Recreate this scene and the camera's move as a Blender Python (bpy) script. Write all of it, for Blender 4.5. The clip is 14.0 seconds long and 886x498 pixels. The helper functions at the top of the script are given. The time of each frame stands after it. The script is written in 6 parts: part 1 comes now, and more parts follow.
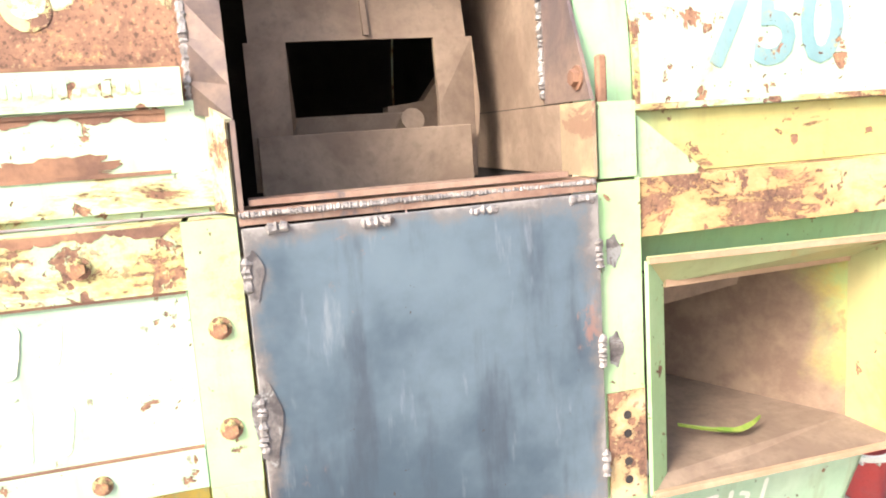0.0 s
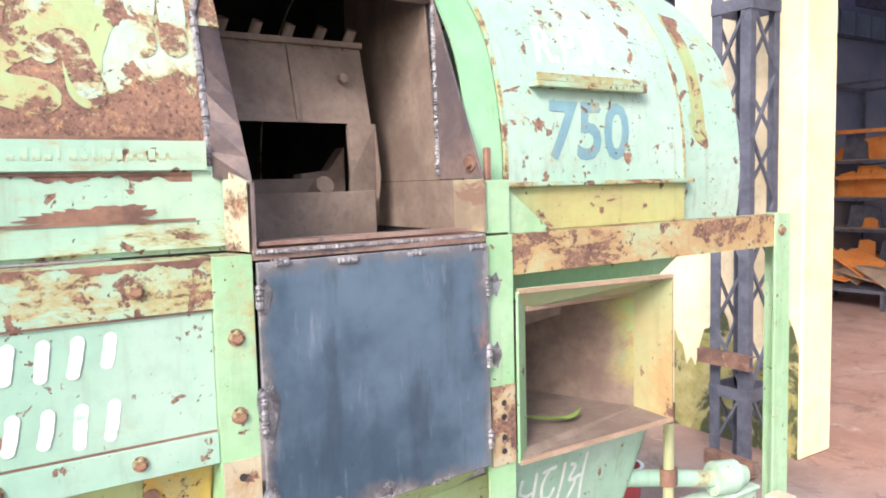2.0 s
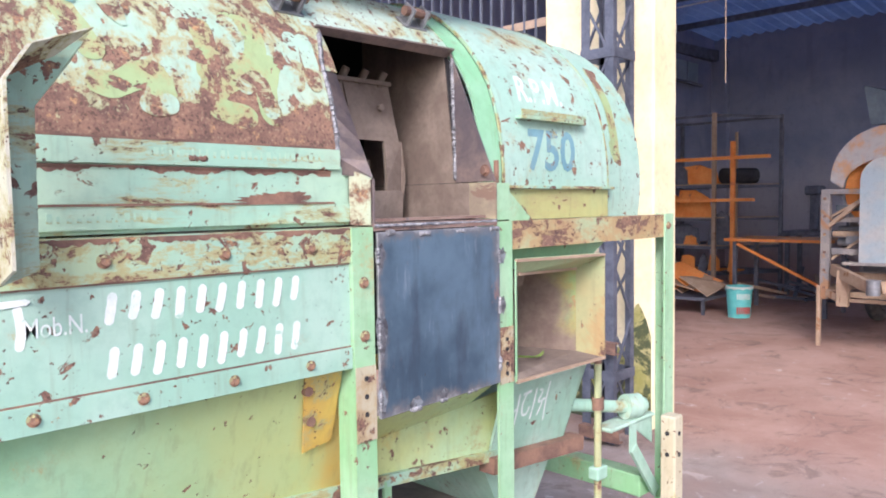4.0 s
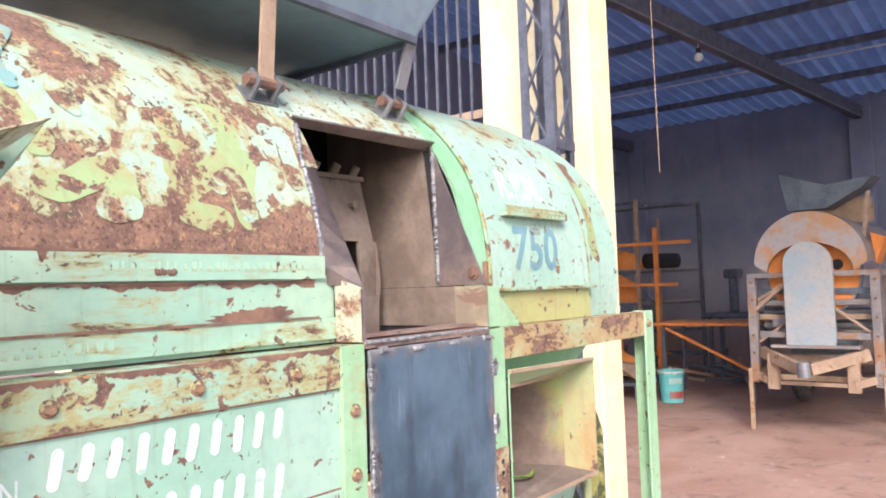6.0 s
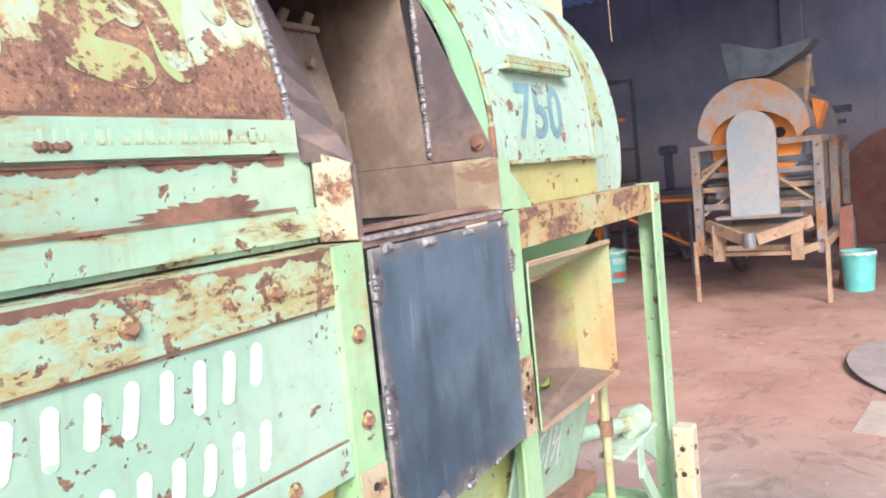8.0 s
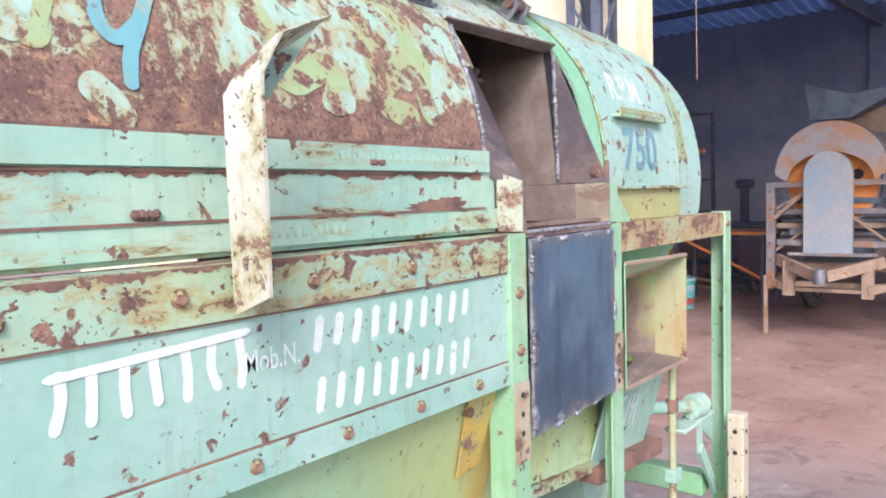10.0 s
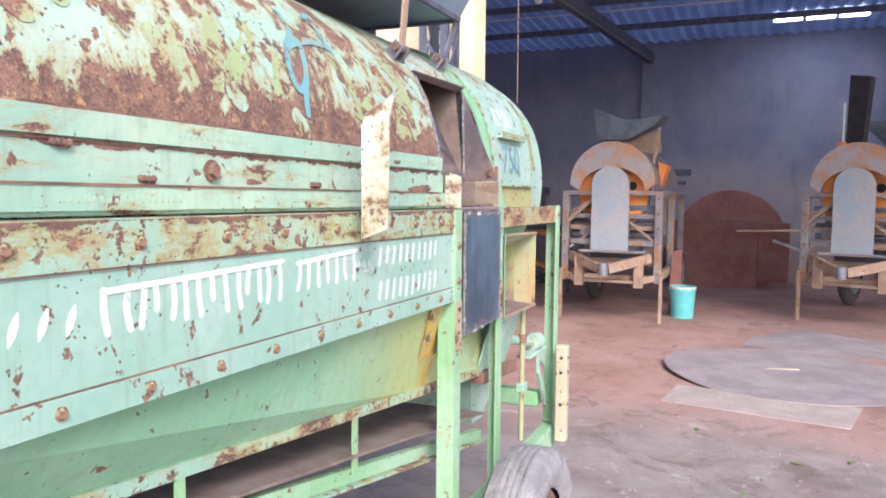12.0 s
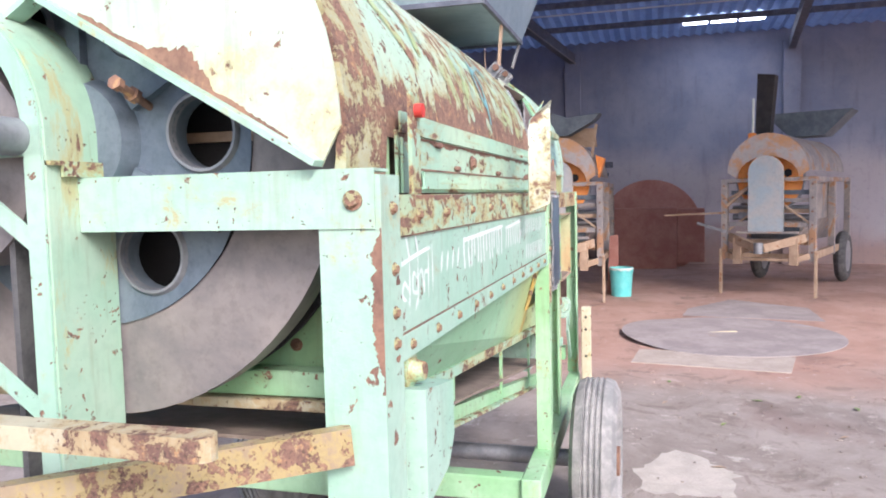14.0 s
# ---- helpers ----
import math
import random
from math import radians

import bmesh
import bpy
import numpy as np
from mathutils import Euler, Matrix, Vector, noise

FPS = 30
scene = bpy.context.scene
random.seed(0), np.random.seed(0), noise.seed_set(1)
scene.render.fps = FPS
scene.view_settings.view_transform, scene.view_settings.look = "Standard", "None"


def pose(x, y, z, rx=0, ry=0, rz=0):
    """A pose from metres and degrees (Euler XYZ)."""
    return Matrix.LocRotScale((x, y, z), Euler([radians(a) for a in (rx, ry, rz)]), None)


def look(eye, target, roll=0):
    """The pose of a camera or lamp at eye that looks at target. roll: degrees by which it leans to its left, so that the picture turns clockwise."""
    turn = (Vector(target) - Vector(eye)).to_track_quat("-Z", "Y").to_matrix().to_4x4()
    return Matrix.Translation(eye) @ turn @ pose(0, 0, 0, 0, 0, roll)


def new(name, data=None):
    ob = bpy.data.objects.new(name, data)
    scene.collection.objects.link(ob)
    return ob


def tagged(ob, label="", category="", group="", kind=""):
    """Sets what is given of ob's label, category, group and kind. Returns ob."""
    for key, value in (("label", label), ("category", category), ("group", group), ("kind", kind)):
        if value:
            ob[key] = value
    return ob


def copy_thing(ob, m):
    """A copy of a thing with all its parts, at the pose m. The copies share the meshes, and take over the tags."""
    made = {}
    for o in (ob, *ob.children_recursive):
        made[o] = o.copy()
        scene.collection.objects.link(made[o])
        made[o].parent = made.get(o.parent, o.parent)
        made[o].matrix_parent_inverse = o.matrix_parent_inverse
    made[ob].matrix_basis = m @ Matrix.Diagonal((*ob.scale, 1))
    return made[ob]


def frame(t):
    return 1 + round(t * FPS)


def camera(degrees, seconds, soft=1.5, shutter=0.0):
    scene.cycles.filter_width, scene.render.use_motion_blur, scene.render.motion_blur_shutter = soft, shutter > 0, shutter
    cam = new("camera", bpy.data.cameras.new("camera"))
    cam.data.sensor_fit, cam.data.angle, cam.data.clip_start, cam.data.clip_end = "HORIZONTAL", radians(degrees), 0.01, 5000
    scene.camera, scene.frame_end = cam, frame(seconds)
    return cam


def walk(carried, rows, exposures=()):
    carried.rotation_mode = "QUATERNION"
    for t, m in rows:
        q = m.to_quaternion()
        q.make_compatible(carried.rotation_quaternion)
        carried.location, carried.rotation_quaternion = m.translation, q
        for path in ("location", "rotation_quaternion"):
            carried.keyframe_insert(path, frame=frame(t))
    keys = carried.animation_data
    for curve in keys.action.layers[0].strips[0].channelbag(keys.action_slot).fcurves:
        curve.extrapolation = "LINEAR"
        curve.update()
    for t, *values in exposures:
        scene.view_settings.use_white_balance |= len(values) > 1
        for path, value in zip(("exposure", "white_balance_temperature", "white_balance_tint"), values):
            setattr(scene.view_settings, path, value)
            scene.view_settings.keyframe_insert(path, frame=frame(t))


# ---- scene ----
cam = camera(60.9, 14.0, 1.9)
K = 1.19  # metres to one unit of the plan below
EXPOSURES = [(0, 1.9, 7500, 16), (0.7, 1.88, 7000, 18), (1.2, 1.85, 6700, 18), (1.6, 1.65, 6150, 18), (2, 1.15, 6350, 18), (2.5, 1.0, 6000, 18), (3, 0.92, 6000, 18), (5.4, 0.92, 5450, 22), (6, 1.1, 6200, 18), (6.5, 1.2, 6250, 18), (7.5, 1.2, 6300, 18), (8, 1.15, 6300, 18), (8.5, 0.95, 6200, 18), (10.8, 0.84, 5500, 22), (11.5, 0.9, 5750, 23), (12.5, 0.99, 5900, 19), (14, 1.05, 5950, 18)]
PATH = [
    (0, (-0.007, 0.057, 1.273), (0.527, 1.96, 0.962), -3.8),
    (0.5, (-0.078, -0.053, 1.271), (0.514, 1.827, 0.931), -5.7),
    (1, (-0.171, -0.131, 1.253), (0.643, 1.646, 0.828), -6.3),
    (1.5, (-0.201, -0.126, 1.263), (0.787, 1.577, 0.914), -3.8),
    (2, (-0.284, -0.114, 1.285), (0.816, 1.548, 1.115), -1.4),
    (2.5, (-0.478, -0.163, 1.271), (0.734, 1.423, 1.153), -0.8),
    (3, (-0.609, -0.247, 1.27), (0.689, 1.271, 1.171), -0.7),
    (3.2, (-0.658, -0.282, 1.262), (0.664, 1.215, 1.168), -0.6),
    (5.3, (-0.885, -0.133, 1.245), (0.659, 1.131, 1.103), -1.5),
    (5.5, (-0.839, -0.113, 1.256), (0.711, 1.147, 1.156), -1.8),
    (6, (-0.774, -0.06, 1.288), (0.795, 1.176, 1.393), -1.9),
    (6.5, (-0.794, 0.028, 1.281), (0.835, 1.179, 1.431), -2.0),
    (7, (-0.803, 0.1, 1.269), (0.92, 1.114, 1.245), -3.5),
    (7.5, (-0.719, 0.167, 1.271), (1.042, 1.096, 1.082), -5.5),
    (8, (-0.593, 0.211, 1.267), (1.072, 1.304, 1.085), -5.7),
    (8.5, (-0.599, 0.25, 1.263), (0.921, 1.539, 1.096), -5.6),
    (8.7, (-0.654, 0.231, 1.263), (0.825, 1.567, 1.094), -5.3),
    (10.8, (-1.228, 0.001, 1.272), (0.427, 1.121, 1.192), 1.4),
    (11, (-1.31, -0.021, 1.264), (0.383, 1.041, 1.185), 0.9),
    (11.5, (-1.52, -0.068, 1.263), (0.26, 0.837, 1.155), 0.2),
    (12, (-1.758, 0.005, 1.242), (0.079, 0.782, 1.106), 0.6),
    (12.5, (-1.946, 0.059, 1.248), (-0.066, 0.722, 1.09), 0.8),
    (13, (-2.113, 0.096, 1.23), (-0.217, 0.713, 1.078), 0.4),
    (13.5, (-2.274, 0.198, 1.233), (-0.363, 0.775, 1.096), -0.4),
    (14, (-2.44, 0.368, 1.209), (-0.52, 0.911, 1.07), -1.4),
]
walk(cam, [(t, look(Vector(eye) * K, Vector(target) * K, roll)) for t, eye, target, roll in PATH], EXPOSURES)
# ---- place ----
# world and sun
world = bpy.data.worlds.new("world")
scene.world = world
world.use_nodes = True
wn = world.node_tree
sky = wn.nodes.new("ShaderNodeTexSky")
sky.sky_type = "NISHITA"
sky.sun_disc = False
sky.sun_elevation, sky.sun_rotation = radians(36), radians(234)
sky.air_density, sky.dust_density = 1.0, 3.0
wn.links.new(sky.outputs[0], wn.nodes["Background"].inputs[0])
wn.nodes["Background"].inputs[1].default_value = 0.15
sun = new("sun", bpy.data.lights.new("sun", "SUN"))
sun.data.energy, sun.data.angle, sun.data.color = 1.9, radians(20), (1.0, 0.93, 0.84)
sun.matrix_world = look((-8.2, -6, 7.4), (0, 0, 0))


# ---- materials ----
def material(name, rough=0.6, metal=0.0):
    m = bpy.data.materials.new(name)
    m.use_nodes = True
    b = m.node_tree.nodes["Principled BSDF"]
    b.inputs["Roughness"].default_value, b.inputs["Metallic"].default_value = rough, metal
    return m, m.node_tree, b


def tex_noise(nt, co, scale, detail=6, rough=0.6, dist=0.0):
    n = nt.nodes.new("ShaderNodeTexNoise")
    n.inputs["Scale"].default_value, n.inputs["Detail"].default_value = scale, detail
    n.inputs["Roughness"].default_value, n.inputs["Distortion"].default_value = rough, dist
    nt.links.new(co, n.inputs["Vector"])
    return n.outputs["Fac"]


def ramp(nt, fac, lo, hi):
    r = nt.nodes.new("ShaderNodeMapRange")
    r.inputs["From Min"].default_value, r.inputs["From Max"].default_value = lo, hi
    r.interpolation_type = "SMOOTHSTEP"
    nt.links.new(fac, r.inputs["Value"])
    return r.outputs["Result"]


def mixc(nt, fac, a, b):
    m = nt.nodes.new("ShaderNodeMix")
    m.data_type = "RGBA"
    for sock, v in ((m.inputs[0], fac), (m.inputs[6], a), (m.inputs[7], b)):
        if isinstance(v, (tuple, list)):
            sock.default_value = (*v, 1)
        elif isinstance(v, (int, float)):
            sock.default_value = v
        else:
            nt.links.new(v, sock)
    return m.outputs[2]


def maths(nt, op, a, b=0.0):
    m = nt.nodes.new("ShaderNodeMath")
    m.operation, m.use_clamp = op, False
    for sock, v in ((m.inputs[0], a), (m.inputs[1], b)):
        if isinstance(v, (int, float)):
            sock.default_value = v
        else:
            nt.links.new(v, sock)
    return m.outputs[0]


def coords(nt, stretch=(1, 1, 1), world_space=False):
    if world_space:
        c = nt.nodes.new("ShaderNodeNewGeometry").outputs["Position"]
    else:
        c = nt.nodes.new("ShaderNodeTexCoord").outputs["Object"]
    mp = nt.nodes.new("ShaderNodeMapping")
    mp.inputs["Scale"].default_value = stretch
    nt.links.new(c, mp.inputs["Vector"])
    return mp.outputs["Vector"]


def bump(nt, b, height, strength=0.3, distance=0.003):
    n = nt.nodes.new("ShaderNodeBump")
    n.inputs["Strength"].default_value, n.inputs["Distance"].default_value = strength, distance
    nt.links.new(height, n.inputs["Height"])
    nt.links.new(n.outputs[0], b.inputs["Normal"])


RUST, RUST_DARK, RUST_PALE = (0.27, 0.155, 0.105), (0.13, 0.075, 0.06), (0.45, 0.27, 0.13)


def paint(name, tone, tone2, rust=0.5, speck=0.62, under=(0.40, 0.41, 0.20), scale=5.0, streak=(1, 1, 1), ochre=0.0, band=None, sound=None, stain=None, fringe=0.05):
    """Old brushed paint: two tones, an older coat that shows through, rust in patches and in specks."""
    m, nt, b = material(name, 0.5)
    co, cs = coords(nt), coords(nt, streak)
    base = mixc(nt, ramp(nt, tex_noise(nt, co, 2.6, 4), 0.38, 0.62), tone, tone2)
    base = mixc(nt, maths(nt, "MULTIPLY", ramp(nt, tex_noise(nt, co, 40, 3), 0.4, 0.7), 0.25), base, tuple(c * 0.72 for c in tone))
    patch = tex_noise(nt, cs, scale, 12, 0.74, 0.25)
    if band:  # a strip along which the paint has come off: from, to in metres of height
        sep = nt.nodes.new("ShaderNodeSeparateXYZ")
        nt.links.new(co, sep.inputs[0])
        patch = maths(nt, "ADD", patch, maths(nt, "MULTIPLY", ramp(nt, sep.outputs[2], band[1], band[0]), band[2]))
    if sound:  # a stretch where the paint has held: from, to in metres of length
        sep2 = nt.nodes.new("ShaderNodeSeparateXYZ")
        nt.links.new(co, sep2.inputs[0])
        patch = maths(nt, "SUBTRACT", patch, maths(nt, "MULTIPLY", ramp(nt, sep2.outputs[0], sound[1], sound[0]), sound[2]))
    old = ramp(nt, patch, rust - fringe, rust - 0.01)
    base = mixc(nt, maths(nt, "MULTIPLY", old, 0.75), base, under)
    if ochre:
        base = mixc(nt, ramp(nt, tex_noise(nt, cs, 3.2, 6), ochre, ochre + 0.12), base, (0.62, 0.36, 0.05))
    if stain:  # yellowed, then ochre towards one end: from, to in metres of length
        sep3 = nt.nodes.new("ShaderNodeSeparateXYZ")
        nt.links.new(co, sep3.inputs[0])
        run_x = maths(nt, "ADD", sep3.outputs[0], maths(nt, "MULTIPLY", maths(nt, "SUBTRACT", tex_noise(nt, coords(nt, (1, 1, 0.5)), 5, 6, 0.65), 0.5), 0.5))
        base = mixc(nt, maths(nt, "MULTIPLY", ramp(nt, run_x, stain[0], stain[1]), 0.8), base, (0.47, 0.50, 0.19))
        base = mixc(nt, maths(nt, "MULTIPLY", ramp(nt, run_x, stain[1] - 0.10, stain[1] + 0.10), 0.85), base, (0.58, 0.37, 0.07))
    rc = mixc(nt, ramp(nt, tex_noise(nt, co, 18, 9, 0.75), 0.36, 0.64), RUST_DARK, RUST)
    rc = mixc(nt, ramp(nt, tex_noise(nt, co, 45, 5, 0.7), 0.56, 0.70), rc, RUST_PALE)
    pits = tex_noise(nt, co, 170, 3, 0.6)
    rc = mixc(nt, maths(nt, "MULTIPLY", ramp(nt, pits, 0.54, 0.66), 0.75), rc, (0.055, 0.035, 0.03))
    rc = mixc(nt, maths(nt, "MULTIPLY", ramp(nt, pits, 0.42, 0.33), 0.45), rc, (0.42, 0.33, 0.20))
    big = ramp(nt, patch, rust - 0.004, rust + 0.022)
    spots = ramp(nt, tex_noise(nt, co, 26, 5, 0.62, 0.3), speck, speck + 0.03)
    small = maths(nt, "MULTIPLY", ramp(nt, tex_noise(nt, co, 85, 3, 0.55), speck + 0.035, speck + 0.06), ramp(nt, tex_noise(nt, co, 6, 4), 0.44, 0.58))
    mask = maths(nt, "MAXIMUM", maths(nt, "MAXIMUM", big, spots), small)
    # grime that has run down the sheet
    run = ramp(nt, tex_noise(nt, coords(nt, (9, 9, 0.9)), 5, 6, 0.6), 0.52, 0.72)
    base = mixc(nt, maths(nt, "MULTIPLY", run, 0.28), base, (0.20, 0.19, 0.11))
    # rust that bleeds into the paint round the bare spots
    halo = maths(nt, "MULTIPLY", ramp(nt, patch, rust - 0.11, rust), 0.35)
    base = mixc(nt, halo, base, (0.36, 0.26, 0.12))
    nt.links.new(mixc(nt, mask, base, rc), b.inputs["Base Color"])
    r = nt.nodes.new("ShaderNodeMapRange")
    r.inputs["To Min"].default_value, r.inputs["To Max"].default_value = 0.45, 0.92
    nt.links.new(mask, r.inputs["Value"])
    nt.links.new(r.outputs[0], b.inputs["Roughness"])
    h = maths(nt, "ADD", maths(nt, "MULTIPLY", mask, -0.6), maths(nt, "MULTIPLY", tex_noise(nt, co, 120, 4, 0.7), 0.4))
    h = maths(nt, "ADD", h, maths(nt, "MULTIPLY", tex_noise(nt, co, 4, 2, 0.5), 2.2))
    bump(nt, b, h, 0.6, 0.003)
    return m


def plain(name, a, bcol, rough=0.7, metal=0.0, scale=8.0, lo=0.35, hi=0.65, stretch=(1, 1, 1), relief=0.25, third=None, at=0.62, world_space=False):
    """A surface of two tones in blotches, with an optional third one in patches, and fine grain."""
    m, nt, b = material(name, rough, metal)
    co = coords(nt, stretch, world_space)
    c = mixc(nt, ramp(nt, tex_noise(nt, co, scale, 8, 0.65, 0.3), lo, hi), a, bcol)
    if third:
        c = mixc(nt, ramp(nt, tex_noise(nt, co, scale * 0.45, 9, 0.7, 0.8), at, at + 0.05), c, third)
    fine = tex_noise(nt, co, scale * 9, 5, 0.7)
    c = mixc(nt, maths(nt, "MULTIPLY", ramp(nt, fine, 0.45, 0.7), 0.3), c, tuple(v * 0.6 for v in a))
    nt.links.new(c, b.inputs["Base Color"])
    bump(nt, b, fine, relief, 0.002)
    return m


MINT, MINT_PALE, GREEN = (0.31, 0.51, 0.39), (0.46, 0.62, 0.52), (0.20, 0.46, 0.25)
m_mint = paint("mint_paint", MINT, MINT_PALE, 0.66, 0.66)
m_sign = paint("mint_sign_paint", (0.29, 0.49, 0.38), (0.37, 0.54, 0.44), 0.70, 0.63, scale=7)
m_band = paint("mint_weathered", MINT, (0.42, 0.58, 0.42), 0.605, 0.625, scale=11, streak=(0.45, 1, 1.6), under=(0.36, 0.40, 0.20))
m_rail = paint("rusted_rail_paint", MINT, (0.38, 0.50, 0.31), 0.555, 0.575, scale=18, streak=(0.5, 1, 1), under=(0.38, 0.34, 0.13), fringe=0.10)
m_rail_worn = paint("worn_orange_rail", (0.38, 0.46, 0.27), (0.44, 0.42, 0.22), 0.565, 0.59, scale=11, streak=(0.5, 1, 1), under=(0.45, 0.26, 0.12), fringe=0.15)
m_rim_band = paint("rusted_hood_rim", (0.36, 0.42, 0.27), (0.42, 0.44, 0.30), 0.49, 0.57, scale=8)
m_hood = paint("hood_paint", (0.36, 0.53, 0.41), (0.44, 0.57, 0.43), 0.515, 0.585, scale=8.5, streak=(1.0, 0.7, 0.7), band=(1.60, 1.72, 0.19), sound=(-1.45, -0.95, 0.11))
m_hood_mid = paint("hood_middle_paint", (0.38, 0.54, 0.44), (0.45, 0.57, 0.48), 0.555, 0.60, scale=7)
m_hood_tail = paint("hood_tail_paint", (0.33, 0.52, 0.42), (0.41, 0.57, 0.48), 0.63, 0.615, scale=4)
m_post = paint("green_post_paint", (0.25, 0.48, 0.25), (0.36, 0.56, 0.36), 0.655, 0.64, scale=6)
m_end = paint("end_frame_paint", (0.30, 0.50, 0.38), (0.37, 0.53, 0.43), 0.635, 0.64, scale=6)
m_trough = paint("trough_paint", (0.25, 0.50, 0.30), (0.32, 0.58, 0.38), 0.70, 0.65, scale=5, stain=(-0.75, -0.12))
m_trough_end = paint("inner_panel_paint", (0.25, 0.50, 0.30), (0.34, 0.52, 0.28), 0.66, 0.65, scale=5)
m_green_side = paint("clean_green_paint", (0.23, 0.48, 0.27), (0.31, 0.55, 0.36), 0.72, 0.69, scale=4)


def sheet_mat():
    """Mill-scale sheet: blue-grey with vertical smears, dark drips, a few rust blooms and uneven gloss."""
    m, nt, b = material("blue_mill_sheet", 0.4, 0.2)
    co, up = coords(nt), coords(nt, (5, 1, 0.9))
    c = mixc(nt, ramp(nt, tex_noise(nt, co, 4.5, 6, 0.6), 0.32, 0.66), (0.048, 0.087, 0.128), (0.122, 0.193, 0.258))
    c = mixc(nt, maths(nt, "MULTIPLY", ramp(nt, tex_noise(nt, up, 4, 7, 0.62), 0.50, 0.70), 0.55), c, (0.035, 0.05, 0.075))
    c = mixc(nt, maths(nt, "MULTIPLY", ramp(nt, tex_noise(nt, up, 7, 5, 0.6), 0.58, 0.72), 0.5), c, (0.26, 0.32, 0.39))
    c = mixc(nt, maths(nt, "MULTIPLY", ramp(nt, tex_noise(nt, co, 9, 8, 0.7, 0.5), 0.63, 0.69), 0.7), c, (0.30, 0.17, 0.14))
    c = mixc(nt, ramp(nt, tex_noise(nt, co, 70, 3, 0.6), 0.72, 0.76), c, (0.05, 0.05, 0.055))
    # heat tint along the welded edges, straw and grey
    sep = nt.nodes.new("ShaderNodeSeparateXYZ")
    nt.links.new(co, sep.inputs[0])
    x, z = sep.outputs[0], sep.outputs[2]
    edge = maths(nt, "MINIMUM", maths(nt, "MINIMUM", x, maths(nt, "SUBTRACT", 0.396, x)), maths(nt, "MINIMUM", maths(nt, "SUBTRACT", z, 1.061), maths(nt, "SUBTRACT", 1.433, z)))
    edge = maths(nt, "ADD", edge, maths(nt, "MULTIPLY", maths(nt, "SUBTRACT", tex_noise(nt, co, 14, 7, 0.7), 0.5), 0.09))
    c = mixc(nt, maths(nt, "MULTIPLY", ramp(nt, edge, 0.026, 0.002), 0.6), c, (0.21, 0.18, 0.165))
    c = mixc(nt, maths(nt, "MULTIPLY", ramp(nt, edge, 0.008, -0.004), 0.6), c, (0.34, 0.35, 0.36))
    nt.links.new(c, b.inputs["Base Color"])
    r = nt.nodes.new("ShaderNodeMapRange")
    r.inputs["To Min"].default_value, r.inputs["To Max"].default_value = 0.28, 0.55
    nt.links.new(tex_noise(nt, co, 6, 6, 0.65), r.inputs["Value"])
    nt.links.new(r.outputs[0], b.inputs["Roughness"])
    bump(nt, b, tex_noise(nt, co, 5, 3, 0.5), 0.25, 0.006)
    return m


m_sheet = sheet_mat()
m_copper = plain("copper_tinted_angle", (0.26, 0.165, 0.135), (0.38, 0.28, 0.23), 0.5, 0.3, 16, third=(0.16, 0.14, 0.15), at=0.56)
m_weld = plain("weld_bead", (0.16, 0.165, 0.18), (0.40, 0.40, 0.41), 0.5, 0.5, 60, relief=0.6)
m_cheek = plain("heat_tinted_plate", (0.135, 0.115, 0.125), (0.265, 0.205, 0.18), 0.5, 0.3, 9, third=(0.38, 0.30, 0.20), at=0.64)
m_dusty = plain("dusty_steel", (0.165, 0.125, 0.10), (0.25, 0.20, 0.16), 0.85, 0.0, 9, relief=0.3)
m_steel = plain("grey_steel", (0.20, 0.21, 0.23), (0.32, 0.33, 0.35), 0.5, 0.5, 7)
m_wheel = plain("flywheel_steel", (0.22, 0.20, 0.20), (0.33, 0.29, 0.27), 0.5, 0.4, 5)
m_hub = plain("flywheel_blue_grey", (0.10, 0.135, 0.175), (0.18, 0.22, 0.26), 0.45, 0.3, 6)
m_rust = plain("rusty_iron", RUST_DARK, RUST, 0.88, 0.0, 12, relief=0.5, third=RUST_PALE, at=0.6)
m_rust_paint = paint("rusted_bar_paint", (0.42, 0.37, 0.26), (0.50, 0.48, 0.34), 0.545, 0.6, scale=10, under=(0.40, 0.30, 0.17), fringe=0.10)
m_white = plain("white_brush_paint", (0.74, 0.77, 0.75), (0.60, 0.69, 0.64), 0.6, 0, 30, third=(0.37, 0.55, 0.45), at=0.58)
m_red = plain("red_paint", (0.62, 0.05, 0.04), (0.50, 0.05, 0.04), 0.45, 0, 20)
m_drawbar = paint("brown_drawbar_paint", (0.27, 0.20, 0.13), (0.33, 0.27, 0.18), 0.53, 0.57, scale=14, under=(0.36, 0.30, 0.12), fringe=0.10)
m_tyre = plain("old_tyre_rubber", (0.20, 0.20, 0.20), (0.34, 0.33, 0.32), 0.9, 0, 12, relief=0.5)
m_tyre_dark = plain("dark_tyre_rubber", (0.06, 0.06, 0.065), (0.12, 0.12, 0.12), 0.85, 0, 12)


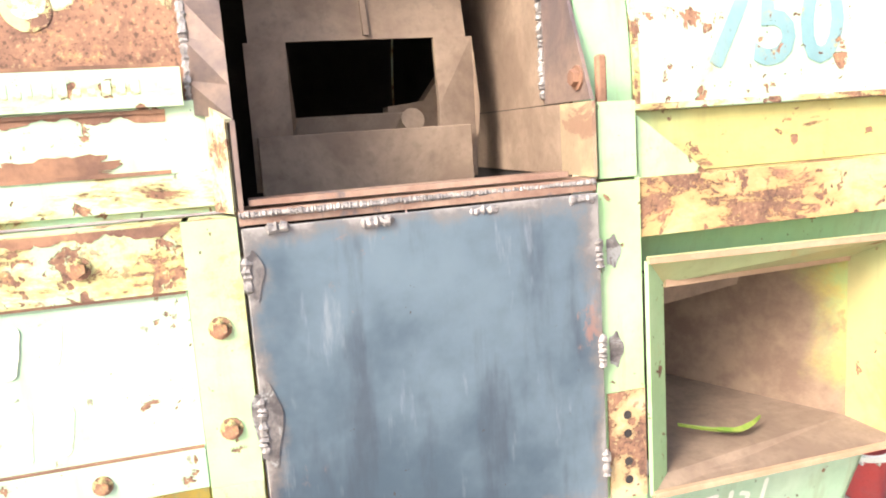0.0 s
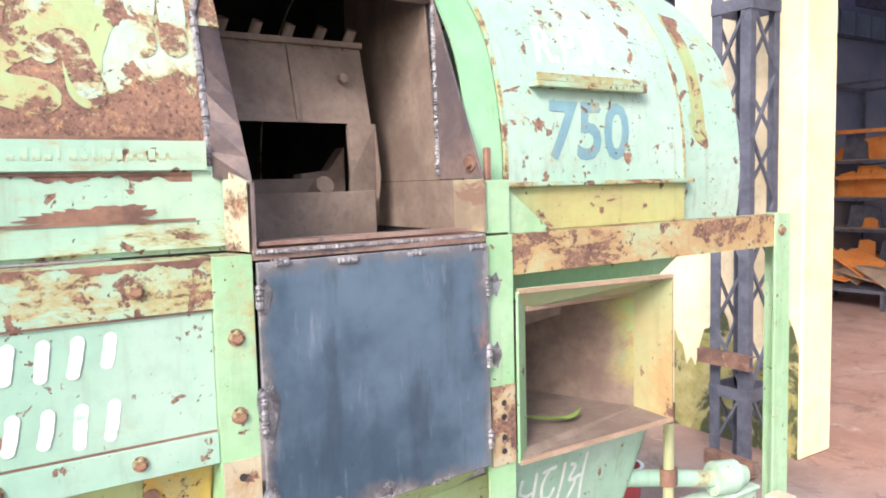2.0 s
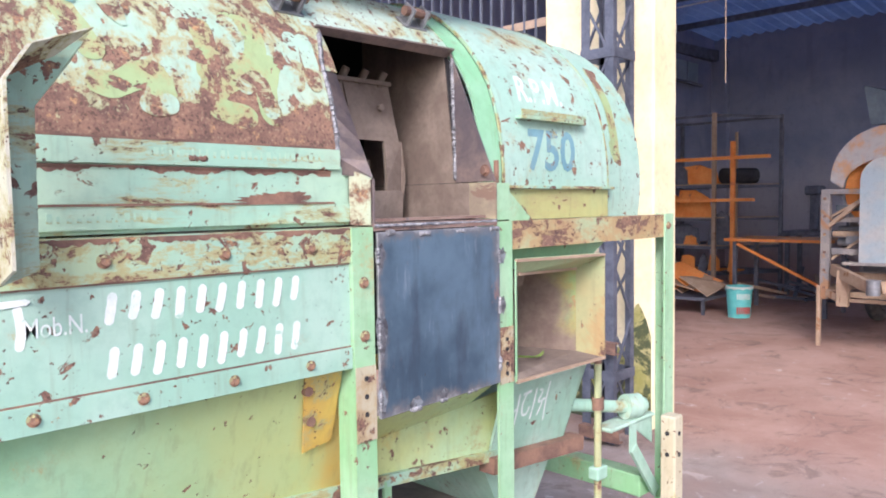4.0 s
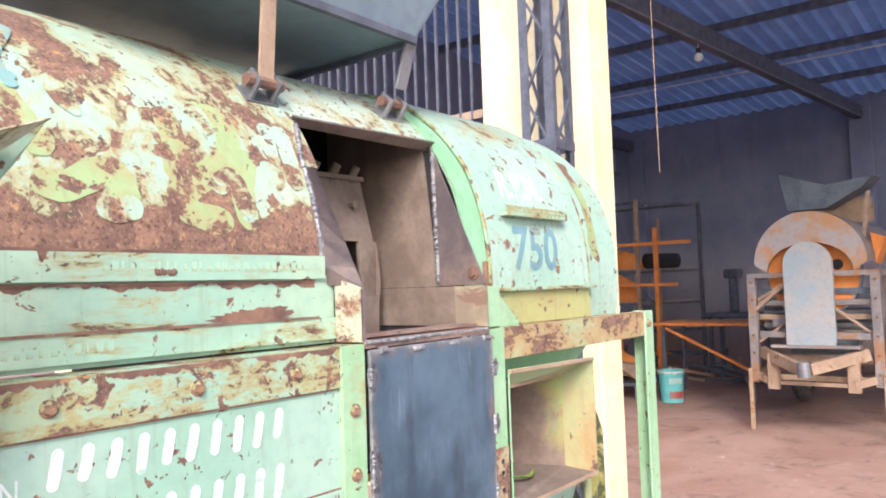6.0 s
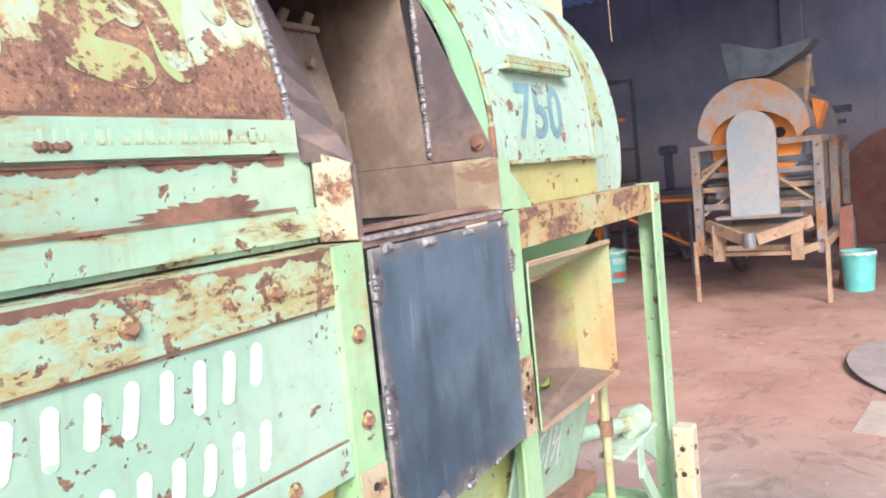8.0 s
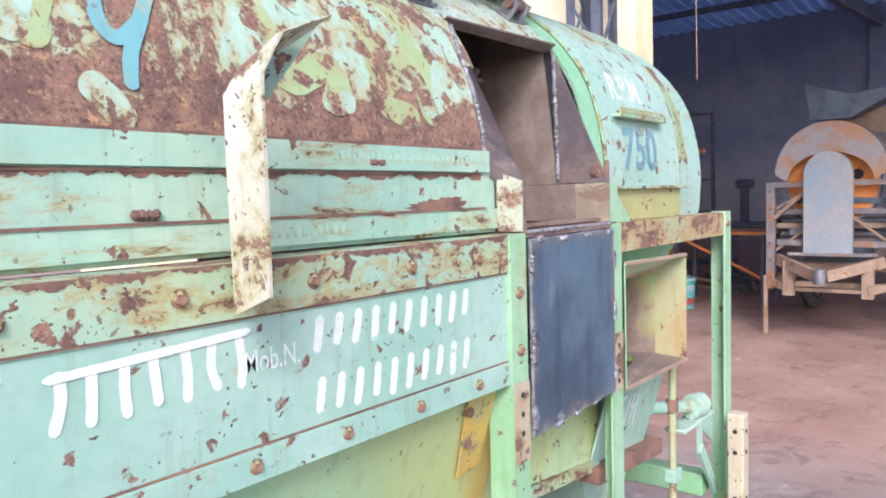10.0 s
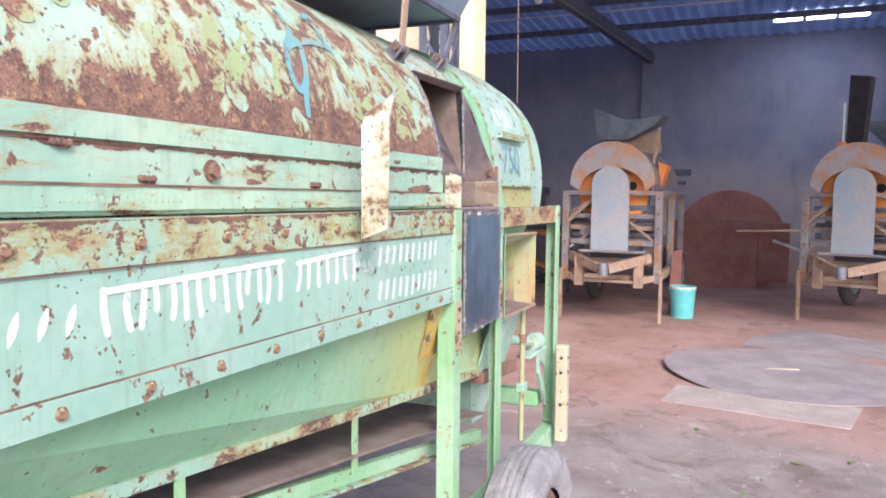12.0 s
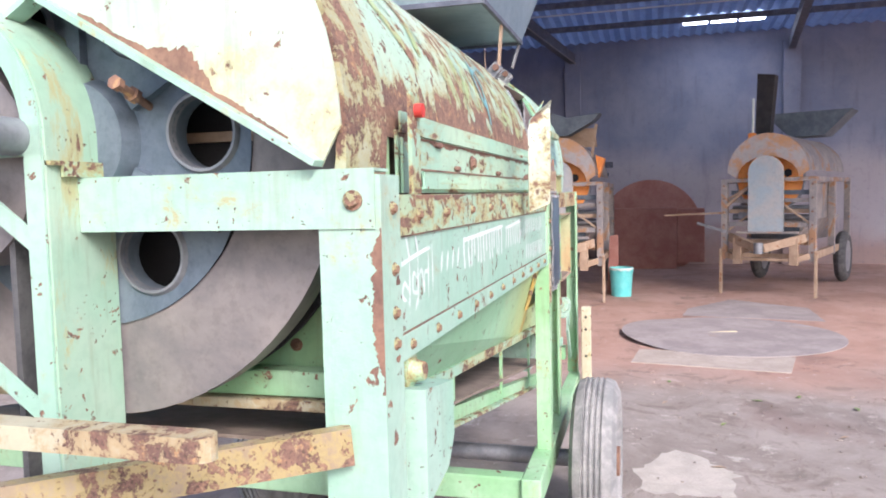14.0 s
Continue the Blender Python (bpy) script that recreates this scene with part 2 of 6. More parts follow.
def ground_mat(name):
    """Red rust dust inside the shed that thins out over the grey-brown concrete of the yard."""
    m, nt, b = material(name, 0.9)
    co = coords(nt, world_space=True)
    def tones(a, c, d, sc, at):
        t = mixc(nt, ramp(nt, tex_noise(nt, co, sc, 9, 0.68, 0.4), 0.35, 0.65), a, c)
        t = mixc(nt, maths(nt, "MULTIPLY", ramp(nt, tex_noise(nt, co, sc * 2.6, 10, 0.72, 0.5), at, at + 0.05), 0.8), t, d)
        return t
    red = tones((0.34, 0.20, 0.155), (0.43, 0.28, 0.225), (0.52, 0.42, 0.37), 1.1, 0.64)
    grey = tones((0.22, 0.185, 0.165), (0.33, 0.285, 0.255), (0.45, 0.40, 0.36), 1.6, 0.60)
    sep = nt.nodes.new("ShaderNodeSeparateXYZ")
    nt.links.new(co, sep.inputs[0])
    edge = maths(nt, "ADD", sep.outputs[0], maths(nt, "MULTIPLY", tex_noise(nt, co, 0.9, 6), 2.4))
    c = mixc(nt, ramp(nt, edge, 3.4, 5.2), grey, red)
    c = mixc(nt, maths(nt, "MULTIPLY", ramp(nt, tex_noise(nt, co, 0.7, 5), 0.56, 0.72), 0.5), c, (0.16, 0.10, 0.085))
    c = mixc(nt, maths(nt, "MULTIPLY", ramp(nt, tex_noise(nt, co, 60, 4, 0.7), 0.55, 0.75), 0.45), c, (0.13, 0.11, 0.10))
    c = mixc(nt, maths(nt, "MULTIPLY", ramp(nt, tex_noise(nt, co, 9, 8, 0.75, 0.6), 0.60, 0.66), 0.55), c, (0.52, 0.47, 0.43))
    c = mixc(nt, maths(nt, "MULTIPLY", ramp(nt, tex_noise(nt, co, 2.6, 10, 0.78, 0.9), 0.52, 0.64), 0.5), c, (0.115, 0.085, 0.07))
    c = mixc(nt, maths(nt, "MULTIPLY", ramp(nt, tex_noise(nt, coords(nt, (0.5, 2.2, 1), True), 3.1, 7, 0.7, 0.8), 0.60, 0.70), 0.4), c, (0.12, 0.085, 0.075))
    nt.links.new(c, b.inputs["Base Color"])
    bump(nt, b, tex_noise(nt, co, 35, 6, 0.7), 0.4, 0.006)
    return m


m_ground = ground_mat("dusty_concrete")
m_floor = m_ground
m_cream = plain("cream_plaster", (0.78, 0.66, 0.40), (0.85, 0.75, 0.52), 0.9, 0, 2.2, relief=0.2)


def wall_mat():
    """Plaster: the shed's shade put into the colour, blue-grey above, paler below with an uneven edge; rust dust at the
    foot.
    """
    m, nt, b = material("shaded_plaster", 0.95)
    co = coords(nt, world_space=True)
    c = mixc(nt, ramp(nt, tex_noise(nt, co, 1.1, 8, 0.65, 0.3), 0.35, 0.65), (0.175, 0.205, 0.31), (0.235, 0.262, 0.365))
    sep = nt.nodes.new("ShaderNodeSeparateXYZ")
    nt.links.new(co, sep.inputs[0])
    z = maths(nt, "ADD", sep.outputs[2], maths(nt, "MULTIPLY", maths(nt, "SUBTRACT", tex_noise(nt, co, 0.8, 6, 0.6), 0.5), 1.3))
    # paler lower wall: the softer shade there, painted in by height
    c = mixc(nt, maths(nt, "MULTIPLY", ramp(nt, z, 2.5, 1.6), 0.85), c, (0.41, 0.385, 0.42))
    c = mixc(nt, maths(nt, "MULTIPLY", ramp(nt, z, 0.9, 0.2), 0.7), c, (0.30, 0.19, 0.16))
    run = ramp(nt, tex_noise(nt, coords(nt, (2.5, 2.5, 0.35), True), 2.0, 7, 0.65), 0.52, 0.70)
    c = mixc(nt, maths(nt, "MULTIPLY", run, 0.30), c, (0.13, 0.13, 0.17))
    fine = tex_noise(nt, co, 10, 6, 0.7)
    c = mixc(nt, maths(nt, "MULTIPLY", ramp(nt, fine, 0.52, 0.7), 0.25), c, (0.14, 0.14, 0.19))
    nt.links.new(c, b.inputs["Base Color"])
    bump(nt, b, fine, 0.3, 0.004)
    return m


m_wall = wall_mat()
m_roof = plain("blue_roof_sheet", (0.19, 0.255, 0.40), (0.25, 0.32, 0.46), 0.7, 0.0, 1.5)
m_frame = plain("dark_blue_steel", (0.09, 0.10, 0.13), (0.15, 0.16, 0.20), 0.6, 0.3, 10)
m_bare = plain("bare_machine_steel", (0.22, 0.21, 0.22), (0.36, 0.32, 0.29), 0.6, 0.15, 5, third=(0.36, 0.20, 0.11), at=0.53)
m_dull = plain("dull_blue_sheet", (0.085, 0.11, 0.14), (0.15, 0.18, 0.21), 0.6, 0.2, 5)
m_tan = plain("tan_rusted_steel", (0.34, 0.24, 0.165), (0.45, 0.335, 0.24), 0.75, 0.1, 6, third=(0.27, 0.14, 0.07), at=0.6)
m_orange = plain("orange_primer", (0.78, 0.24, 0.045), (0.86, 0.34, 0.085), 0.6, 0, 5, third=(0.50, 0.16, 0.07), at=0.60)
m_teal = plain("turquoise_plastic", (0.12, 0.55, 0.55), (0.18, 0.62, 0.60), 0.4, 0, 8)
m_redheap = plain("red_brown_rust_sheet", (0.29, 0.125, 0.10), (0.36, 0.18, 0.145), 0.85, 0, 3)
# near-black: stands in for shade in hollows and holes; dark parts use it too
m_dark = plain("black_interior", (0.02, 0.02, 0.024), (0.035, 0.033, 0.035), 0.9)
m_patch = plain("pale_cement", (0.40, 0.36, 0.32), (0.48, 0.44, 0.39), 0.95, 0, 9)
m_grey_sheet = plain("grey_floor_sheet", (0.27, 0.235, 0.23), (0.37, 0.325, 0.315), 0.75, 0.0, 2.4, third=(0.34, 0.27, 0.24), at=0.60)


# ---- builders: plan units in, metres out ----
def box(bm, x0, x1, y0, y1, z0, z1, bev=0.0):
    r = bmesh.ops.create_cube(bm, size=1, matrix=Matrix.LocRotScale(((x0 + x1) / 2, (y0 + y1) / 2, (z0 + z1) / 2), None, (abs(x1 - x0), abs(y1 - y0), abs(z1 - z0))))
    if bev:
        es = {e for v in r["verts"] for e in v.link_edges}
        bmesh.ops.bevel(bm, geom=list(es), offset=bev, segments=1, affect="EDGES")
    return bm


def bar(bm, a, b, w, h, up=(0, 0, 1)):
    """A square bar from a to b, w across and h along up."""
    a, b, up = Vector(a), Vector(b), Vector(up)
    d = (b - a).normalized()
    s = d.cross(up).normalized()
    u = s.cross(d)
    c = [p + s * (i * w / 2) + u * (j * h / 2) for p in (a, b) for i, j in ((-1, -1), (1, -1), (1, 1), (-1, 1))]
    v = [bm.verts.new(p) for p in c]
    for f in ((3, 2, 1, 0), (4, 5, 6, 7), (0, 1, 5, 4), (1, 2, 6, 5), (2, 3, 7, 6), (3, 0, 4, 7)):
        bm.faces.new([v[i] for i in f])
    return bm


def rod(bm, a, b, r, n=10, r2=None):
    a, b = Vector(a), Vector(b)
    d = b - a
    m = Matrix.Translation((a + b) / 2) @ d.to_track_quat("Z", "Y").to_matrix().to_4x4()
    bmesh.ops.create_cone(bm, cap_ends=True, segments=n, radius1=r, radius2=r if r2 is None else r2, depth=d.length, matrix=m)
    return bm


def prism(bm, pts, thick):
    """A flat plate with the outline pts, extruded by the vector thick."""
    t = Vector(thick)
    a = [bm.verts.new(Vector(p)) for p in pts]
    b = [bm.verts.new(Vector(p) + t) for p in pts]
    bm.faces.new(a)
    bm.faces.new(b[::-1])
    for i in range(len(a)):
        j = (i + 1) % len(a)
        bm.faces.new((a[j], a[i], b[i], b[j]))
    bmesh.ops.recalc_face_normals(bm, faces=bm.faces[:])
    return bm


def angle_x(bm, x0, x1, y, z, leg_y, leg_z, t=0.005):
    """Angle iron along x with its corner at (y, z): one leg to y + leg_y, one to z + leg_z."""
    box(bm, x0, x1, y, y + (t if leg_y > 0 else -t), z, z + leg_z)
    box(bm, x0, x1, y + (t if leg_y > 0 else -t), y + leg_y, z, z + (t if leg_z > 0 else -t))
    return bm


def angle_z(bm, z0, z1, x, y, leg_x, leg_y, t=0.005):
    box(bm, x, x + leg_x, y, y + (t if leg_y > 0 else -t), z0, z1)
    box(bm, x, x + (t if leg_x > 0 else -t), y + (t if leg_y > 0 else -t), y + leg_y, z0, z1)
    return bm


def arc_sheet(bm, x0, x1, yc, zc, r, a0, a1, t=0.004, n=24, nx=1):
    """A curved sheet round an axis along x; angles in degrees from the front, upwards."""
    def ring(rad):
        return [[bm.verts.new((x0 + (x1 - x0) * k / nx, yc - rad * math.cos(radians(a0 + (a1 - a0) * i / n)), zc + rad * math.sin(radians(a0 + (a1 - a0) * i / n)))) for k in range(nx + 1)] for i in range(n + 1)]
    o, q = ring(r), ring(r - t)
    for i in range(n):
        for k in range(nx):
            bm.faces.new((o[i][k], o[i][k + 1], o[i + 1][k + 1], o[i + 1][k]))
            bm.faces.new((q[i][k + 1], q[i][k], q[i + 1][k], q[i + 1][k + 1]))
        bm.faces.new((o[i][0], o[i + 1][0], q[i + 1][0], q[i][0]))
        bm.faces.new((o[i + 1][nx], o[i][nx], q[i][nx], q[i + 1][nx]))
    for i in (0, n):
        for k in range(nx):
            f = (o[i][k], q[i][k], q[i][k + 1], o[i][k + 1])
            bm.faces.new(f if i == 0 else f[::-1])
    return bm


def thing(name, label, category, base=(0, 0, 0), group="", kind=""):
    e = new(name)
    e.location = Vector(base) * K
    e.empty_display_size = 0.1
    return tagged(e, label, category, group, kind)


def origin(ob):
    o = Vector((0, 0, 0))
    while ob:
        o += ob.location
        ob = ob.parent
    return o


def settle(p):
    """The discharge half of the green machine's front stands two centimetres further back than its sign half."""
    u = min(1.0, max(0.0, p[0] / 0.33))
    w = min(1.0, max(0.0, (0.80 - p[1]) / 0.09))
    return Vector((p[0], p[1] + 0.019 * u * u * (3 - 2 * u) * w, p[2]))


def on_green_machine(ob):
    """Whether ob belongs to the green machine, its wheels apart."""
    while ob and ob.parent:
        if ob.name.startswith("wheel"):
            return False
        ob = ob.parent
    return bool(ob) and ob.name.startswith("maize_thresher")


def part(name, bm, mat, parent=None, label="", smooth=False, tag=None):
    """Links bm, drawn in plan units, as one mesh under parent."""
    me = bpy.data.meshes.new(name)
    o = origin(parent)
    front = on_green_machine(parent)
    for v in bm.verts:
        v.co = (settle(v.co) if front else v.co) * K - o
    if smooth:
        for f in bm.faces:
            f.smooth = True
        bm.to_mesh(me)
        me.set_sharp_from_angle(angle=radians(38))
    else:
        bm.to_mesh(me)
    bm.free()
    me.materials.append(mat)
    ob = new(name, me)
    ob.parent = parent
    if tag:
        tagged(ob, *tag)
    elif label:
        ob["label"] = label
    return ob


def B():
    return bmesh.new()


# ---- the yard and the shed ----
XF, XB, YL, YR, ZR = 2.87, 10.6, 5.0, -7.0, 3.62
bm = B()
bmesh.ops.create_grid(bm, x_segments=2, y_segments=2, size=400)
bm.transform(Matrix.Translation((0, 0, -0.004)))
part("ground", bm, m_ground, tag=("grey dusty concrete yard in front of the shed", "ground", "", "structure"))
bm = prism(B(), [(XF - 0.9, YR, -0.0045), (XF - 0.3, YR, 0.0), (XB, YR, 0.0), (XB, YR, -0.2), (XF - 0.9, YR, -0.2)], (0, YL - YR, 0))
part("floor", bm, m_floor, tag=("shed floor covered with red-brown rust dust", "floor", "", "structure"))
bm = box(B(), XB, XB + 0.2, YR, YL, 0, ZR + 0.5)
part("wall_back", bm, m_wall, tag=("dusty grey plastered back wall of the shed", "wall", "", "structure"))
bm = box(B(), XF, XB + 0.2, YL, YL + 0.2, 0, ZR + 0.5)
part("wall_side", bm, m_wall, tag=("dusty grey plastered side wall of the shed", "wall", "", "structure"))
# corrugated roof
bm = B()
n = 150
v = [[], []]
for i in range(n + 1):
    y = YR - 0.2 + (YL - YR + 0.4) * i / n
    z = ZR + 0.08 + 0.02 * math.cos(i * math.pi)
    for k, x in enumerate((XF - 0.6, XB + 0.2)):
        v[k].append(bm.verts.new((x, y, z + (0.45 if k == 0 else 0))))
for i in range(n):
    bm.faces.new((v[0][i], v[0][i + 1], v[1][i + 1], v[1][i]))
bmesh.ops.solidify(bm, geom=bm.faces[:], thickness=0.01)
part("ceiling", bm, m_roof, tag=("dark blue corrugated sheet roof of the shed", "ceiling", "", "structure"))
# pier and lattice column
bm = box(B(), XF, XF + 0.25, 1.77, 2.48, 0, 4.1, 0.01)
part("pier", bm, m_cream, tag=("cream-painted plastered pier at the shed opening", "pier", "", "structure"))
bm = box(B(), XF + 0.02, XF + 0.2, 2.48, YL + 3, 0, 0.9)
part("wall_low", bm, m_cream, tag=("cream plastered low wall under the barred opening", "wall", "", "structure"))
bm = box(B(), XF + 0.02, XF + 0.2, 2.48, YL + 3, 3.6, 4.1)
part("lintel", bm, m_cream, tag=("cream plastered lintel over the barred opening", "wall", "", "structure"))
grille = thing("window_grille", "dark steel bars closing the wide opening", "grille", (XF + 0.1, 3.7, 0.9), kind="structure")
for i in range(28):
    y = 2.53 + i * 0.09
    part("bar", bar(B(), (XF + 0.1, y, 0.9), (XF + 0.1, y, 3.6), 0.016, 0.016, (0, 1, 0)), m_frame, grille)
for z in (1.5, 2.35, 3.2):
    part("cross_bar", bar(B(), (XF + 0.1, 2.48, z), (XF + 0.1, 5.0, z), 0.012, 0.05), m_tan, grille)
# ---- the green thresher ----
YF, YB, YC, ZC, R = 0.70, 1.64, 1.17, 1.30, 0.42
X0, X1, XE = -1.508, 1.06, -1.578
mc = thing("maize_thresher", "mint-green maize thresher, rusty and repainted, with a new blue-grey steel patch", "thresher", (0, YC, 0))


def on_hood(x, a, rad):
    return Vector((x, YC - rad * math.cos(radians(a)), ZC + rad * math.sin(radians(a))))


def stroke(bm, pts, width, place, thick, steps=7):
    """A brush stroke through the points (u, v), laid on a surface by place(u, v, height)."""
    fine = []
    for (a, b) in zip(pts, pts[1:]):
        fine += [(a[0] + (b[0] - a[0]) * i / steps, a[1] + (b[1] - a[1]) * i / steps) for i in range(steps)]
    fine.append(pts[-1])
    rows = []
    run = [0.0]
    for a, b in zip(fine, fine[1:]):
        run.append(run[-1] + math.hypot(b[0] - a[0], b[1] - a[1]))
    for i, p in enumerate(fine):
        e = min(1.0, min(run[i], run[-1] - run[i]) / (width * 0.5))
        q, r = fine[max(i - 1, 0)], fine[min(i + 1, len(fine) - 1)]
        d = Vector((r[0] - q[0], r[1] - q[1])).normalized()
        w = width * (0.5 + 0.02 * math.sin(i * 0.6)) * max(0.25, math.sqrt(1 - (1 - e) ** 2))
        rows.append([bm.verts.new(place(p[0] + s * d.y * w, p[1] - s * d.x * w, thick)) for s in (-1, 1)])
    for a, b in zip(rows, rows[1:]):
        bm.faces.new((a[0], a[1], b[1], b[0]))
    return bm


def smooth_path(pts, n=5):
    if len(pts) < 3:
        return pts
    out = []
    for i in range(len(pts) - 1):
        p0, p1, p2, p3 = pts[max(i - 1, 0)], pts[i], pts[i + 1], pts[min(i + 2, len(pts) - 1)]
        for k in range(n):
            t = k / n
            out.append(tuple(0.5 * (2 * b + (c - a) * t + (2 * a - 5 * b + 4 * c - d) * t * t + (3 * b - a - 3 * c + d) * t ** 3) for a, b, c, d in zip(p0, p1, p2, p3)))
    return out + [pts[-1]]


def strokes(name, paths, width, place, mat, parent, label, lift=0.0005, steps=3):
    """Each brush stroke is a part of its own, each a hair above the one before."""
    for i, pts in enumerate(paths):
        part(name, stroke(B(), smooth_path(pts), width, place, lift + 0.00012 * (i % 9), steps), mat, parent, label)


def hood_place(rad):
    # u along x, v along the arc, both in plan units from the hood's lower edge
    return lambda u, v, h: on_hood(u, math.degrees(v / rad), rad + h)


def bead(a, b, size, seed=0):
    """A welded seam: one lumpy ridge from a to b."""
    rnd = random.Random(seed)
    a, b = Vector(a), Vector(b)
    d = (b - a).normalized()
    s = d.orthogonal().normalized()
    u = d.cross(s)
    bm = B()
    n = max(4, int((b - a).length / (size * 0.45)))
    rows = []
    for i in range(n + 1):
        r = size * (0.75 + 0.3 * abs(math.sin(i * 1.3)) + rnd.uniform(-0.15, 0.15)) * (0.35 if i in (0, n) else 1)
        c = a.lerp(b, i / n) + (s * rnd.uniform(-1, 1) + u * rnd.uniform(-1, 1)) * size * 0.2
        rows.append([bm.verts.new(c + (s * math.cos(k * math.tau / 7) + u * math.sin(k * math.tau / 7)) * r) for k in range(7)])
    for p, q in zip(rows, rows[1:]):
        for k in range(7):
            bm.faces.new((p[k], p[(k + 1) % 7], q[(k + 1) % 7], q[k]))
    bm.faces.new(rows[0][::-1])
    bm.faces.new(rows[-1])
    bmesh.ops.recalc_face_normals(bm, faces=bm.faces[:])
    return bm


def node(name, parent, label=""):
    e = new(name)
    e.parent = parent
    e.empty_display_size = 0.05
    if label:
        e["label"] = label
    return e


BOLTS = {}


def bolt(parent, at, r=0.009, axis="y", mat=None):
    """A hexagon bolt head on a washer, looking along -y or -x."""
    key = (r, axis, (mat or m_bolt).name)
    if key not in BOLTS:
        bm = B()
        d = Vector((0, -1, 0)) if axis == "y" else Vector((-1, 0, 0))
        rod(bm, (0, 0, 0), d * r * 0.25, r * 1.35, 12)
        rod(bm, d * r * 0.25, d * r * 0.9, r, 6, r * 0.86)
        for v in bm.verts:
            v.co *= K
        me = bpy.data.meshes.new("bolt")
        bm.to_mesh(me)
        bm.free()
        me.materials.append(mat or m_bolt)
        BOLTS[key] = me
    ob = new("bolt", BOLTS[key])
    ob.parent = parent
    ob.location = settle(at) * K - origin(parent)
    return ob


m_jamb = plain("heat_yellowed_jamb", (0.28, 0.23, 0.17), (0.42, 0.37, 0.24), 0.6, 0.1, 14, third=(0.24, 0.16, 0.12), at=0.58)
m_flaked = paint("flaked_cream_paint", (0.36, 0.46, 0.34), (0.42, 0.43, 0.31), 0.57, 0.60, under=(0.20, 0.17, 0.15), scale=16)
m_lemon = paint("lemon_paint", (0.52, 0.58, 0.24), (0.42, 0.58, 0.34), 0.66, 0.64, scale=5, ochre=0.55)
m_yellow = paint("rust_yellowed_paint", (0.42, 0.43, 0.18), (0.33, 0.46, 0.24), 0.60, 0.63, scale=6, streak=(0.5, 1, 1.5))
m_bolt = paint("bolt_paint", (0.30, 0.36, 0.22), (0.30, 0.27, 0.16), 0.47, 0.56, scale=30)
m_olive = paint("olive_letter_paint", (0.33, 0.44, 0.21), (0.38, 0.48, 0.27), 0.535, 0.59, scale=12)
m_digits = paint("dark_teal_digit_paint", (0.14, 0.29, 0.34), (0.21, 0.38, 0.42), 0.62, 0.62, scale=12)
m_teal_paint = paint("teal_letter_paint", (0.17, 0.39, 0.40), (0.24, 0.45, 0.44), 0.56, 0.60, scale=12)
m_pale = paint("pale_letter_paint", (0.37, 0.54, 0.42), (0.40, 0.55, 0.44), 0.545, 0.595, scale=11)

# hood
part("drum_hood", arc_sheet(B(), -1.414, -0.030, YC, ZC, R, 0, 180, n=40, nx=14), m_hood, mc, "rust-stained mint hood with worn painted letters", True)
part("hood_corner", arc_sheet(B(), -0.0305, 0.0035, YC, ZC, R - 0.0004, 25, 44, n=8), m_hood, mc, "", True)
part("hood_middle", arc_sheet(B(), -0.030, 0.345, YC, ZC, R, 38.5, 180, n=30, nx=4), m_hood_mid, mc, "", True)
part("hood_end_band", arc_sheet(B(), XE + 0.018, -1.412, YC, ZC, R + 0.012, -11, 190, 0.014, n=40), m_rim_band, mc, "rusted rim band of the hood", True)
part("hood_tail", arc_sheet(B(), 0.345, 0.97, YC, ZC, R - 0.003, -14, 180, n=40, nx=6), m_hood_tail, mc, "pale mint hood over the fan", True)
bm = B()
prism(bm, [on_hood(0.964, a, R - 0.006) for a in range(-14, 196, 7)], (-0.004, 0, 0))
part("hood_tail_end", bm, m_hood_tail, mc)
part("hood_side_strip", arc_sheet(B(), 0.3425, 0.4015, YC, ZC, R + 0.0015, -12, 100, n=36), m_green_side, mc, "clean green strip at the edge of the hood", True)
lid = part("hood_lid", arc_sheet(B(), 0.405, 0.80, YC, ZC, R + 0.008, -2, 80, 0.006, n=24, nx=4), m_hood_tail, mc, "pale mint curved lid with a number", True)
for x in (0.405, 0.80):
    part("lid_edge", arc_sheet(B(), x - 0.003, x + 0.003, YC, ZC, R + 0.0095, -2, 80, 0.006, n=24), m_rail, lid, "rusted folded lid edge", True)
part("lid_lip", box(B(), 0.385, 0.815, 0.728, 0.760, 1.279, 1.286, 0.001), m_rail, lid, "rusted bottom lip")
bm = box(B(), 0.462, 0.70, on_hood(0, 19, R + 0.04).y, on_hood(0, 19, R).y, 1.428, 1.436, 0.001)
box(bm, 0.462, 0.70, on_hood(0, 19, R + 0.04).y, on_hood(0, 19, R + 0.04).y + 0.005, 1.437, 1.448)
part("lid_handle", bm, m_rail, lid, "rusty folded handle")
part("recess_plate", box(B(), 0.388, 0.80, 0.742, 0.747, 1.214, 1.2785), m_yellow, mc, "yellow-green plate under the lid")
part("recess_cheek", prism(B(), [(0.382, 0.705, 1.213), (0.382, 0.775, 1.213), (0.382, 0.775, 1.29), (0.382, 0.735, 1.275)], (0.005, 0, 0)), m_post, mc)
part("gusset", prism(B(), [(0.39, 0.712, 1.213), (0.47, 0.712, 1.213), (0.39, 0.712, 1.275)], (0, 0.004, 0)), m_post, mc, "green triangular gusset")

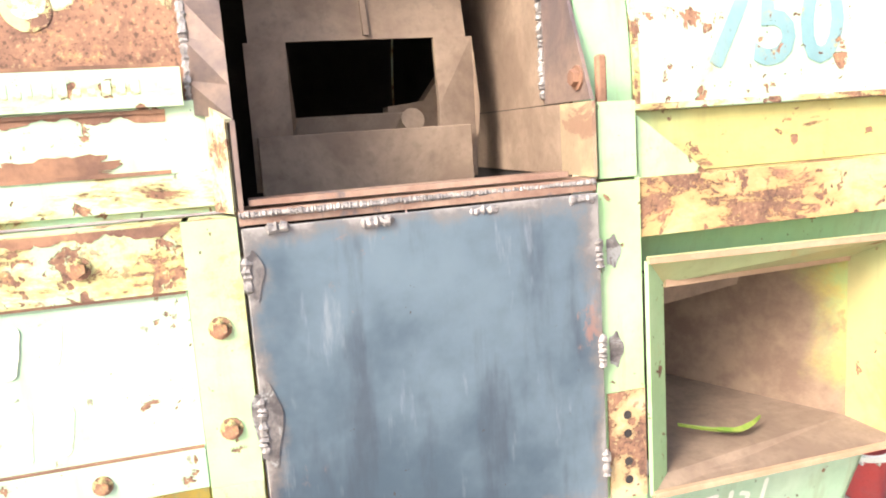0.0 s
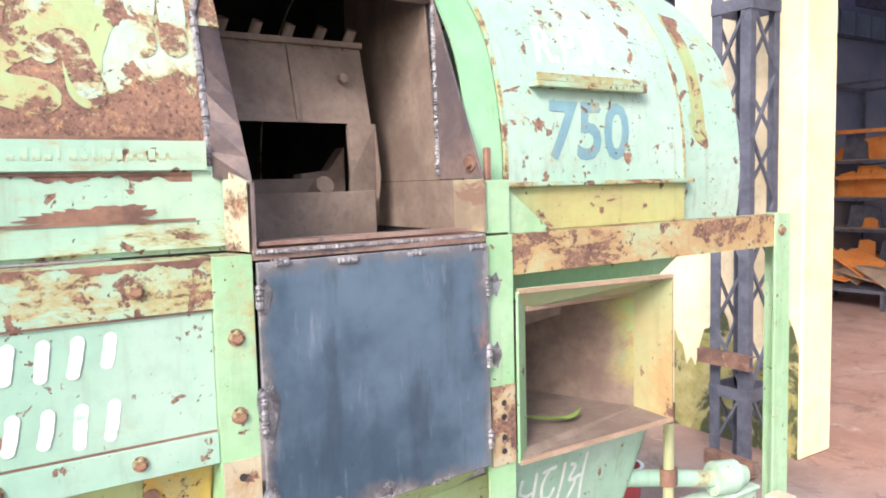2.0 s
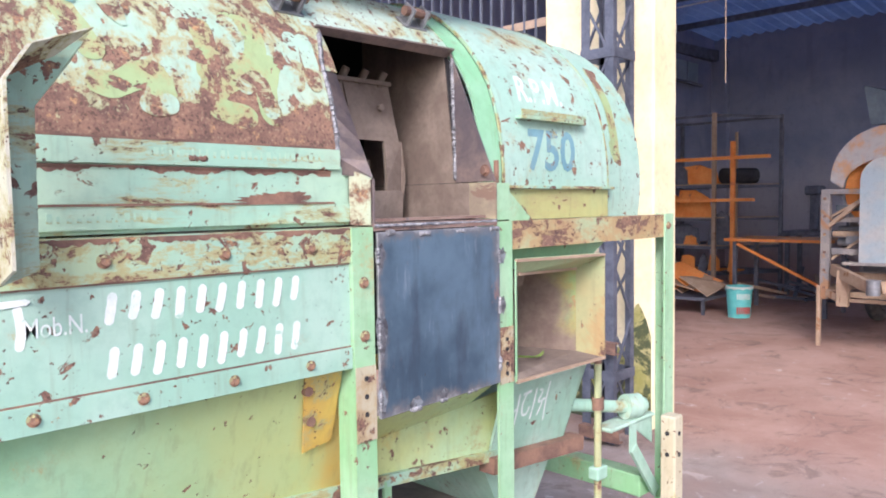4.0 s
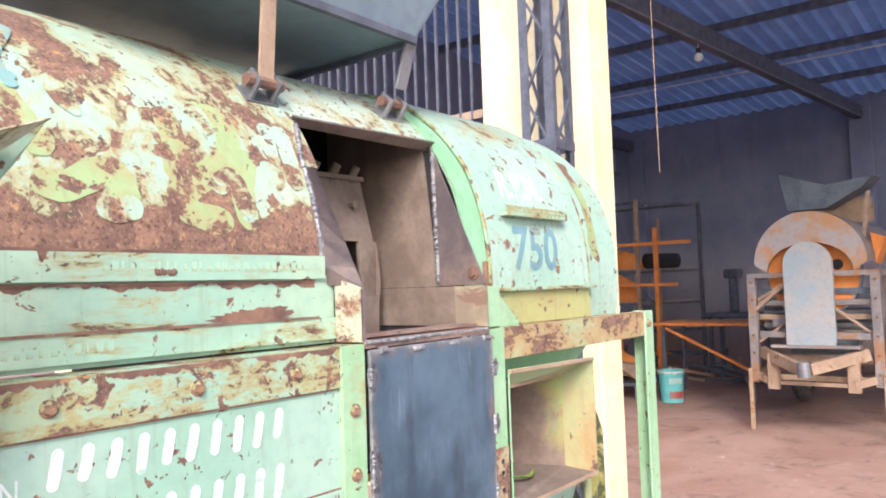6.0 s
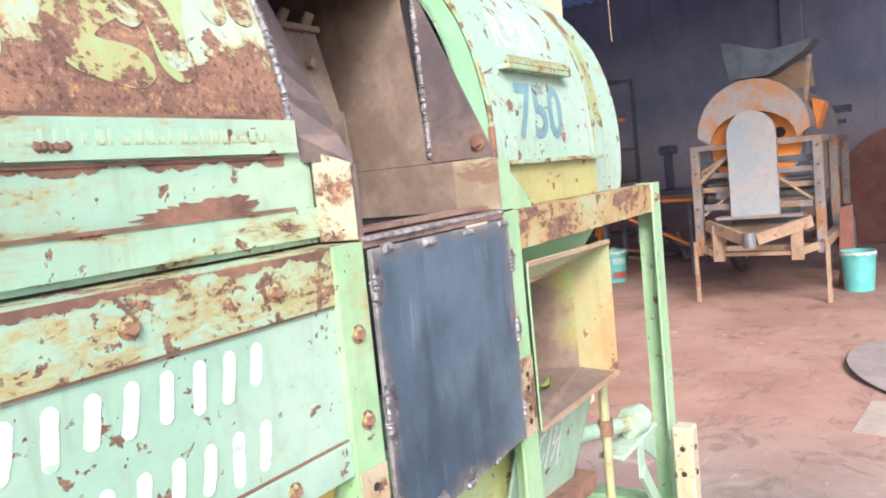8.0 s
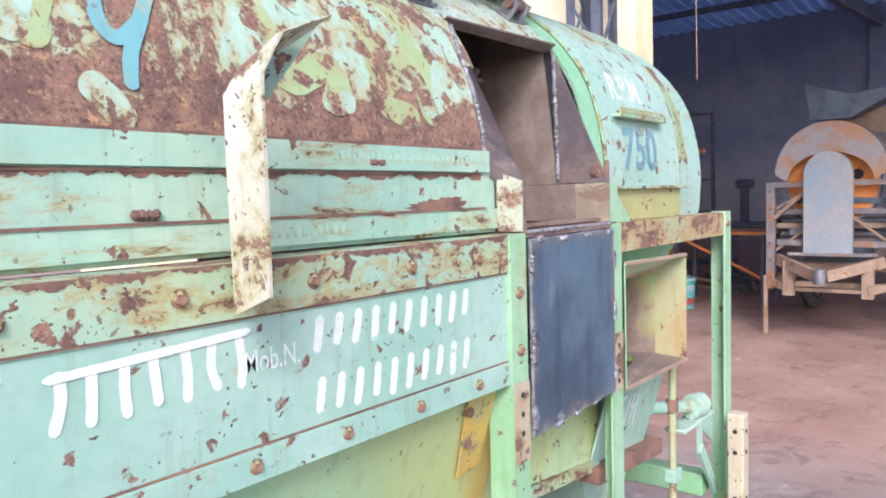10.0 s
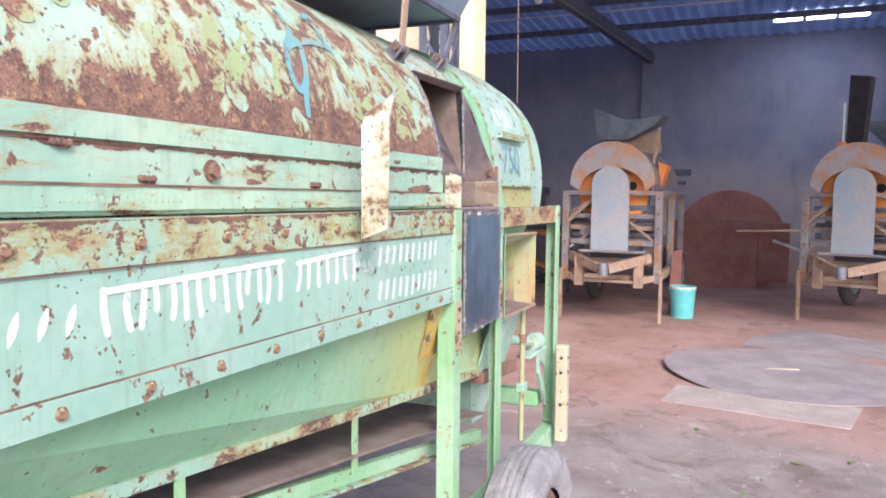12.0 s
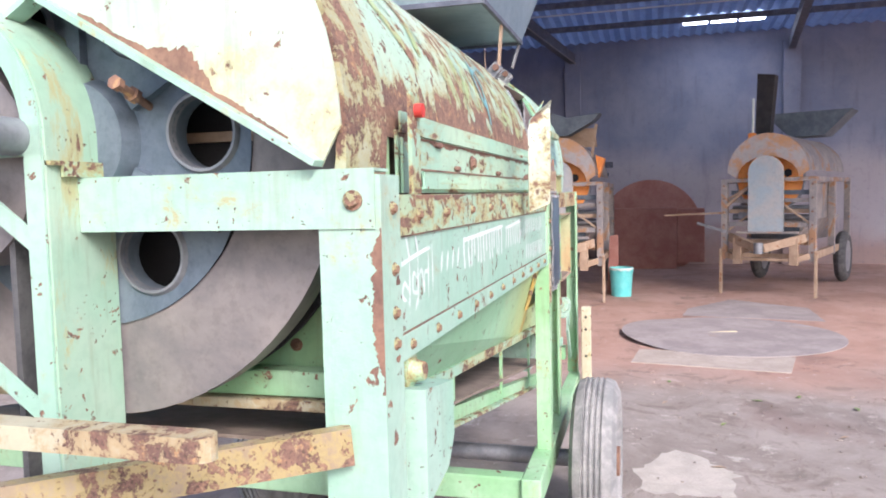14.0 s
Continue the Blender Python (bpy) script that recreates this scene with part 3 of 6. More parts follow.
# writing on the hood
strokes("olive_stroke", ([(-0.198, 0.258), (-0.155, 0.252), (-0.147, 0.217), (-0.167, 0.175), (-0.223, 0.133), (-0.248, 0.112), (-0.228, 0.092), (-0.174, 0.082)], [(-0.123, 0.194), (-0.145, 0.147), (-0.151, 0.106), (-0.138, 0.076)],
                         [(-0.237, 0.25), (-0.237, 0.216), (-0.237, 0.172), (-0.253, 0.136)], [(-0.422, 0.123), (-0.387, 0.115), (-0.337, 0.14), (-0.321, 0.124), (-0.317, 0.099), (-0.304, 0.089)], [(-0.44, 0.24), (-0.42, 0.19), (-0.40, 0.15)]),
        0.037, hood_place(R), m_olive, mc, "worn olive brush stroke")
strokes("olive_stroke", ([(-0.888, 0.201), (-0.911, 0.159), (-0.905, 0.126), (-0.873, 0.106)], [(-0.801, 0.237), (-0.826, 0.166), (-0.839, 0.111), (-0.855, 0.089)], [(-0.712, 0.249), (-0.719, 0.207), (-0.77, 0.16), (-0.803, 0.127)], [(-0.656, 0.201), (-0.686, 0.145), (-0.683, 0.111)],
                         [(-0.97, 0.165), (-0.944, 0.162), (-0.943, 0.129), (-0.973, 0.092)], [(-1.30, 0.34), (-1.24, 0.23), (-1.14, 0.14)], [(-1.17, 0.33), (-1.12, 0.36), (-1.07, 0.28), (-1.10, 0.17)]),
        0.034, hood_place(R), m_olive, mc, "worn olive brush stroke")
strokes("pale_stroke", ([(-0.264, 0.244), (-0.255, 0.212), (-0.245, 0.183)], [(-0.188, 0.268), (-0.184, 0.239), (-0.182, 0.212)], [(-0.197, 0.127), (-0.164, 0.148), (-0.154, 0.123), (-0.143, 0.085)], [(-0.068, 0.254), (-0.085, 0.192), (-0.088, 0.135)],
                        [(-0.046, 0.254), (-0.050, 0.191), (-0.054, 0.138)], [(-0.355, 0.096), (-0.329, 0.09), (-0.3, 0.1)], [(-0.38, 0.27), (-0.355, 0.21)]),
        0.030, hood_place(R), m_pale, mc, "pale mint brush stroke", 0.0006)
strokes("pale_stroke", ([(-0.881, 0.168), (-0.873, 0.141), (-0.863, 0.118), (-0.859, 0.094)], [(-0.779, 0.217), (-0.739, 0.228), (-0.736, 0.206), (-0.767, 0.178)], [(-0.804, 0.122), (-0.801, 0.096), (-0.772, 0.084)], [(-0.674, 0.21), (-0.702, 0.143), (-0.704, 0.114)],
                        [(-0.649, 0.091), (-0.623, 0.064), (-0.61, 0.042)], [(-1.22, 0.36), (-1.16, 0.24)], [(-1.04, 0.26), (-1.00, 0.15)]),
        0.032, hood_place(R), m_pale, mc, "pale mint brush stroke", 0.0006)
strokes("teal_stroke", ([(-0.548, 0.326), (-0.551, 0.271), (-0.611, 0.204), (-0.623, 0.149), (-0.604, 0.133), (-0.571, 0.164)], [(-0.543, 0.248), (-0.565, 0.185), (-0.596, 0.121), (-0.603, 0.081)],
                        [(-0.446, 0.331), (-0.40, 0.355), (-0.431, 0.286), (-0.42, 0.236)], [(-0.608, 0.218), (-0.508, 0.253), (-0.413, 0.255)]),
        0.016, hood_place(R), m_teal_paint, mc, "teal brush stroke", 0.0020)


def lettering(name, text, size, place, mat, parent, label, shear=0.0, weight=0.004):
    """Text in the built-in font, laid on a surface by place(u, v, height)."""
    cu = bpy.data.curves.new(name, "FONT")
    cu.body, cu.size, cu.shear, cu.resolution_u, cu.offset = text, size, shear, 3, weight * size
    tmp = bpy.data.objects.new(name, cu)
    scene.collection.objects.link(tmp)
    bpy.context.view_layer.update()
    me = bpy.data.meshes.new_from_object(tmp.evaluated_get(bpy.context.evaluated_depsgraph_get()))
    bpy.data.objects.remove(tmp)
    bpy.data.curves.remove(cu)
    bm = B()
    bm.from_mesh(me)
    bpy.data.meshes.remove(me)
    bmesh.ops.triangulate(bm, faces=bm.faces[:])
    bmesh.ops.subdivide_edges(bm, edges=[e for e in bm.edges if e.calc_length() > size * 0.12], cuts=1)
    for v in bm.verts:
        v.co = place(v.co.x, v.co.y, 0.0015)
    return part(name, bm, mat, parent, label)


LR = R + 0.008
lettering("number", "750", 0.125, lambda u, v, h: on_hood(0.482 + u * 0.95, 3 + math.degrees(v / LR), LR + h), m_digits, lid, "blue-grey painted number", 0.15, 0.022)
lettering("word", "R.P.M.", 0.092, lambda u, v, h: on_hood(0.485 + u * 0.72, 23.5 + math.degrees(v / LR), LR + h), m_white, lid, "faded white painted letters", 0.2, 0.012)
strokes("olive_stroke", ([(0.885, 0.33), (0.87, 0.22), (0.855, 0.06)], [(0.915, 0.32), (0.86, 0.30)], [(0.835, 0.10), (0.875, 0.04)]), 0.035, hood_place(R - 0.003), m_olive, mc, "olive arrow stroke on the hood")

# rails, bands and sign
bm = angle_x(B(), X0, -0.002, YF, 1.213, 0.055, -0.056)
part("top_rail", bm, m_rail, mc, "rusted mint angle-iron rail")
part("top_rail", angle_x(B(), 0.336, X1 - 0.002, YF, 1.213, 0.055, -0.058), m_rail_worn, mc, "orange-rusted angle-iron rail")
part("top_rail", angle_x(B(), X0, X1, YB, 1.213, -0.055, -0.056), m_rail, mc)
bm = angle_x(B(), -1.348, -0.034, 0.738, 1.308, 0.03, 0.032, 0.004)
part("upper_angle", bm, m_band, mc, "embossed mint angle iron")
part("side_band", box(B(), -1.350, -0.013, 0.744, 0.749, 1.216, 1.312), m_band, mc)
part("lower_angle", angle_x(B(), X0 + 0.27, -0.016, 0.736, 1.222, 0.02, 0.03, 0.004), m_band, mc, "embossed mint angle iron")
# rolled mill marks on the angles: small raised dashes
rnd = random.Random(4)
MARKS = [box(B(), 0, w * K, -0.0006 * K, 0.001 * K, -0.006 * K, h * K) for w, h in ((0.003, 0.006), (0.006, 0.0), (0.007, 0.006), (0.004, 0.003))]
mark_meshes = []
for bm in MARKS:
    me = bpy.data.meshes.new("mill_mark")
    bm.to_mesh(me)
    bm.free()
    me.materials.append(m_band)
    mark_meshes.append(me)
for x, z in [(-0.36 + i * 0.011, 1.325) for i in range(27)] + [(-0.50 + i * 0.012, 1.237) for i in range(13)] + [(-1.14 + i * 0.011, 1.237) for i in range(18)] + [(-0.95 + i * 0.011, 1.325) for i in range(14)]:
    ob = new("mill_mark", rnd.choice(mark_meshes))
    ob.parent = mc
    ob.location = Vector((x, 0.738 if z > 1.3 else 0.736, z)) * K - origin(mc)
part("bracket_plate", box(B(), -1.390, -1.348, YF + 0.008, YF + 0.014, 1.214, 1.362), m_rail, mc, "rusty pale bracket with a red cap")
part("red_cap", rod(B(), (-1.369, YF - 0.004, 1.336), (-1.369, YF + 0.008, 1.336), 0.0105, 12), m_red, mc, "red plastic cap", True)
part("recess_back", box(B(), -1.43, -1.352, 0.757, 0.761, 1.214, 1.36), m_post, mc)
part("bracket_web", prism(B(), [(-1.352, 0.735, 1.216), (-1.27, 0.735, 1.216), (-1.352, 0.735, 1.30)], (0, 0.004, 0)), m_band, mc)
for z, y, x1 in ((1.3045, 0.743, -0.05), (1.2535, 0.7355, -0.05), (1.3425, 0.7465, -0.05)):
    part("rusted_seam", box(B(), X0 + 0.22, x1, y - 0.0012, y + 0.001, z - 0.0016, z + 0.0016), m_rust, mc, "thin rusted seam")


def ragged(x0, x1, y, z, deep, seed, step=0.004):
    """A line of rust with an uneven lower edge, eaten into the paint below a seam."""
    rnd_ = random.Random(seed)
    bm_ = B()
    n_ = int((x1 - x0) / step)
    d = 0.3
    rows_ = []
    for i_n in range(n_ + 1):
        d = min(1.0, max(0.05, d + rnd_.uniform(-0.28, 0.27)))
        x = x0 + (x1 - x0) * i_n / n_
        rows_.append([bm_.verts.new((x, y, z)), bm_.verts.new((x, y, z - deep * d))])
    for a_, b_ in zip(rows_, rows_[1:]):
        bm_.faces.new((a_[0], a_[1], b_[1], b_[0]))
    return bm_


def blot(x0, x1, zc, half, y, seed, n=60):
    """A flat rust scab with a ragged outline, longer than high, flat along its foot."""
    rnd_ = random.Random(seed)
    bm_ = B()
    ring_ = []
    for i_n in range(n):
        a_ = i_n * math.tau / n
        q = 1 + rnd_.uniform(-0.16, 0.16) + 0.15 * math.sin(3 * a_ + seed)
        ring_.append(bm_.verts.new(((x0 + x1) / 2 + (x1 - x0) / 2 * q * math.cos(a_), y, zc + half * q * math.sin(a_) * (1.0 if math.sin(a_) > 0 else 0.55))))
    bm_.faces.new(ring_)
    return bm_


part("rust_edge", ragged(-1.26, -0.05, 0.7434, 1.3035, 0.008, 1, 0.0022), m_rust, mc, "ragged rust below the angle iron")
part("rust_edge", ragged(X0 + 0.08, -0.01, YF - 0.0006, 1.212, 0.009, 3, 0.0024), m_rust, mc, "ragged rust along the rail")
part("rust_scab", blot(-0.212, -0.090, 1.2585, 0.013, 0.7433, 5), m_rust, mc, "long rust scab on the mint band")
part("rust_scab", blot(-0.80, -0.76, 1.262, 0.006, 0.7433, 8), m_rust, mc, "rust scab on the mint band")
sign = part("sign_plate", box(B(), X0 + 0.005, -0.047, YF + 0.004, YF + 0.009, 0.99, 1.165), m_sign, mc, "mint sheet with hand-painted white writing")
bm = box(B(), X0 + 0.005, -0.047, YF - 0.001, YF + 0.0035, 0.985, 1.020, 0.0008)
box(bm, X0 + 0.005, -0.047, YF + 0.004, YF + 0.05, 0.985, 0.988)
part("sign_lip", bm, m_sign, sign)
part("rusted_seam", box(B(), X0 + 0.006, -0.048, YF + 0.001, YF + 0.0039, 1.0202, 1.0222), m_rust, sign, "thin rusted seam")
part("rusted_seam", box(B(), X0 + 0.006, -0.048, YF + 0.001, YF + 0.0039, 1.1545, 1.1567), m_rust, sign, "thin rusted seam")


def sign_place(x, z, y=YF + 0.004):
    return lambda u, v, h: Vector((x + u, y - h, z + v))


# phone numbers and the trader's name as plain bars; two words drawn stroke by stroke
rnd = random.Random(9)
bars = [[(-0.431 + i * 0.0305 + rnd.uniform(-0.002, 0.002), z0 + rnd.uniform(-0.004, 0.004)), (-0.427 + i * 0.0305, z0 + hgt * 0.5), (-0.424 + i * 0.0305, z0 + hgt)] for z0, hgt in ((1.104, 0.040), (1.032, 0.043)) for i in range(10)]
strokes("number_bar", bars, 0.0125, sign_place(0, 0), m_white, sign, "white painted bar")
bars = []
for x0, x1, z0, z1 in ((-1.12, -0.755, 1.075, 1.135), (-0.725, -0.52, 1.085, 1.138)):
    n = int((x1 - x0) / 0.026)
    for i in range(n):
        x = x0 + (i + 0.5) * (x1 - x0) / n
        x += rnd.uniform(-0.006, 0.006)
        bars.append([(x, z1), (x + rnd.uniform(-0.004, 0.004), (z0 + z1) / 2), (x + rnd.uniform(-0.007, 0.007), z0 + rnd.choice((0.0, 0.004, 0.02)))])
bars += [[(x, 1.085), (x + 0.012, 1.12)] for x in (-1.27, -1.235, -1.20, -1.165)]
strokes("name_bar", bars, 0.0105, sign_place(0, 0), m_white, sign, "white painted bar")
strokes("head_line", ([(-1.12, 1.129), (-0.93, 1.134), (-0.755, 1.139)], [(-0.725, 1.132), (-0.62, 1.137), (-0.52, 1.142)]), 0.008, sign_place(0, 0), m_white, sign, "white painted line", 0.0018)
strokes("letter_stroke", ([(0.0, 0.070), (0.08, 0.08), (0.165, 0.088)], [(0.0, 0.0), (0.004, 0.10), (0.03, 0.115), (0.05, 0.078)], [(0.046, 0.0), (0.05, 0.075)], [(0.046, 0.03), (0.026, 0.045), (0.016, 0.028), (0.046, 0.012)],
            [(0.085, 0.005), (0.088, 0.08)], [(0.088, 0.045), (0.066, 0.055), (0.062, 0.03), (0.086, 0.025)], [(0.088, 0.05), (0.106, 0.055), (0.112, 0.03)], [(0.085, 0.02), (0.07, 0.0)], [(0.09, 0.08), (0.075, 0.112)],
            [(0.14, 0.01), (0.142, 0.085)], [(0.142, 0.05), (0.122, 0.05), (0.118, 0.02)], [(0.163, 0.015), (0.163, 0.088)]), 0.0065, sign_place(-1.48, 1.045), m_white, sign, "white brush stroke")
lettering("word", "Mob.N.", 0.034, lambda u, v, h: Vector((-0.53 + u * 0.72, YF + 0.0025, 1.098 + v)), m_white, sign, "white brush-written letters")
for x in (-1.39, -1.24, -1.06, -0.90, -0.76, -0.60, -0.435, -0.27, -0.125):
    bolt(mc, (x, YF, 1.184), 0.007)
for i in range(11):
    bolt(sign, (-1.44 + i * 0.131, YF - 0.001, 1.003), 0.0062)
bolt(mc, (-0.88, 0.742, 1.278), 0.0115, "y", m_rust)
for x, z in ((-1.15, 1.30), (-0.62, 1.262), (-0.30, 1.318), (-1.02, 1.262)):
    part("weld_tack", bead((x, 0.740, z), (x + 0.03, 0.740, z), 0.005, 2), m_rust, mc)

# posts
part("post", angle_z(B(), 0.381, 1.213, -0.046, YF - 0.004, 0.044, 0.045), m_post, mc, "green angle post with bolts")
part("post", angle_z(B(), 0.381, 1.213, 0.382, YF - 0.004, -0.046, 0.045), m_post, mc)
part("post", angle_z(B(), 0.381, 1.216, X1, YF - 0.004, -0.046, 0.06), m_post, mc)
part("post", angle_z(B(), 0.381, 1.213, X1, YB + 0.004, -0.055, -0.045), m_post, mc)
part("post_scab", box(B(), -0.045, -0.003, YF - 0.0065, YF - 0.0045, 0.86, 0.985), m_rust_paint, mc, "bare rusty stretch of the post")
part("post_scab", box(B(), 0.339, 0.381, YF - 0.0065, YF - 0.0045, 0.885, 1.0), m_rust_paint, mc)
for x, zs in ((-0.024, (1.123, 1.035)), ):
    for z in zs:
        bolt(mc, (x, YF - 0.004, z), 0.0072)
for x, zs in ((0.360, (0.975, 0.955, 0.925, 0.905)), (-0.024, (0.965, 0.935, 0.905))):
    for z in zs:
        part("bolt_hole", rod(B(), (x, YF - 0.0072, z), (x, YF - 0.005, z), 0.0045, 12), m_dark, mc)
bolt(mc, (1.03, YF - 0.004, 1.185), 0.0075)
ep = part("end_post", angle_z(B(), 0.0, 1.238, XE, YF - 0.011, 0.070, 0.083, 0.006), m_end, mc, "pale green corner post")
part("end_post", angle_z(B(), 0.0, 1.238, XE, YB + 0.011, 0.070, -0.083, 0.006), m_end, mc)
bm = box(B(), XE - 0.003, XE - 0.0005, YF - 0.004, YB + 0.004, 1.172, 1.242)
box(bm, XE - 0.003, XE + 0.05, YF - 0.004, YB + 0.004, 1.242, 1.246)
part("end_rail", bm, m_end, mc, "pale green end rail")
bolt(mc, (XE - 0.003, 0.724, 1.207), 0.0095, "x")
for z in (1.196, 1.118, 1.062, 1.022):
    bolt(mc, (XE + 0.042, YF - 0.011, z), 0.0066)
bm = B()
rnd = random.Random(17)
d, rows = 0.4, []
for i in range(120):
    d = min(1.0, max(0.08, d + rnd.uniform(-0.16, 0.16))) * (1 if 6 < i < 112 else 0.7)
    z = 0.965 + i * 0.00175
    rows.append([bm.verts.new((XE - 0.0006, YF - 0.011, z)), bm.verts.new((XE - 0.0006, YF - 0.011 + 0.016 * d, z))])
for p, q in zip(rows, rows[1:]):
    bm.faces.new((p[1], p[0], q[0], q[1]))
part("rust_edge", bm, m_rust, ep, "ragged rust down the corner")
for x, z, h in ((XE + 0.048, 1.00, 0.006), (XE + 0.03, 0.90, 0.012), (XE + 0.055, 1.10, 0.008)):
    part("rust_scab", blot(x - 0.008, x + 0.008, z, h, YF - 0.0116, int(z * 100)), m_rust, ep, "rust scab")
part("chassis_beam", box(B(), -0.32, X1, YF - 0.01, YF + 0.05, 0.30, 0.381, 0.004), m_post, mc, "green channel beam")
part("chassis_beam", box(B(), -0.32, X1, YB - 0.05, YB + 0.01, 0.30, 0.381, 0.004), m_post, mc)
part("cross_beam", box(B(), -0.70, -0.62, YF + 0.02, YB - 0.02, 0.31, 0.36, 0.004), m_rust, mc, "rusty cross beam")
part("cross_beam", box(B(), 0.98, 1.04, YF + 0.06, YB - 0.06, 0.45, 0.51, 0.004), m_post, mc)
part("cross_beam", box(B(), -0.30, -0.24, YF + 0.05, YB - 0.05, 0.30, 0.375, 0.004), m_post, mc)
part("side_beam", box(B(), -1.42, -0.32, YF + 0.5, YF + 0.56, 0.26, 0.31, 0.004), m_rust, mc, "rusty long beam under the sieve")

# welded patch
bm = box(B(), 0.001, 0.333, YF - 0.012, YF - 0.006, 0.892, 1.204, 0.001)
panel = part("patch_panel", bm, m_sheet, mc, "new blue-grey mill-scale steel sheet welded on")
for i, (x, z, dx, dz) in enumerate(((0.002, 1.15, 0, 0.03), (0.002, 1.01, 0, 0.05), (0.002, 0.905, 0, 0.035), (0.332, 1.13, 0, 0.03), (0.332, 1.03, 0, 0.035), (0.332, 0.915, 0, 0.03),
                                    (0.10, 1.199, 0.03, 0), (0.20, 1.199, 0.03, 0), (0.30, 1.20, 0.03, 0), (0.02, 1.203, 0.02, 0), (0.07, 0.893, 0.03, 0), (0.15, 0.893, 0.02, 0), (0.23, 0.893, 0.03, 0))):
    part("weld_tack", bead((x, YF - 0.011, z), (x + dx, YF - 0.011, z + dz), 0.0048, i), m_weld, panel, "grey lumpy weld bead", True)
m_burn = plain("burnt_weld_zone", (0.07, 0.07, 0.08), (0.22, 0.22, 0.23), 0.5, 0.3, 45, third=(0.28, 0.31, 0.33), at=0.52)
for x, z, rx, rz in ((0.006, 1.035, 0.012, 0.036), (0.006, 1.165, 0.009, 0.02), (0.006, 0.925, 0.010, 0.026), (0.350, 1.145, 0.008, 0.016), (0.350, 1.045, 0.008, 0.018), (0.085, 0.905, 0.016, 0.010), (0.16, 0.903, 0.012, 0.012), (0.245, 0.903, 0.014, 0.010)):
    bm = B()
    y = YF - 0.0128 if x < 0.336 else YF - 0.0048
    ring = [bm.verts.new((x + rx * math.cos(a) * (1 + 0.2 * math.sin(3 * a + x * 40)), y, z + rz * math.sin(a) * (1 + 0.15 * math.cos(5 * a)))) for a in [i * math.tau / 22 for i in range(22)]]
    bm.faces.new(ring)
    part("scorch_mark", bm, m_burn, panel, "scorched mark round a weld")
bm = angle_x(B(), 0.0, 0.335, YF - 0.004, 1.218, 0.05, -0.012, 0.004)
box(bm, 0.01, 0.31, YF + 0.004, YF + 0.034, 1.221, 1.226)
part("sill_angle", bm, m_copper, mc, "heat-tinted angle along the mouth")
part("sill_seam", bead((0.0, YF - 0.004, 1.2145), (0.335, YF - 0.004, 1.2145), 0.003, 7), m_weld, mc)

# mouth: cheeks, inner walls, rotor
def cheek_edge(a):
    # the straight outer edge, from the lintel down to the jamb
    t = (38 - a) / 38
    return Vector((0.004, 0.838 + (0.700 - 0.838) * t, 1.561 + (1.293 - 1.561) * t))


bm = B()
steps = [38, 34, 29, 24, 19, 14, 9, 4, 0]
rows = [[bm.verts.new(p) for p in (on_hood(-0.030 + 0.03 * max(0, a - 26) / 12, a, R + 0.001), cheek_edge(a))] for a in steps]
for p, q in zip(rows, rows[1:]):
    bm.faces.new((p[0], p[1], q[1], q[0]))
bmesh.ops.solidify(bm, geom=bm.faces[:], thickness=0.004)
ch = part("cheek_plate", bm, m_cheek, mc, "heat-tinted triangular steel plate")
for a in range(0, 36, 9):
    part("weld_seam", bead(on_hood(-0.028 + 0.03 * max(0, a - 26) / 12, a, R + 0.002), on_hood(-0.028 + 0.03 * max(0, a + 9 - 26) / 12, a + 9.3, R + 0.002), 0.0045, a), m_weld, ch, "grey lumpy weld bead", True)
ch = part("cheek_plate", prism(B(), [(0.334, 0.838, 1.561), (0.334, 0.700, 1.293), (0.334, 0.826, 1.293)], (0.004, 0, 0)), m_cheek, mc, "heat-tinted triangular steel plate")
for i in range(3):
    part("weld_seam", bead((0.3335, 0.826 + 0.002 * i, 1.298 + 0.083 * i), (0.3335, 0.828 + 0.002 * i, 1.382 + 0.083 * i), 0.0045, 40 + i), m_weld, ch, "grey lumpy weld bead", True)
part("jamb_plate", box(B(), 0.001, 0.005, YF - 0.002, 0.80, 1.218, 1.292), m_cheek, mc)
part("jamb_plate", box(B(), 0.334, 0.338, YF - 0.002, 0.785, 1.219, 1.2915), m_jamb, mc, "heat-yellowed jamb plate")
part("jamb_plate", box(B(), 0.334, 0.337, 0.786, 1.12, 1.219, 1.2915), m_dusty, mc)
part("jamb_top", prism(B(), [(-0.020, 0.742, 1.312), (-0.014, 0.746, 1.31), (0.003, 0.702, 1.2935), (-0.003, 0.699, 1.2935)], (0, 0, -0.003)), m_flaked, mc)
bolt(mc, (0.3335, 0.728, 1.315), 0.009, "x", m_rust)
bm = prism(B(), [(-0.018, 0.7355, 1.216), (-0.003, 0.699, 1.216), (-0.003, 0.699, 1.293), (-0.018, 0.7355, 1.309)], (0.002, 0.004, 0))
part("jamb_front", bm, m_flaked, mc, "flaking cream and green jamb plate")
part("jamb_front", box(B(), 0.343, 0.384, YF + 0.004, YF + 0.009, 1.216, 1.29), m_post, mc)
part("hinge_strap", box(B(), 0.346, 0.356, YF + 0.006, YF + 0.016, 1.27, 1.335, 0.002), m_rust, mc, "rusty strap and hinge")
part("inner_wall", prism(B(), [(0.334, 0.827, 1.2925), (0.334, 1.12, 1.2925), (0.334, 1.12, 1.64)] + [on_hood(0.334, a, R - 0.012) for a in (70, 60, 50, 40)], (0.003, 0, 0)), m_dusty, mc, "dust-grey inner side wall")
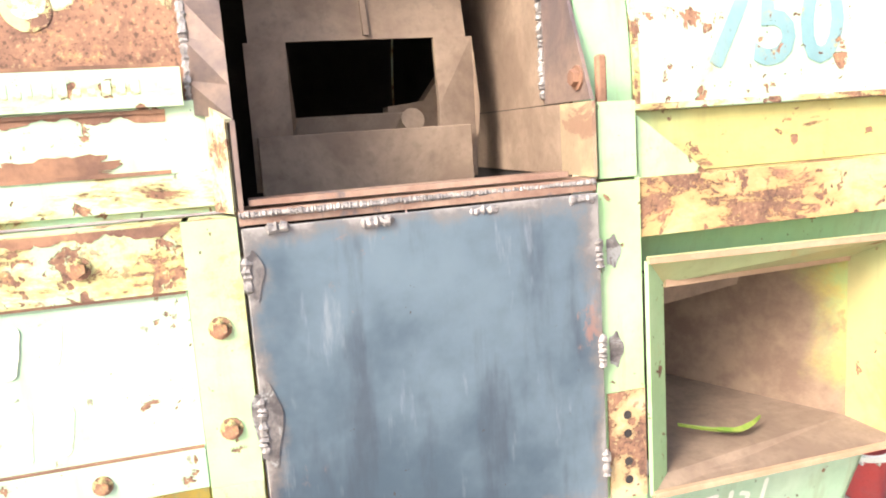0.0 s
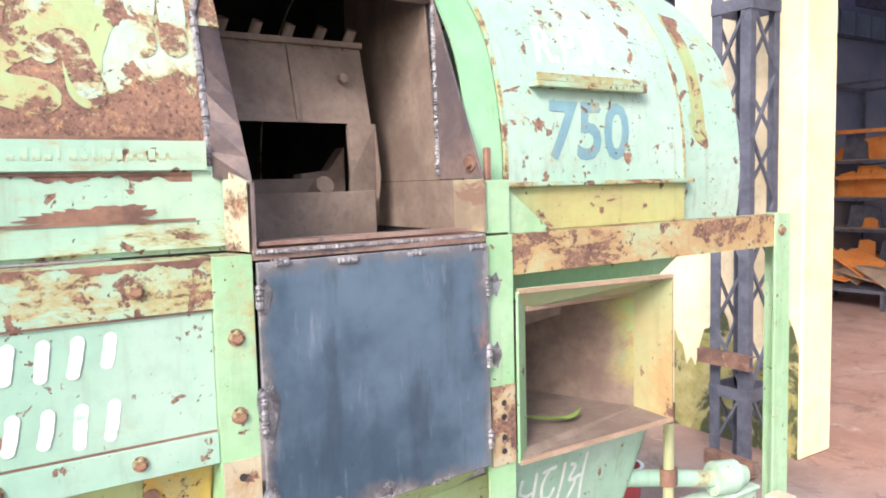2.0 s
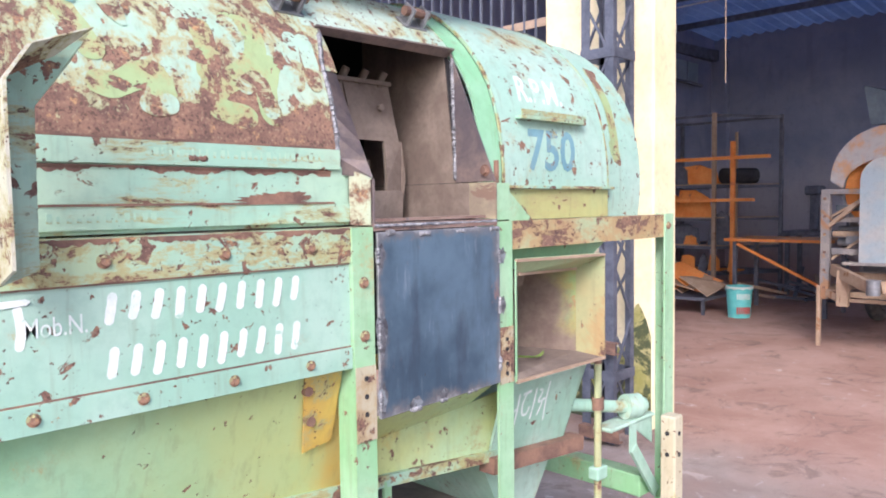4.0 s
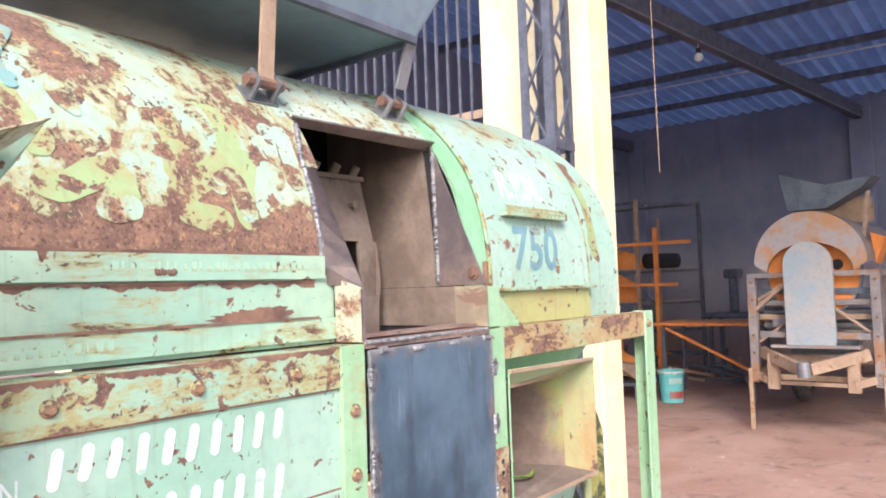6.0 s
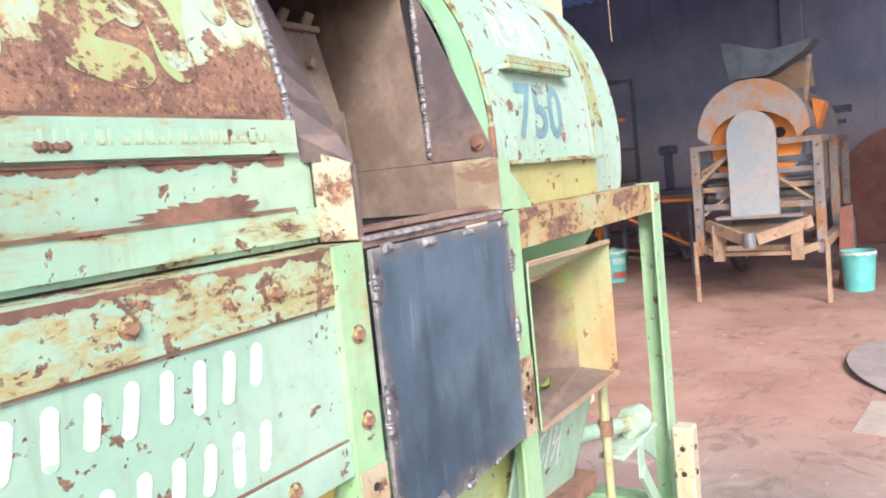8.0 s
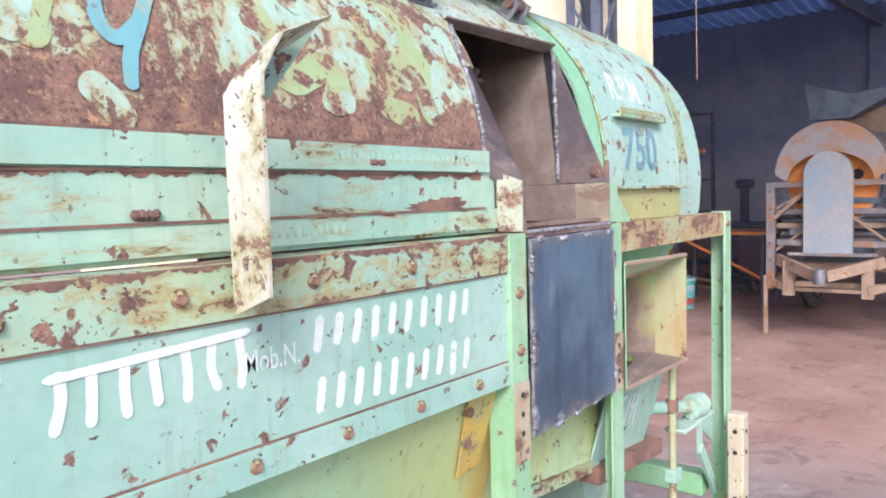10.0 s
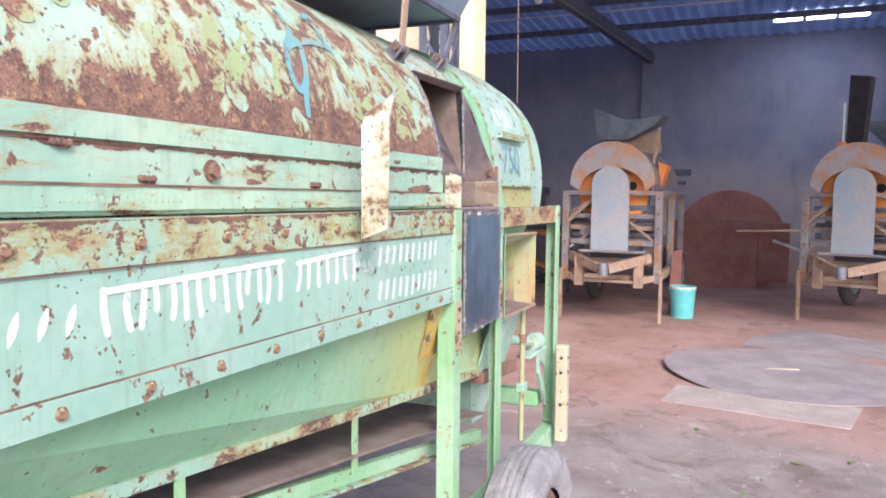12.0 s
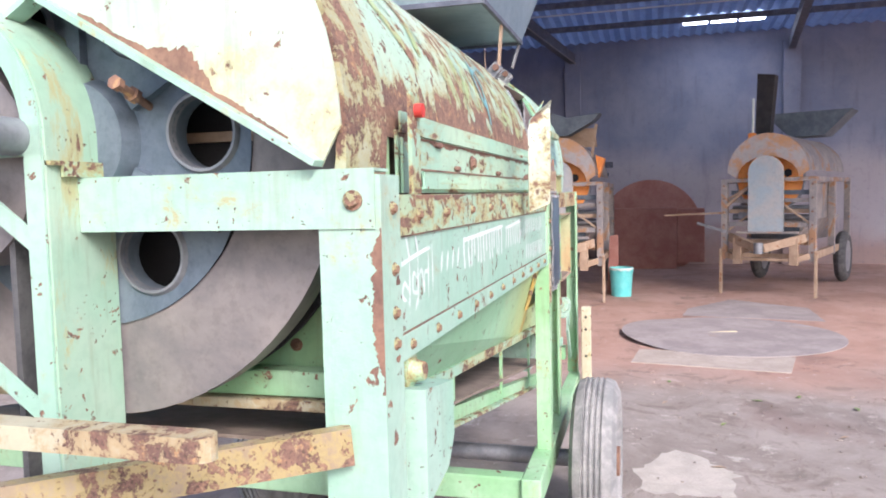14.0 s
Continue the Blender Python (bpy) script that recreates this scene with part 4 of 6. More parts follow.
part("inner_wall", prism(B(), [(0.0025, 0.75, 1.0), (0.0025, 1.6, 1.0), (0.0025, 1.5, 1.5), (0.0025, 1.17, 1.70), (0.0025, 0.9, 1.58)], (0.003, 0, 0)), m_dusty, mc)
# black lining and side disc put the drum's inner shade into the colour
part("shade_lining", arc_sheet(B(), 0.006, 0.333, YC, ZC, R - 0.012, 42, 300, 0.003, n=36), m_dark, mc, "black inner lining that paints the drum's dark hollow", True)
part("lintel_plate", prism(B(), [on_hood(-0.005, 38, R + 0.006), on_hood(0.340, 38, R + 0.012), on_hood(0.340, 38.5, R - 0.014), on_hood(-0.005, 38.5, R - 0.014)], (0, 0, 0.003)), m_cheek, mc)
part("shade_disc", rod(B(), (0.3375, YC, ZC), (0.3405, YC, ZC), R - 0.012, 48), m_dark, mc, "black disc that paints the shade at the drum's side")
RZ = -0.012


def deep(bm_):
    """Sets the beater further back in the drum, grown to its full width there."""
    c = Vector((0, 0.057, 1.273))
    for v in bm_.verts:
        v.co = c + (v.co - c) * 1.09
    return bm_


rotor = part("rotor_plate", deep(prism(B(), [(0.03, 0.875, 1.386 + RZ), (0.265, 0.875, 1.386 + RZ), (0.265, 0.905, 1.50 + RZ), (0.03, 0.905, 1.50 + RZ)], (0, 0.006, 0))), m_dusty, mc, "dust-coated beater plate with pegs")
part("rib", deep(prism(B(), [(0.15, 0.870, 1.39 + RZ), (0.156, 0.870, 1.39 + RZ), (0.156, 0.902, 1.50 + RZ), (0.15, 0.902, 1.50 + RZ)], (0, 0.008, 0))), m_dusty, rotor)
part("fold", deep(bar(B(), (0.03, 0.903, 1.50 + RZ), (0.265, 0.903, 1.50 + RZ), 0.016, 0.008)), m_dusty, rotor)
for i in range(5):
    x = 0.055 + i * 0.047
    bm = rod(B(), (x, 0.917, 1.488 + RZ), (x + 0.008, 0.898, 1.522 + RZ), 0.0085, 12, 0.0075)
    rod(bm, (x - 0.001, 0.914, 1.492 + RZ), (x + 0.001, 0.911, 1.500 + RZ), 0.0125, 6)
    part("peg", deep(bm), m_dusty, rotor, "", True)
part("rotor_bolt", deep(rod(B(), (0.225, 0.885, 1.45 + RZ), (0.225, 0.877, 1.45 + RZ), 0.007, 6)), m_dusty, rotor)
for x0, x1 in ((0.025, 0.068), (0.228, 0.272)):
    part("rotor_ring", deep(prism(B(), [(x0, 0.875, 1.386 + RZ), (x1, 0.875, 1.386 + RZ), (x1 + 0.003, 0.868, 1.30), (x1, 0.88, 1.22), (x0, 0.88, 1.22), (x0, 0.868, 1.30)], (0, 0.008, 0))), m_dusty, rotor)
part("rotor_bar", deep(box(B(), 0.03, 0.262, 0.862, 0.868, 1.215, 1.278, 0.001)), m_dusty, rotor)
part("rotor_shelf", deep(box(B(), 0.05, 0.215, 0.95, 0.99, 1.255, 1.298, 0.002)), m_dusty, rotor)
part("rotor_shelf", deep(prism(B(), [(0.19, 0.96, 1.25), (0.262, 0.96, 1.25), (0.262, 0.96, 1.345), (0.235, 0.96, 1.31), (0.19, 0.96, 1.305)], (0, 0.03, 0))), m_dusty, rotor)
part("rotor_shaft", deep(rod(B(), (0.21, 1.02, 1.25), (0.21, 0.92, 1.288), 0.014, 14)), m_dusty, rotor, "", True)

# end: flywheel, half cover and belt guard
fw = node("flywheel", mc, "brown-grey steel flywheel with round holes")
bm = B()
ring_o, ring_i, holes = 0.405, 0.27, [radians(a) for a in (0, 60, 120, 180, 240, 300)]
XW = XE + 0.073
for r0, r1, xa, xb in ((ring_i, ring_o, XW, XW + 0.05),):
    n = 72
    for i in range(n):
        a, b = i * math.tau / n, (i + 1) * math.tau / n
        q = [[bm.verts.new((x, YC - r * math.cos(c), ZC + r * math.sin(c))) for c in (a, b)] for r in (r0, r1) for x in (xa, xb)]
        for f in ((q[0][0], q[0][1], q[2][1], q[2][0]), (q[2][0], q[2][1], q[3][1], q[3][0]), (q[3][0], q[3][1], q[1][1], q[1][0]), (q[1][0], q[1][1], q[0][1], q[0][0])):
            bm.faces.new(f)
bmesh.ops.remove_doubles(bm, verts=bm.verts[:], dist=0.0001)
bmesh.ops.recalc_face_normals(bm, faces=bm.faces[:])
part("rim", bm, m_wheel, fw, "brown-grey steel rim", True)
# hub web: petals between round holes
hr, hd = 0.05, 0.195
for k in range(6):
    bm = B()
    ca = radians(k * 60 + 2)
    n = 24
    inner = [(hd + hr * math.cos(t), hr * math.sin(t)) for t in [i * math.tau / n for i in range(n)]]
    outer = []
    for i in range(n):
        t = i * math.tau / n
        dx, dy = math.cos(t), math.sin(t)
        best = 9
        for nx_, ny_, d in ((math.sin(radians(30)), math.cos(radians(30)), 0), (math.sin(radians(30)), -math.cos(radians(30)), 0)):
            den = -(nx_ * dx - ny_ * dy) if ny_ > 0 else -(nx_ * dx - ny_ * dy)
            if den > 1e-6:
                best = min(best, (nx_ * hd) / den)
        bq, cq = hd * dx, hd * hd - ring_i * ring_i
        best = min(best, -bq + math.sqrt(bq * bq - cq))
        outer.append((hd + dx * best, dy * best))
    def put(p, x):
        y, z = p[0] * math.cos(ca) - p[1] * math.sin(ca), p[0] * math.sin(ca) + p[1] * math.cos(ca)
        return bm.verts.new((x, YC - y, ZC + z))
    vi, vo, vb = [put(p, XW - 0.004) for p in inner], [put(p, XW - 0.004) for p in outer], [put(p, XW + 0.03) for p in inner]
    for i in range(n):
        j = (i + 1) % n
        bm.faces.new((vi[i], vi[j], vo[j], vo[i]))
        bm.faces.new((vb[i], vb[j], vi[j], vi[i]))
    part("hub_web", bm, m_hub, fw, "blue-grey cast web with a round hole", True)
    bm = B()
    cy, cz = YC - hd * math.cos(ca), ZC + hd * math.sin(ca)
    lips = [[bm.verts.new((x, cy + r * math.cos(t), cz + r * math.sin(t))) for x, r in ((XW - 0.0045, hr + 0.009), (XW - 0.011, hr + 0.005), (XW - 0.011, hr + 0.001), (XW + 0.004, hr - 0.001))] for t in [i * math.tau / 28 for i in range(28)]]
    for i in range(28):
        p, q = lips[i], lips[(i + 1) % 28]
        for j in range(3):
            bm.faces.new((p[j], p[j + 1], q[j + 1], q[j]))
    part("hole_lip", bm, m_steel, fw, "worn bright edge of the hole", True)
bm = B()
for k in range(6):
    a = radians(k * 60 + 2)
    bar(bm, (XW - 0.012, YC - 0.10 * math.cos(a + 0.5), ZC + 0.10 * math.sin(a + 0.5)), (XW - 0.008, YC - 0.255 * math.cos(a + 0.5), ZC + 0.255 * math.sin(a + 0.5)), 0.022, 0.016, (1, 0, 0))
rod(bm, (XW - 0.035, YC, ZC), (XW, YC, ZC), 0.085, 36, 0.095)
part("spokes", bm, m_hub, fw, "", True)
part("shaft", rod(B(), (XW - 0.25, YC, ZC), (XW + 0.02, YC, ZC), 0.025, 16), m_steel, fw, "", True)
bm = rod(B(), (XE, 1.056, 1.368), (XE + 0.075, 1.060, 1.345), 0.006, 12)
rod(bm, (XE - 0.008, 1.0555, 1.3705), (XE + 0.002, 1.056, 1.3675), 0.0105, 6)
rod(bm, (XE + 0.027, 1.057, 1.360), (XE + 0.037, 1.0576, 1.3565), 0.0115, 6)
part("rust_bolt", bm, m_rust, mc, "large orange-rusted bolt")
# inside of the drum end behind the wheel: a near-black disc for its shade
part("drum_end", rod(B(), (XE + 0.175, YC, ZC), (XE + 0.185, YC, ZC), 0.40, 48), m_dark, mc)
part("inner_bar", box(B(), XE + 0.155, XE + 0.165, 0.8, 1.6, 1.30, 1.315), m_tan, mc)
m_cover = paint("cover_paint", (0.42, 0.54, 0.43), (0.47, 0.55, 0.44), 0.635, 0.66, scale=3.0, under=(0.60, 0.62, 0.36), band=(1.56, 1.80, 0.10))
cap = part("end_cover", prism(B(), [(XE + 0.004, 0.768, 1.249)] + [on_hood(XE + 0.004, a, R + 0.010) for a in range(0, 185, 8)] + [(XE + 0.004, 1.572, 1.249), (XE + 0.004, 1.17, 1.487)], (0.004, 0, 0)), m_cover, mc, "pale flaking half-moon cover plate")
bm = bar(B(), (XE - 0.010, 0.765, 1.253), (XE - 0.010, 1.17, 1.491), 0.028, 0.008, (0, -0.5, 0.86))
bar(bm, (XE - 0.010, 1.575, 1.253), (XE - 0.010, 1.17, 1.491), 0.028, 0.008, (0, 0.5, 0.86))
part("cover_flange", bm, m_end, cap, "pale folded edge")
rnd = random.Random(31)
bm, d, rows = B(), 0.2, []
e0, e1 = Vector((XE + 0.0032, 0.768, 1.249)), Vector((XE + 0.0032, 1.17, 1.487))
up = Vector((0, -(e1 - e0).z, (e1 - e0).y)).normalized()
for i in range(140):
    t = 0.12 + 0.76 * i / 139
    d = min(1.0, max(0.05, d + rnd.uniform(-0.17, 0.17)))
    p = e0.lerp(e1, t) + up * 0.004
    rows.append([bm.verts.new(p), bm.verts.new(p + up * (0.008 + 0.034 * d * math.sin(math.pi * i / 139) * (0.6 + 0.4 * math.sin(i * 0.11))))])
for p, q in zip(rows, rows[1:]):
    bm.faces.new((p[0], p[1], q[1], q[0]))
part("rust_edge", bm, m_rust, cap, "ragged rust along the cover's edge")
# belt guard with a round top
GX0, GX1, GY0, GY1, GZ = -1.635, -1.512, 1.13, 1.52, 1.30
gc, gr = (GY0 + GY1) / 2, (GY1 - GY0) / 2
prof = [(GY0, 0.62)] + [(gc - gr * math.cos(radians(a)), GZ + gr * math.sin(radians(a))) for a in range(0, 181, 5)] + [(GY1, 0.62)]
def wrap(bm, x0, x1, t):
    """A strip along the guard's outline from x0 to x1, t thick outwards."""
    rows = []
    for i, p in enumerate(prof):
        q, r = prof[max(i - 1, 0)], prof[min(i + 1, len(prof) - 1)]
        n = Vector((0, -(r[1] - q[1]), r[0] - q[0])).normalized()
        rows.append([bm.verts.new(Vector((x, p[0], p[1])) + n * h) for x, h in ((x0, 0), (x1, 0), (x1, t), (x0, t))])
    for a, b in zip(rows, rows[1:]):
        for k in range(4):
            bm.faces.new((a[k], a[(k + 1) % 4], b[(k + 1) % 4], b[k]))
    bm.faces.new(rows[0])
    bm.faces.new(rows[-1][::-1])
    bmesh.ops.recalc_face_normals(bm, faces=bm.faces[:])
    return bm


m_guard_strip = paint("guard_strip_paint", (0.30, 0.48, 0.35), (0.37, 0.50, 0.39), 0.60, 0.63, scale=6, streak=(1.4, 1, 0.5), fringe=0.10)
guard = part("belt_guard", wrap(B(), GX0, GX1, 0.004), m_guard_strip, mc, "mint arched belt guard strip", True)
part("guard_edge", wrap(B(), GX0 - 0.004, GX0 - 0.0005, -0.028), m_end, guard, "pale angle edge", True)
for z in (0.72, 0.95, 1.18):
    part("guard_brace", bar(B(), (GX0, GY0 + 0.02, z - 0.02), (GX0, GY1 - 0.02, z + 0.24), 0.004, 0.025, (0, -0.6, 0.8)), m_end, guard, "pale diagonal brace")
part("guard_bar", box(B(), GX0 - 0.004, GX0 + 0.02, GY0, GY1, 1.275, 1.315), m_end, guard)
part("pulley", rod(B(), (GX0 + 0.03, gc, 1.27), (GX1 - 0.02, gc, 1.27), 0.15, 32), m_wheel, mc, "brown-grey belt pulley", True)
bm = B()
for y in (gc - 0.10, gc + 0.10):
    bar(bm, (GX0 + 0.06, y, 0.5), (GX0 + 0.06, y, 1.3), 0.05, 0.01, (0, 1, 0))
part("belt", bm, m_tyre_dark, mc, "dark drive belt")
bm = box(B(), GX0, X0 + 0.10, GY0 - 0.012, GY0 - 0.001, 1.262, 1.268)
box(bm, GX0 + 0.02, X0 + 0.08, GY0 - 0.012, GY0 - 0.008, 1.247, 1.262)
part("guard_lug", bm, m_rail, mc, "rusty green lug holding the guard")
# drawbar
bm = B()
for y0 in (YF + 0.035, YB - 0.035):
    bar(bm, (XE - 0.004, y0, 0.902), (XE - 0.235, YC, 0.862), 0.022, 0.047)
part("drawbar", bm, m_drawbar, mc, "rust-brown drawbar with flaking pale paint")
part("hitch", rod(B(), (XE - 0.26, YC, 0.81), (XE - 0.26, YC, 0.91), 0.05, 20), m_steel, mc, "", True)
bm = bar(B(), (XE - 0.22, 0.805, 0.966), (XE - 0.22, 1.55, 0.966), 0.032, 0.026)
rod(bm, (XE - 0.22, 0.805, 0.9535), (XE - 0.22, 0.805, 0.9785), 0.016, 16)
part("guard_foot_bar", bm, m_rust_paint, mc, "round-ended pale rusty bar")
bm = B()
bar(bm, (XE - 0.22, 1.25, 0.95), (XE - 0.22, 1.10, 0.72), 0.03, 0.01, (1, 0, 0))
bar(bm, (XE - 0.25, 1.30, 0.95), (XE - 0.25, 1.08, 0.80), 0.03, 0.01, (1, 0, 0))
part("foot_brace", bm, m_end, mc)
part("red_tag", box(B(), XE - 0.11, XE - 0.09, 1.03, 1.055, 0.862, 0.874), m_red, mc)
# behind the wheel: inner frame
bm = box(B(), -1.34, -1.335, 0.75, 1.6, 0.925, 1.05)
part("inner_panel", bm, m_trough_end, mc)
part("inner_rail", box(B(), -1.40, -1.36, 0.72, 1.62, 0.905, 0.945, 0.002), m_post, mc)
part("inner_rail", box(B(), -1.41, -1.37, 0.72, 1.62, 0.885, 0.902, 0.002), m_rust_paint, mc)
part("inner_rail", box(B(), -1.44, -1.40, 0.72, 1.62, 0.77, 0.815, 0.002), m_post, mc)
bolt(mc, (-1.34, 0.93, 0.975), 0.008, "x", m_rust)
part("sieve_tray", prism(B(), [(-1.42, 0.78, 0.84), (-1.42, 1.58, 0.84), (0.42, 1.58, 0.57), (0.42, 0.78, 0.57)], (0, 0, 0.006)), m_dusty, mc, "dusty grey sieve tray")

# trough and ladder frame under the sign
tr = part("trough_side", prism(B(), [(X0 + 0.09, 0.725, 0.99), (0.0, 0.725, 0.99), (0.0, 0.80, 0.745), (X0 + 0.09, 0.80, 0.885)], (0, 0.006, 0)), m_trough, mc, "green trough wall with ochre stains")
m_ochre = paint("ochre_stained_paint", (0.58, 0.36, 0.07), (0.50, 0.42, 0.13), 0.60, 0.60, scale=6)
part("patch_plate", prism(B(), [(-0.125, 0.724, 0.985), (-0.05, 0.724, 0.985), (-0.05, 0.7625, 0.855), (-0.105, 0.7655, 0.845)], (0, -0.003, 0)), m_ochre, tr, "ochre-stained patch plate")
for x, z in ((-0.115, 0.955), (-0.10, 0.90)):
    part("bolt_hole", rod(B(), (x, 0.715 + (0.99 - z) * 0.3, z), (x, 0.73 + (0.99 - z) * 0.3, z), 0.008, 12), m_rust, tr)
part("trough_far_side", prism(B(), [(X0 + 0.09, YB - 0.03, 0.99), (0.9, YB - 0.03, 0.99), (0.9, YB - 0.10, 0.72), (X0 + 0.09, YB - 0.10, 0.885)], (0, -0.006, 0)), m_trough, mc)
def zu(x):
    return 0.858 - (x + 1.16) * 0.0975
def zl(x):
    return 0.787 - (x + 1.16) * 0.178
part("sieve_rail", bar(B(), (-1.32, 0.80, zu(-1.32)), (0.42, 0.80, zu(0.42)), 0.03, 0.022), m_rail, mc, "rusted green sieve rail")
part("sieve_rail", bar(B(), (-1.32, 0.80, zl(-1.32)), (0.42, 0.80, zl(0.42)), 0.025, 0.030), m_post, mc)
part("sieve_rail_foot", bar(B(), (-1.32, 0.79, zl(-1.32) - 0.02), (0.42, 0.79, zl(0.42) - 0.02), 0.04, 0.006), m_rail, mc)
for x in (-0.90, -0.375, 0.10):
    part("strut", bar(B(), (x, 0.79, zl(x)), (x, 0.79, zu(x)), 0.018, 0.006, (0, 1, 0)), m_post, mc)
part("sieve_rail", bar(B(), (-1.32, 1.56, zl(-1.32)), (0.42, 1.56, zl(0.42)), 0.025, 0.030), m_post, mc)
# box at the corner with a round knob
bx = part("corner_box", prism(B(), [(-1.47, 0.672, 0.945), (-1.325, 0.672, 0.925), (-1.325, 0.672, 0.84), (-1.36, 0.672, 0.80), (-1.47, 0.672, 0.78)], (0, 0.10, 0)), m_sign, mc, "mint sheet-metal box on the corner post")
bm = rod(B(), (-1.43, 0.712, 0.962), (-1.43, 0.80, 0.962), 0.023, 20)
rod(bm, (-1.43, 0.704, 0.962), (-1.43, 0.712, 0.962), 0.028, 20)
rod(bm, (-1.43, 0.684, 0.962), (-1.43, 0.704, 0.962), 0.013, 16, 0.018)
part("bearing_knob", bm, m_rail, mc, "round bearing end with chipped mint paint", True)

# under the patch: slanted chute
part("under_chute", prism(B(), [(0.0, 0.705, 0.888), (0.335, 0.705, 0.888), (0.335, 0.80, 0.83), (0.0, 0.80, 0.81)], (0, 0, 0.005)), m_lemon, mc, "yellow-green slanted sheet under the patch")
part("under_wall", prism(B(), [(0.0, 0.80, 0.81), (0.44, 0.80, 0.84), (0.44, 0.80, 0.715), (0.0, 0.80, 0.745)], (0, 0.005, 0)), m_lemon, mc)

# outlet chute with flared rim
rim = node("outlet", mc, "green flared outlet with a dusty duct")
o = [(0.386, 0.69, 0.883), (0.714, 0.69, 0.883), (0.714, 0.69, 1.126), (0.386, 0.69, 1.132)]
i_ = [(0.416, 0.712, 0.893), (0.697, 0.772, 0.893), (0.697, 0.772, 1.092), (0.416, 0.712, 1.102)]
d_ = [(0.416, 1.19, 0.915), (0.452, 1.19, 0.915), (0.452, 1.19, 1.088), (0.416, 1.19, 1.085)]
m_rim = paint("rim_paint", (0.30, 0.40, 0.22), (0.38, 0.35, 0.18), 0.64, 0.65, scale=6, fringe=0.12, under=(0.40, 0.25, 0.11))
names = ("rim_bottom", "rim_side", "rim_top", "rim_side")
for k in range(4):
    j = (k + 1) % 4
    part(names[k], prism(B(), [o[k], o[j], i_[j], i_[k]], (0, 0.003, -0.004 if k == 0 else 0.004) if k in (0, 2) else (0.004 if k == 1 else -0.004, 0.001, 0)), (m_dusty, m_rim, m_rim, m_post)[k], rim)
bm = B()
for k in range(4):
    j = (k + 1) % 4
    bar(bm, o[k], o[j], 0.006, 0.006)
part("rim_bead", bm, m_tan, rim, "worn bright edge")
bm = B()
for k in (1, 2, 3):
    j = (k + 1) % 4
    bar(bm, i_[k], i_[j], 0.008, 0.008)
part("rim_bead", bm, m_tan, rim)


def duct_mat():
    """Yellow-green paint at the mouth, buried under brown dust further in and towards the floor."""
    m, nt, b = material("dusted_duct_paint", 0.8)
    co = coords(nt)
    sep = nt.nodes.new("ShaderNodeSeparateXYZ")
    nt.links.new(co, sep.inputs[0])
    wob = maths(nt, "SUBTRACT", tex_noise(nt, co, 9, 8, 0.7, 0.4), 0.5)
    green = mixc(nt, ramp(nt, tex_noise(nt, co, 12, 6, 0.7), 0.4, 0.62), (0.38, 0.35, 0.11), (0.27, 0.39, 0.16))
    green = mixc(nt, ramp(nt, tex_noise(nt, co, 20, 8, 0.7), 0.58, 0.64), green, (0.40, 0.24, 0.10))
    # the dust is also toned darker for the shade deep in the duct
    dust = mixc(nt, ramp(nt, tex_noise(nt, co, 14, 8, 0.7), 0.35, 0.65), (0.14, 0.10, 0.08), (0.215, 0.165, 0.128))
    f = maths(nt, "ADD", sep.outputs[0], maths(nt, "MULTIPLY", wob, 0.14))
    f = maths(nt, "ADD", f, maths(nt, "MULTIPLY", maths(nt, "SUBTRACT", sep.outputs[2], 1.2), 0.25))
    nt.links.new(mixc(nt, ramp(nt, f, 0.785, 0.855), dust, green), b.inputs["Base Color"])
    bump(nt, b, tex_noise(nt, co, 60, 6, 0.7), 0.5, 0.003)
    return m


m_duct = duct_mat()
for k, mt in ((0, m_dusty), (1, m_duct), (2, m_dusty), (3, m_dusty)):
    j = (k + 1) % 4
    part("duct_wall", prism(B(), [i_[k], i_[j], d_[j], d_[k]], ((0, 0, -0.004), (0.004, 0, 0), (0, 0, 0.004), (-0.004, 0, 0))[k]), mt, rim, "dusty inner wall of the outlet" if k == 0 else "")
part("outlet_hood", prism(B(), [(0.39, 0.75, 1.155), (0.80, 0.75, 1.155), (0.74, 0.766, 1.108), (0.40, 0.766, 1.108)], (0, 0.005, 0)), m_trough_end, rim, "dark green plate above the outlet")
part("outlet_roof", box(B(), 0.39, 0.80, 0.756, 1.3, 1.15, 1.156), m_trough, rim)
# black plate stands in for the unlit depth of the duct
part("duct_end", box(B(), 0.414, 0.456, 1.192, 1.196, 0.90, 1.10), m_dark, rim)
part("baffle", prism(B(), [(0.425, 0.86, 1.096), (0.612, 0.872, 1.096), (0.622, 0.874, 1.072), (0.612, 0.872, 1.052), (0.425, 0.86, 1.034)], (0, 0.004, 0)), m_dusty, rim, "hanging steel baffle")
bm = B()
prev = None
for i in range(13):
    t = i / 12
    p = Vector((0.475 + 0.105 * t, 0.80 - 0.035 * math.sin(t * 2.4) + 0.01 * t, 0.901 + 0.014 * abs(t - 0.6)))
    w = (0.0022 if t < 0.35 else 0.0055) * math.sin(math.pi * t) + 0.0012
    row = [bm.verts.new(p + Vector((0, -w, 0.004))), bm.verts.new(p + Vector((0, 0, 0))), bm.verts.new(p + Vector((0, w, 0.004)))]
    if prev:
        for k in (0, 1):
            bm.faces.new((prev[k], prev[k + 1], row[k + 1], row[k]))
    prev = row
m_leaf = plain("green_leaf", (0.10, 0.22, 0.03), (0.24, 0.30, 0.08), 0.5, 0, 20)
part("leaf", bm, m_leaf, None, "", True, ("long green leaf lying in the outlet", "leaf"))

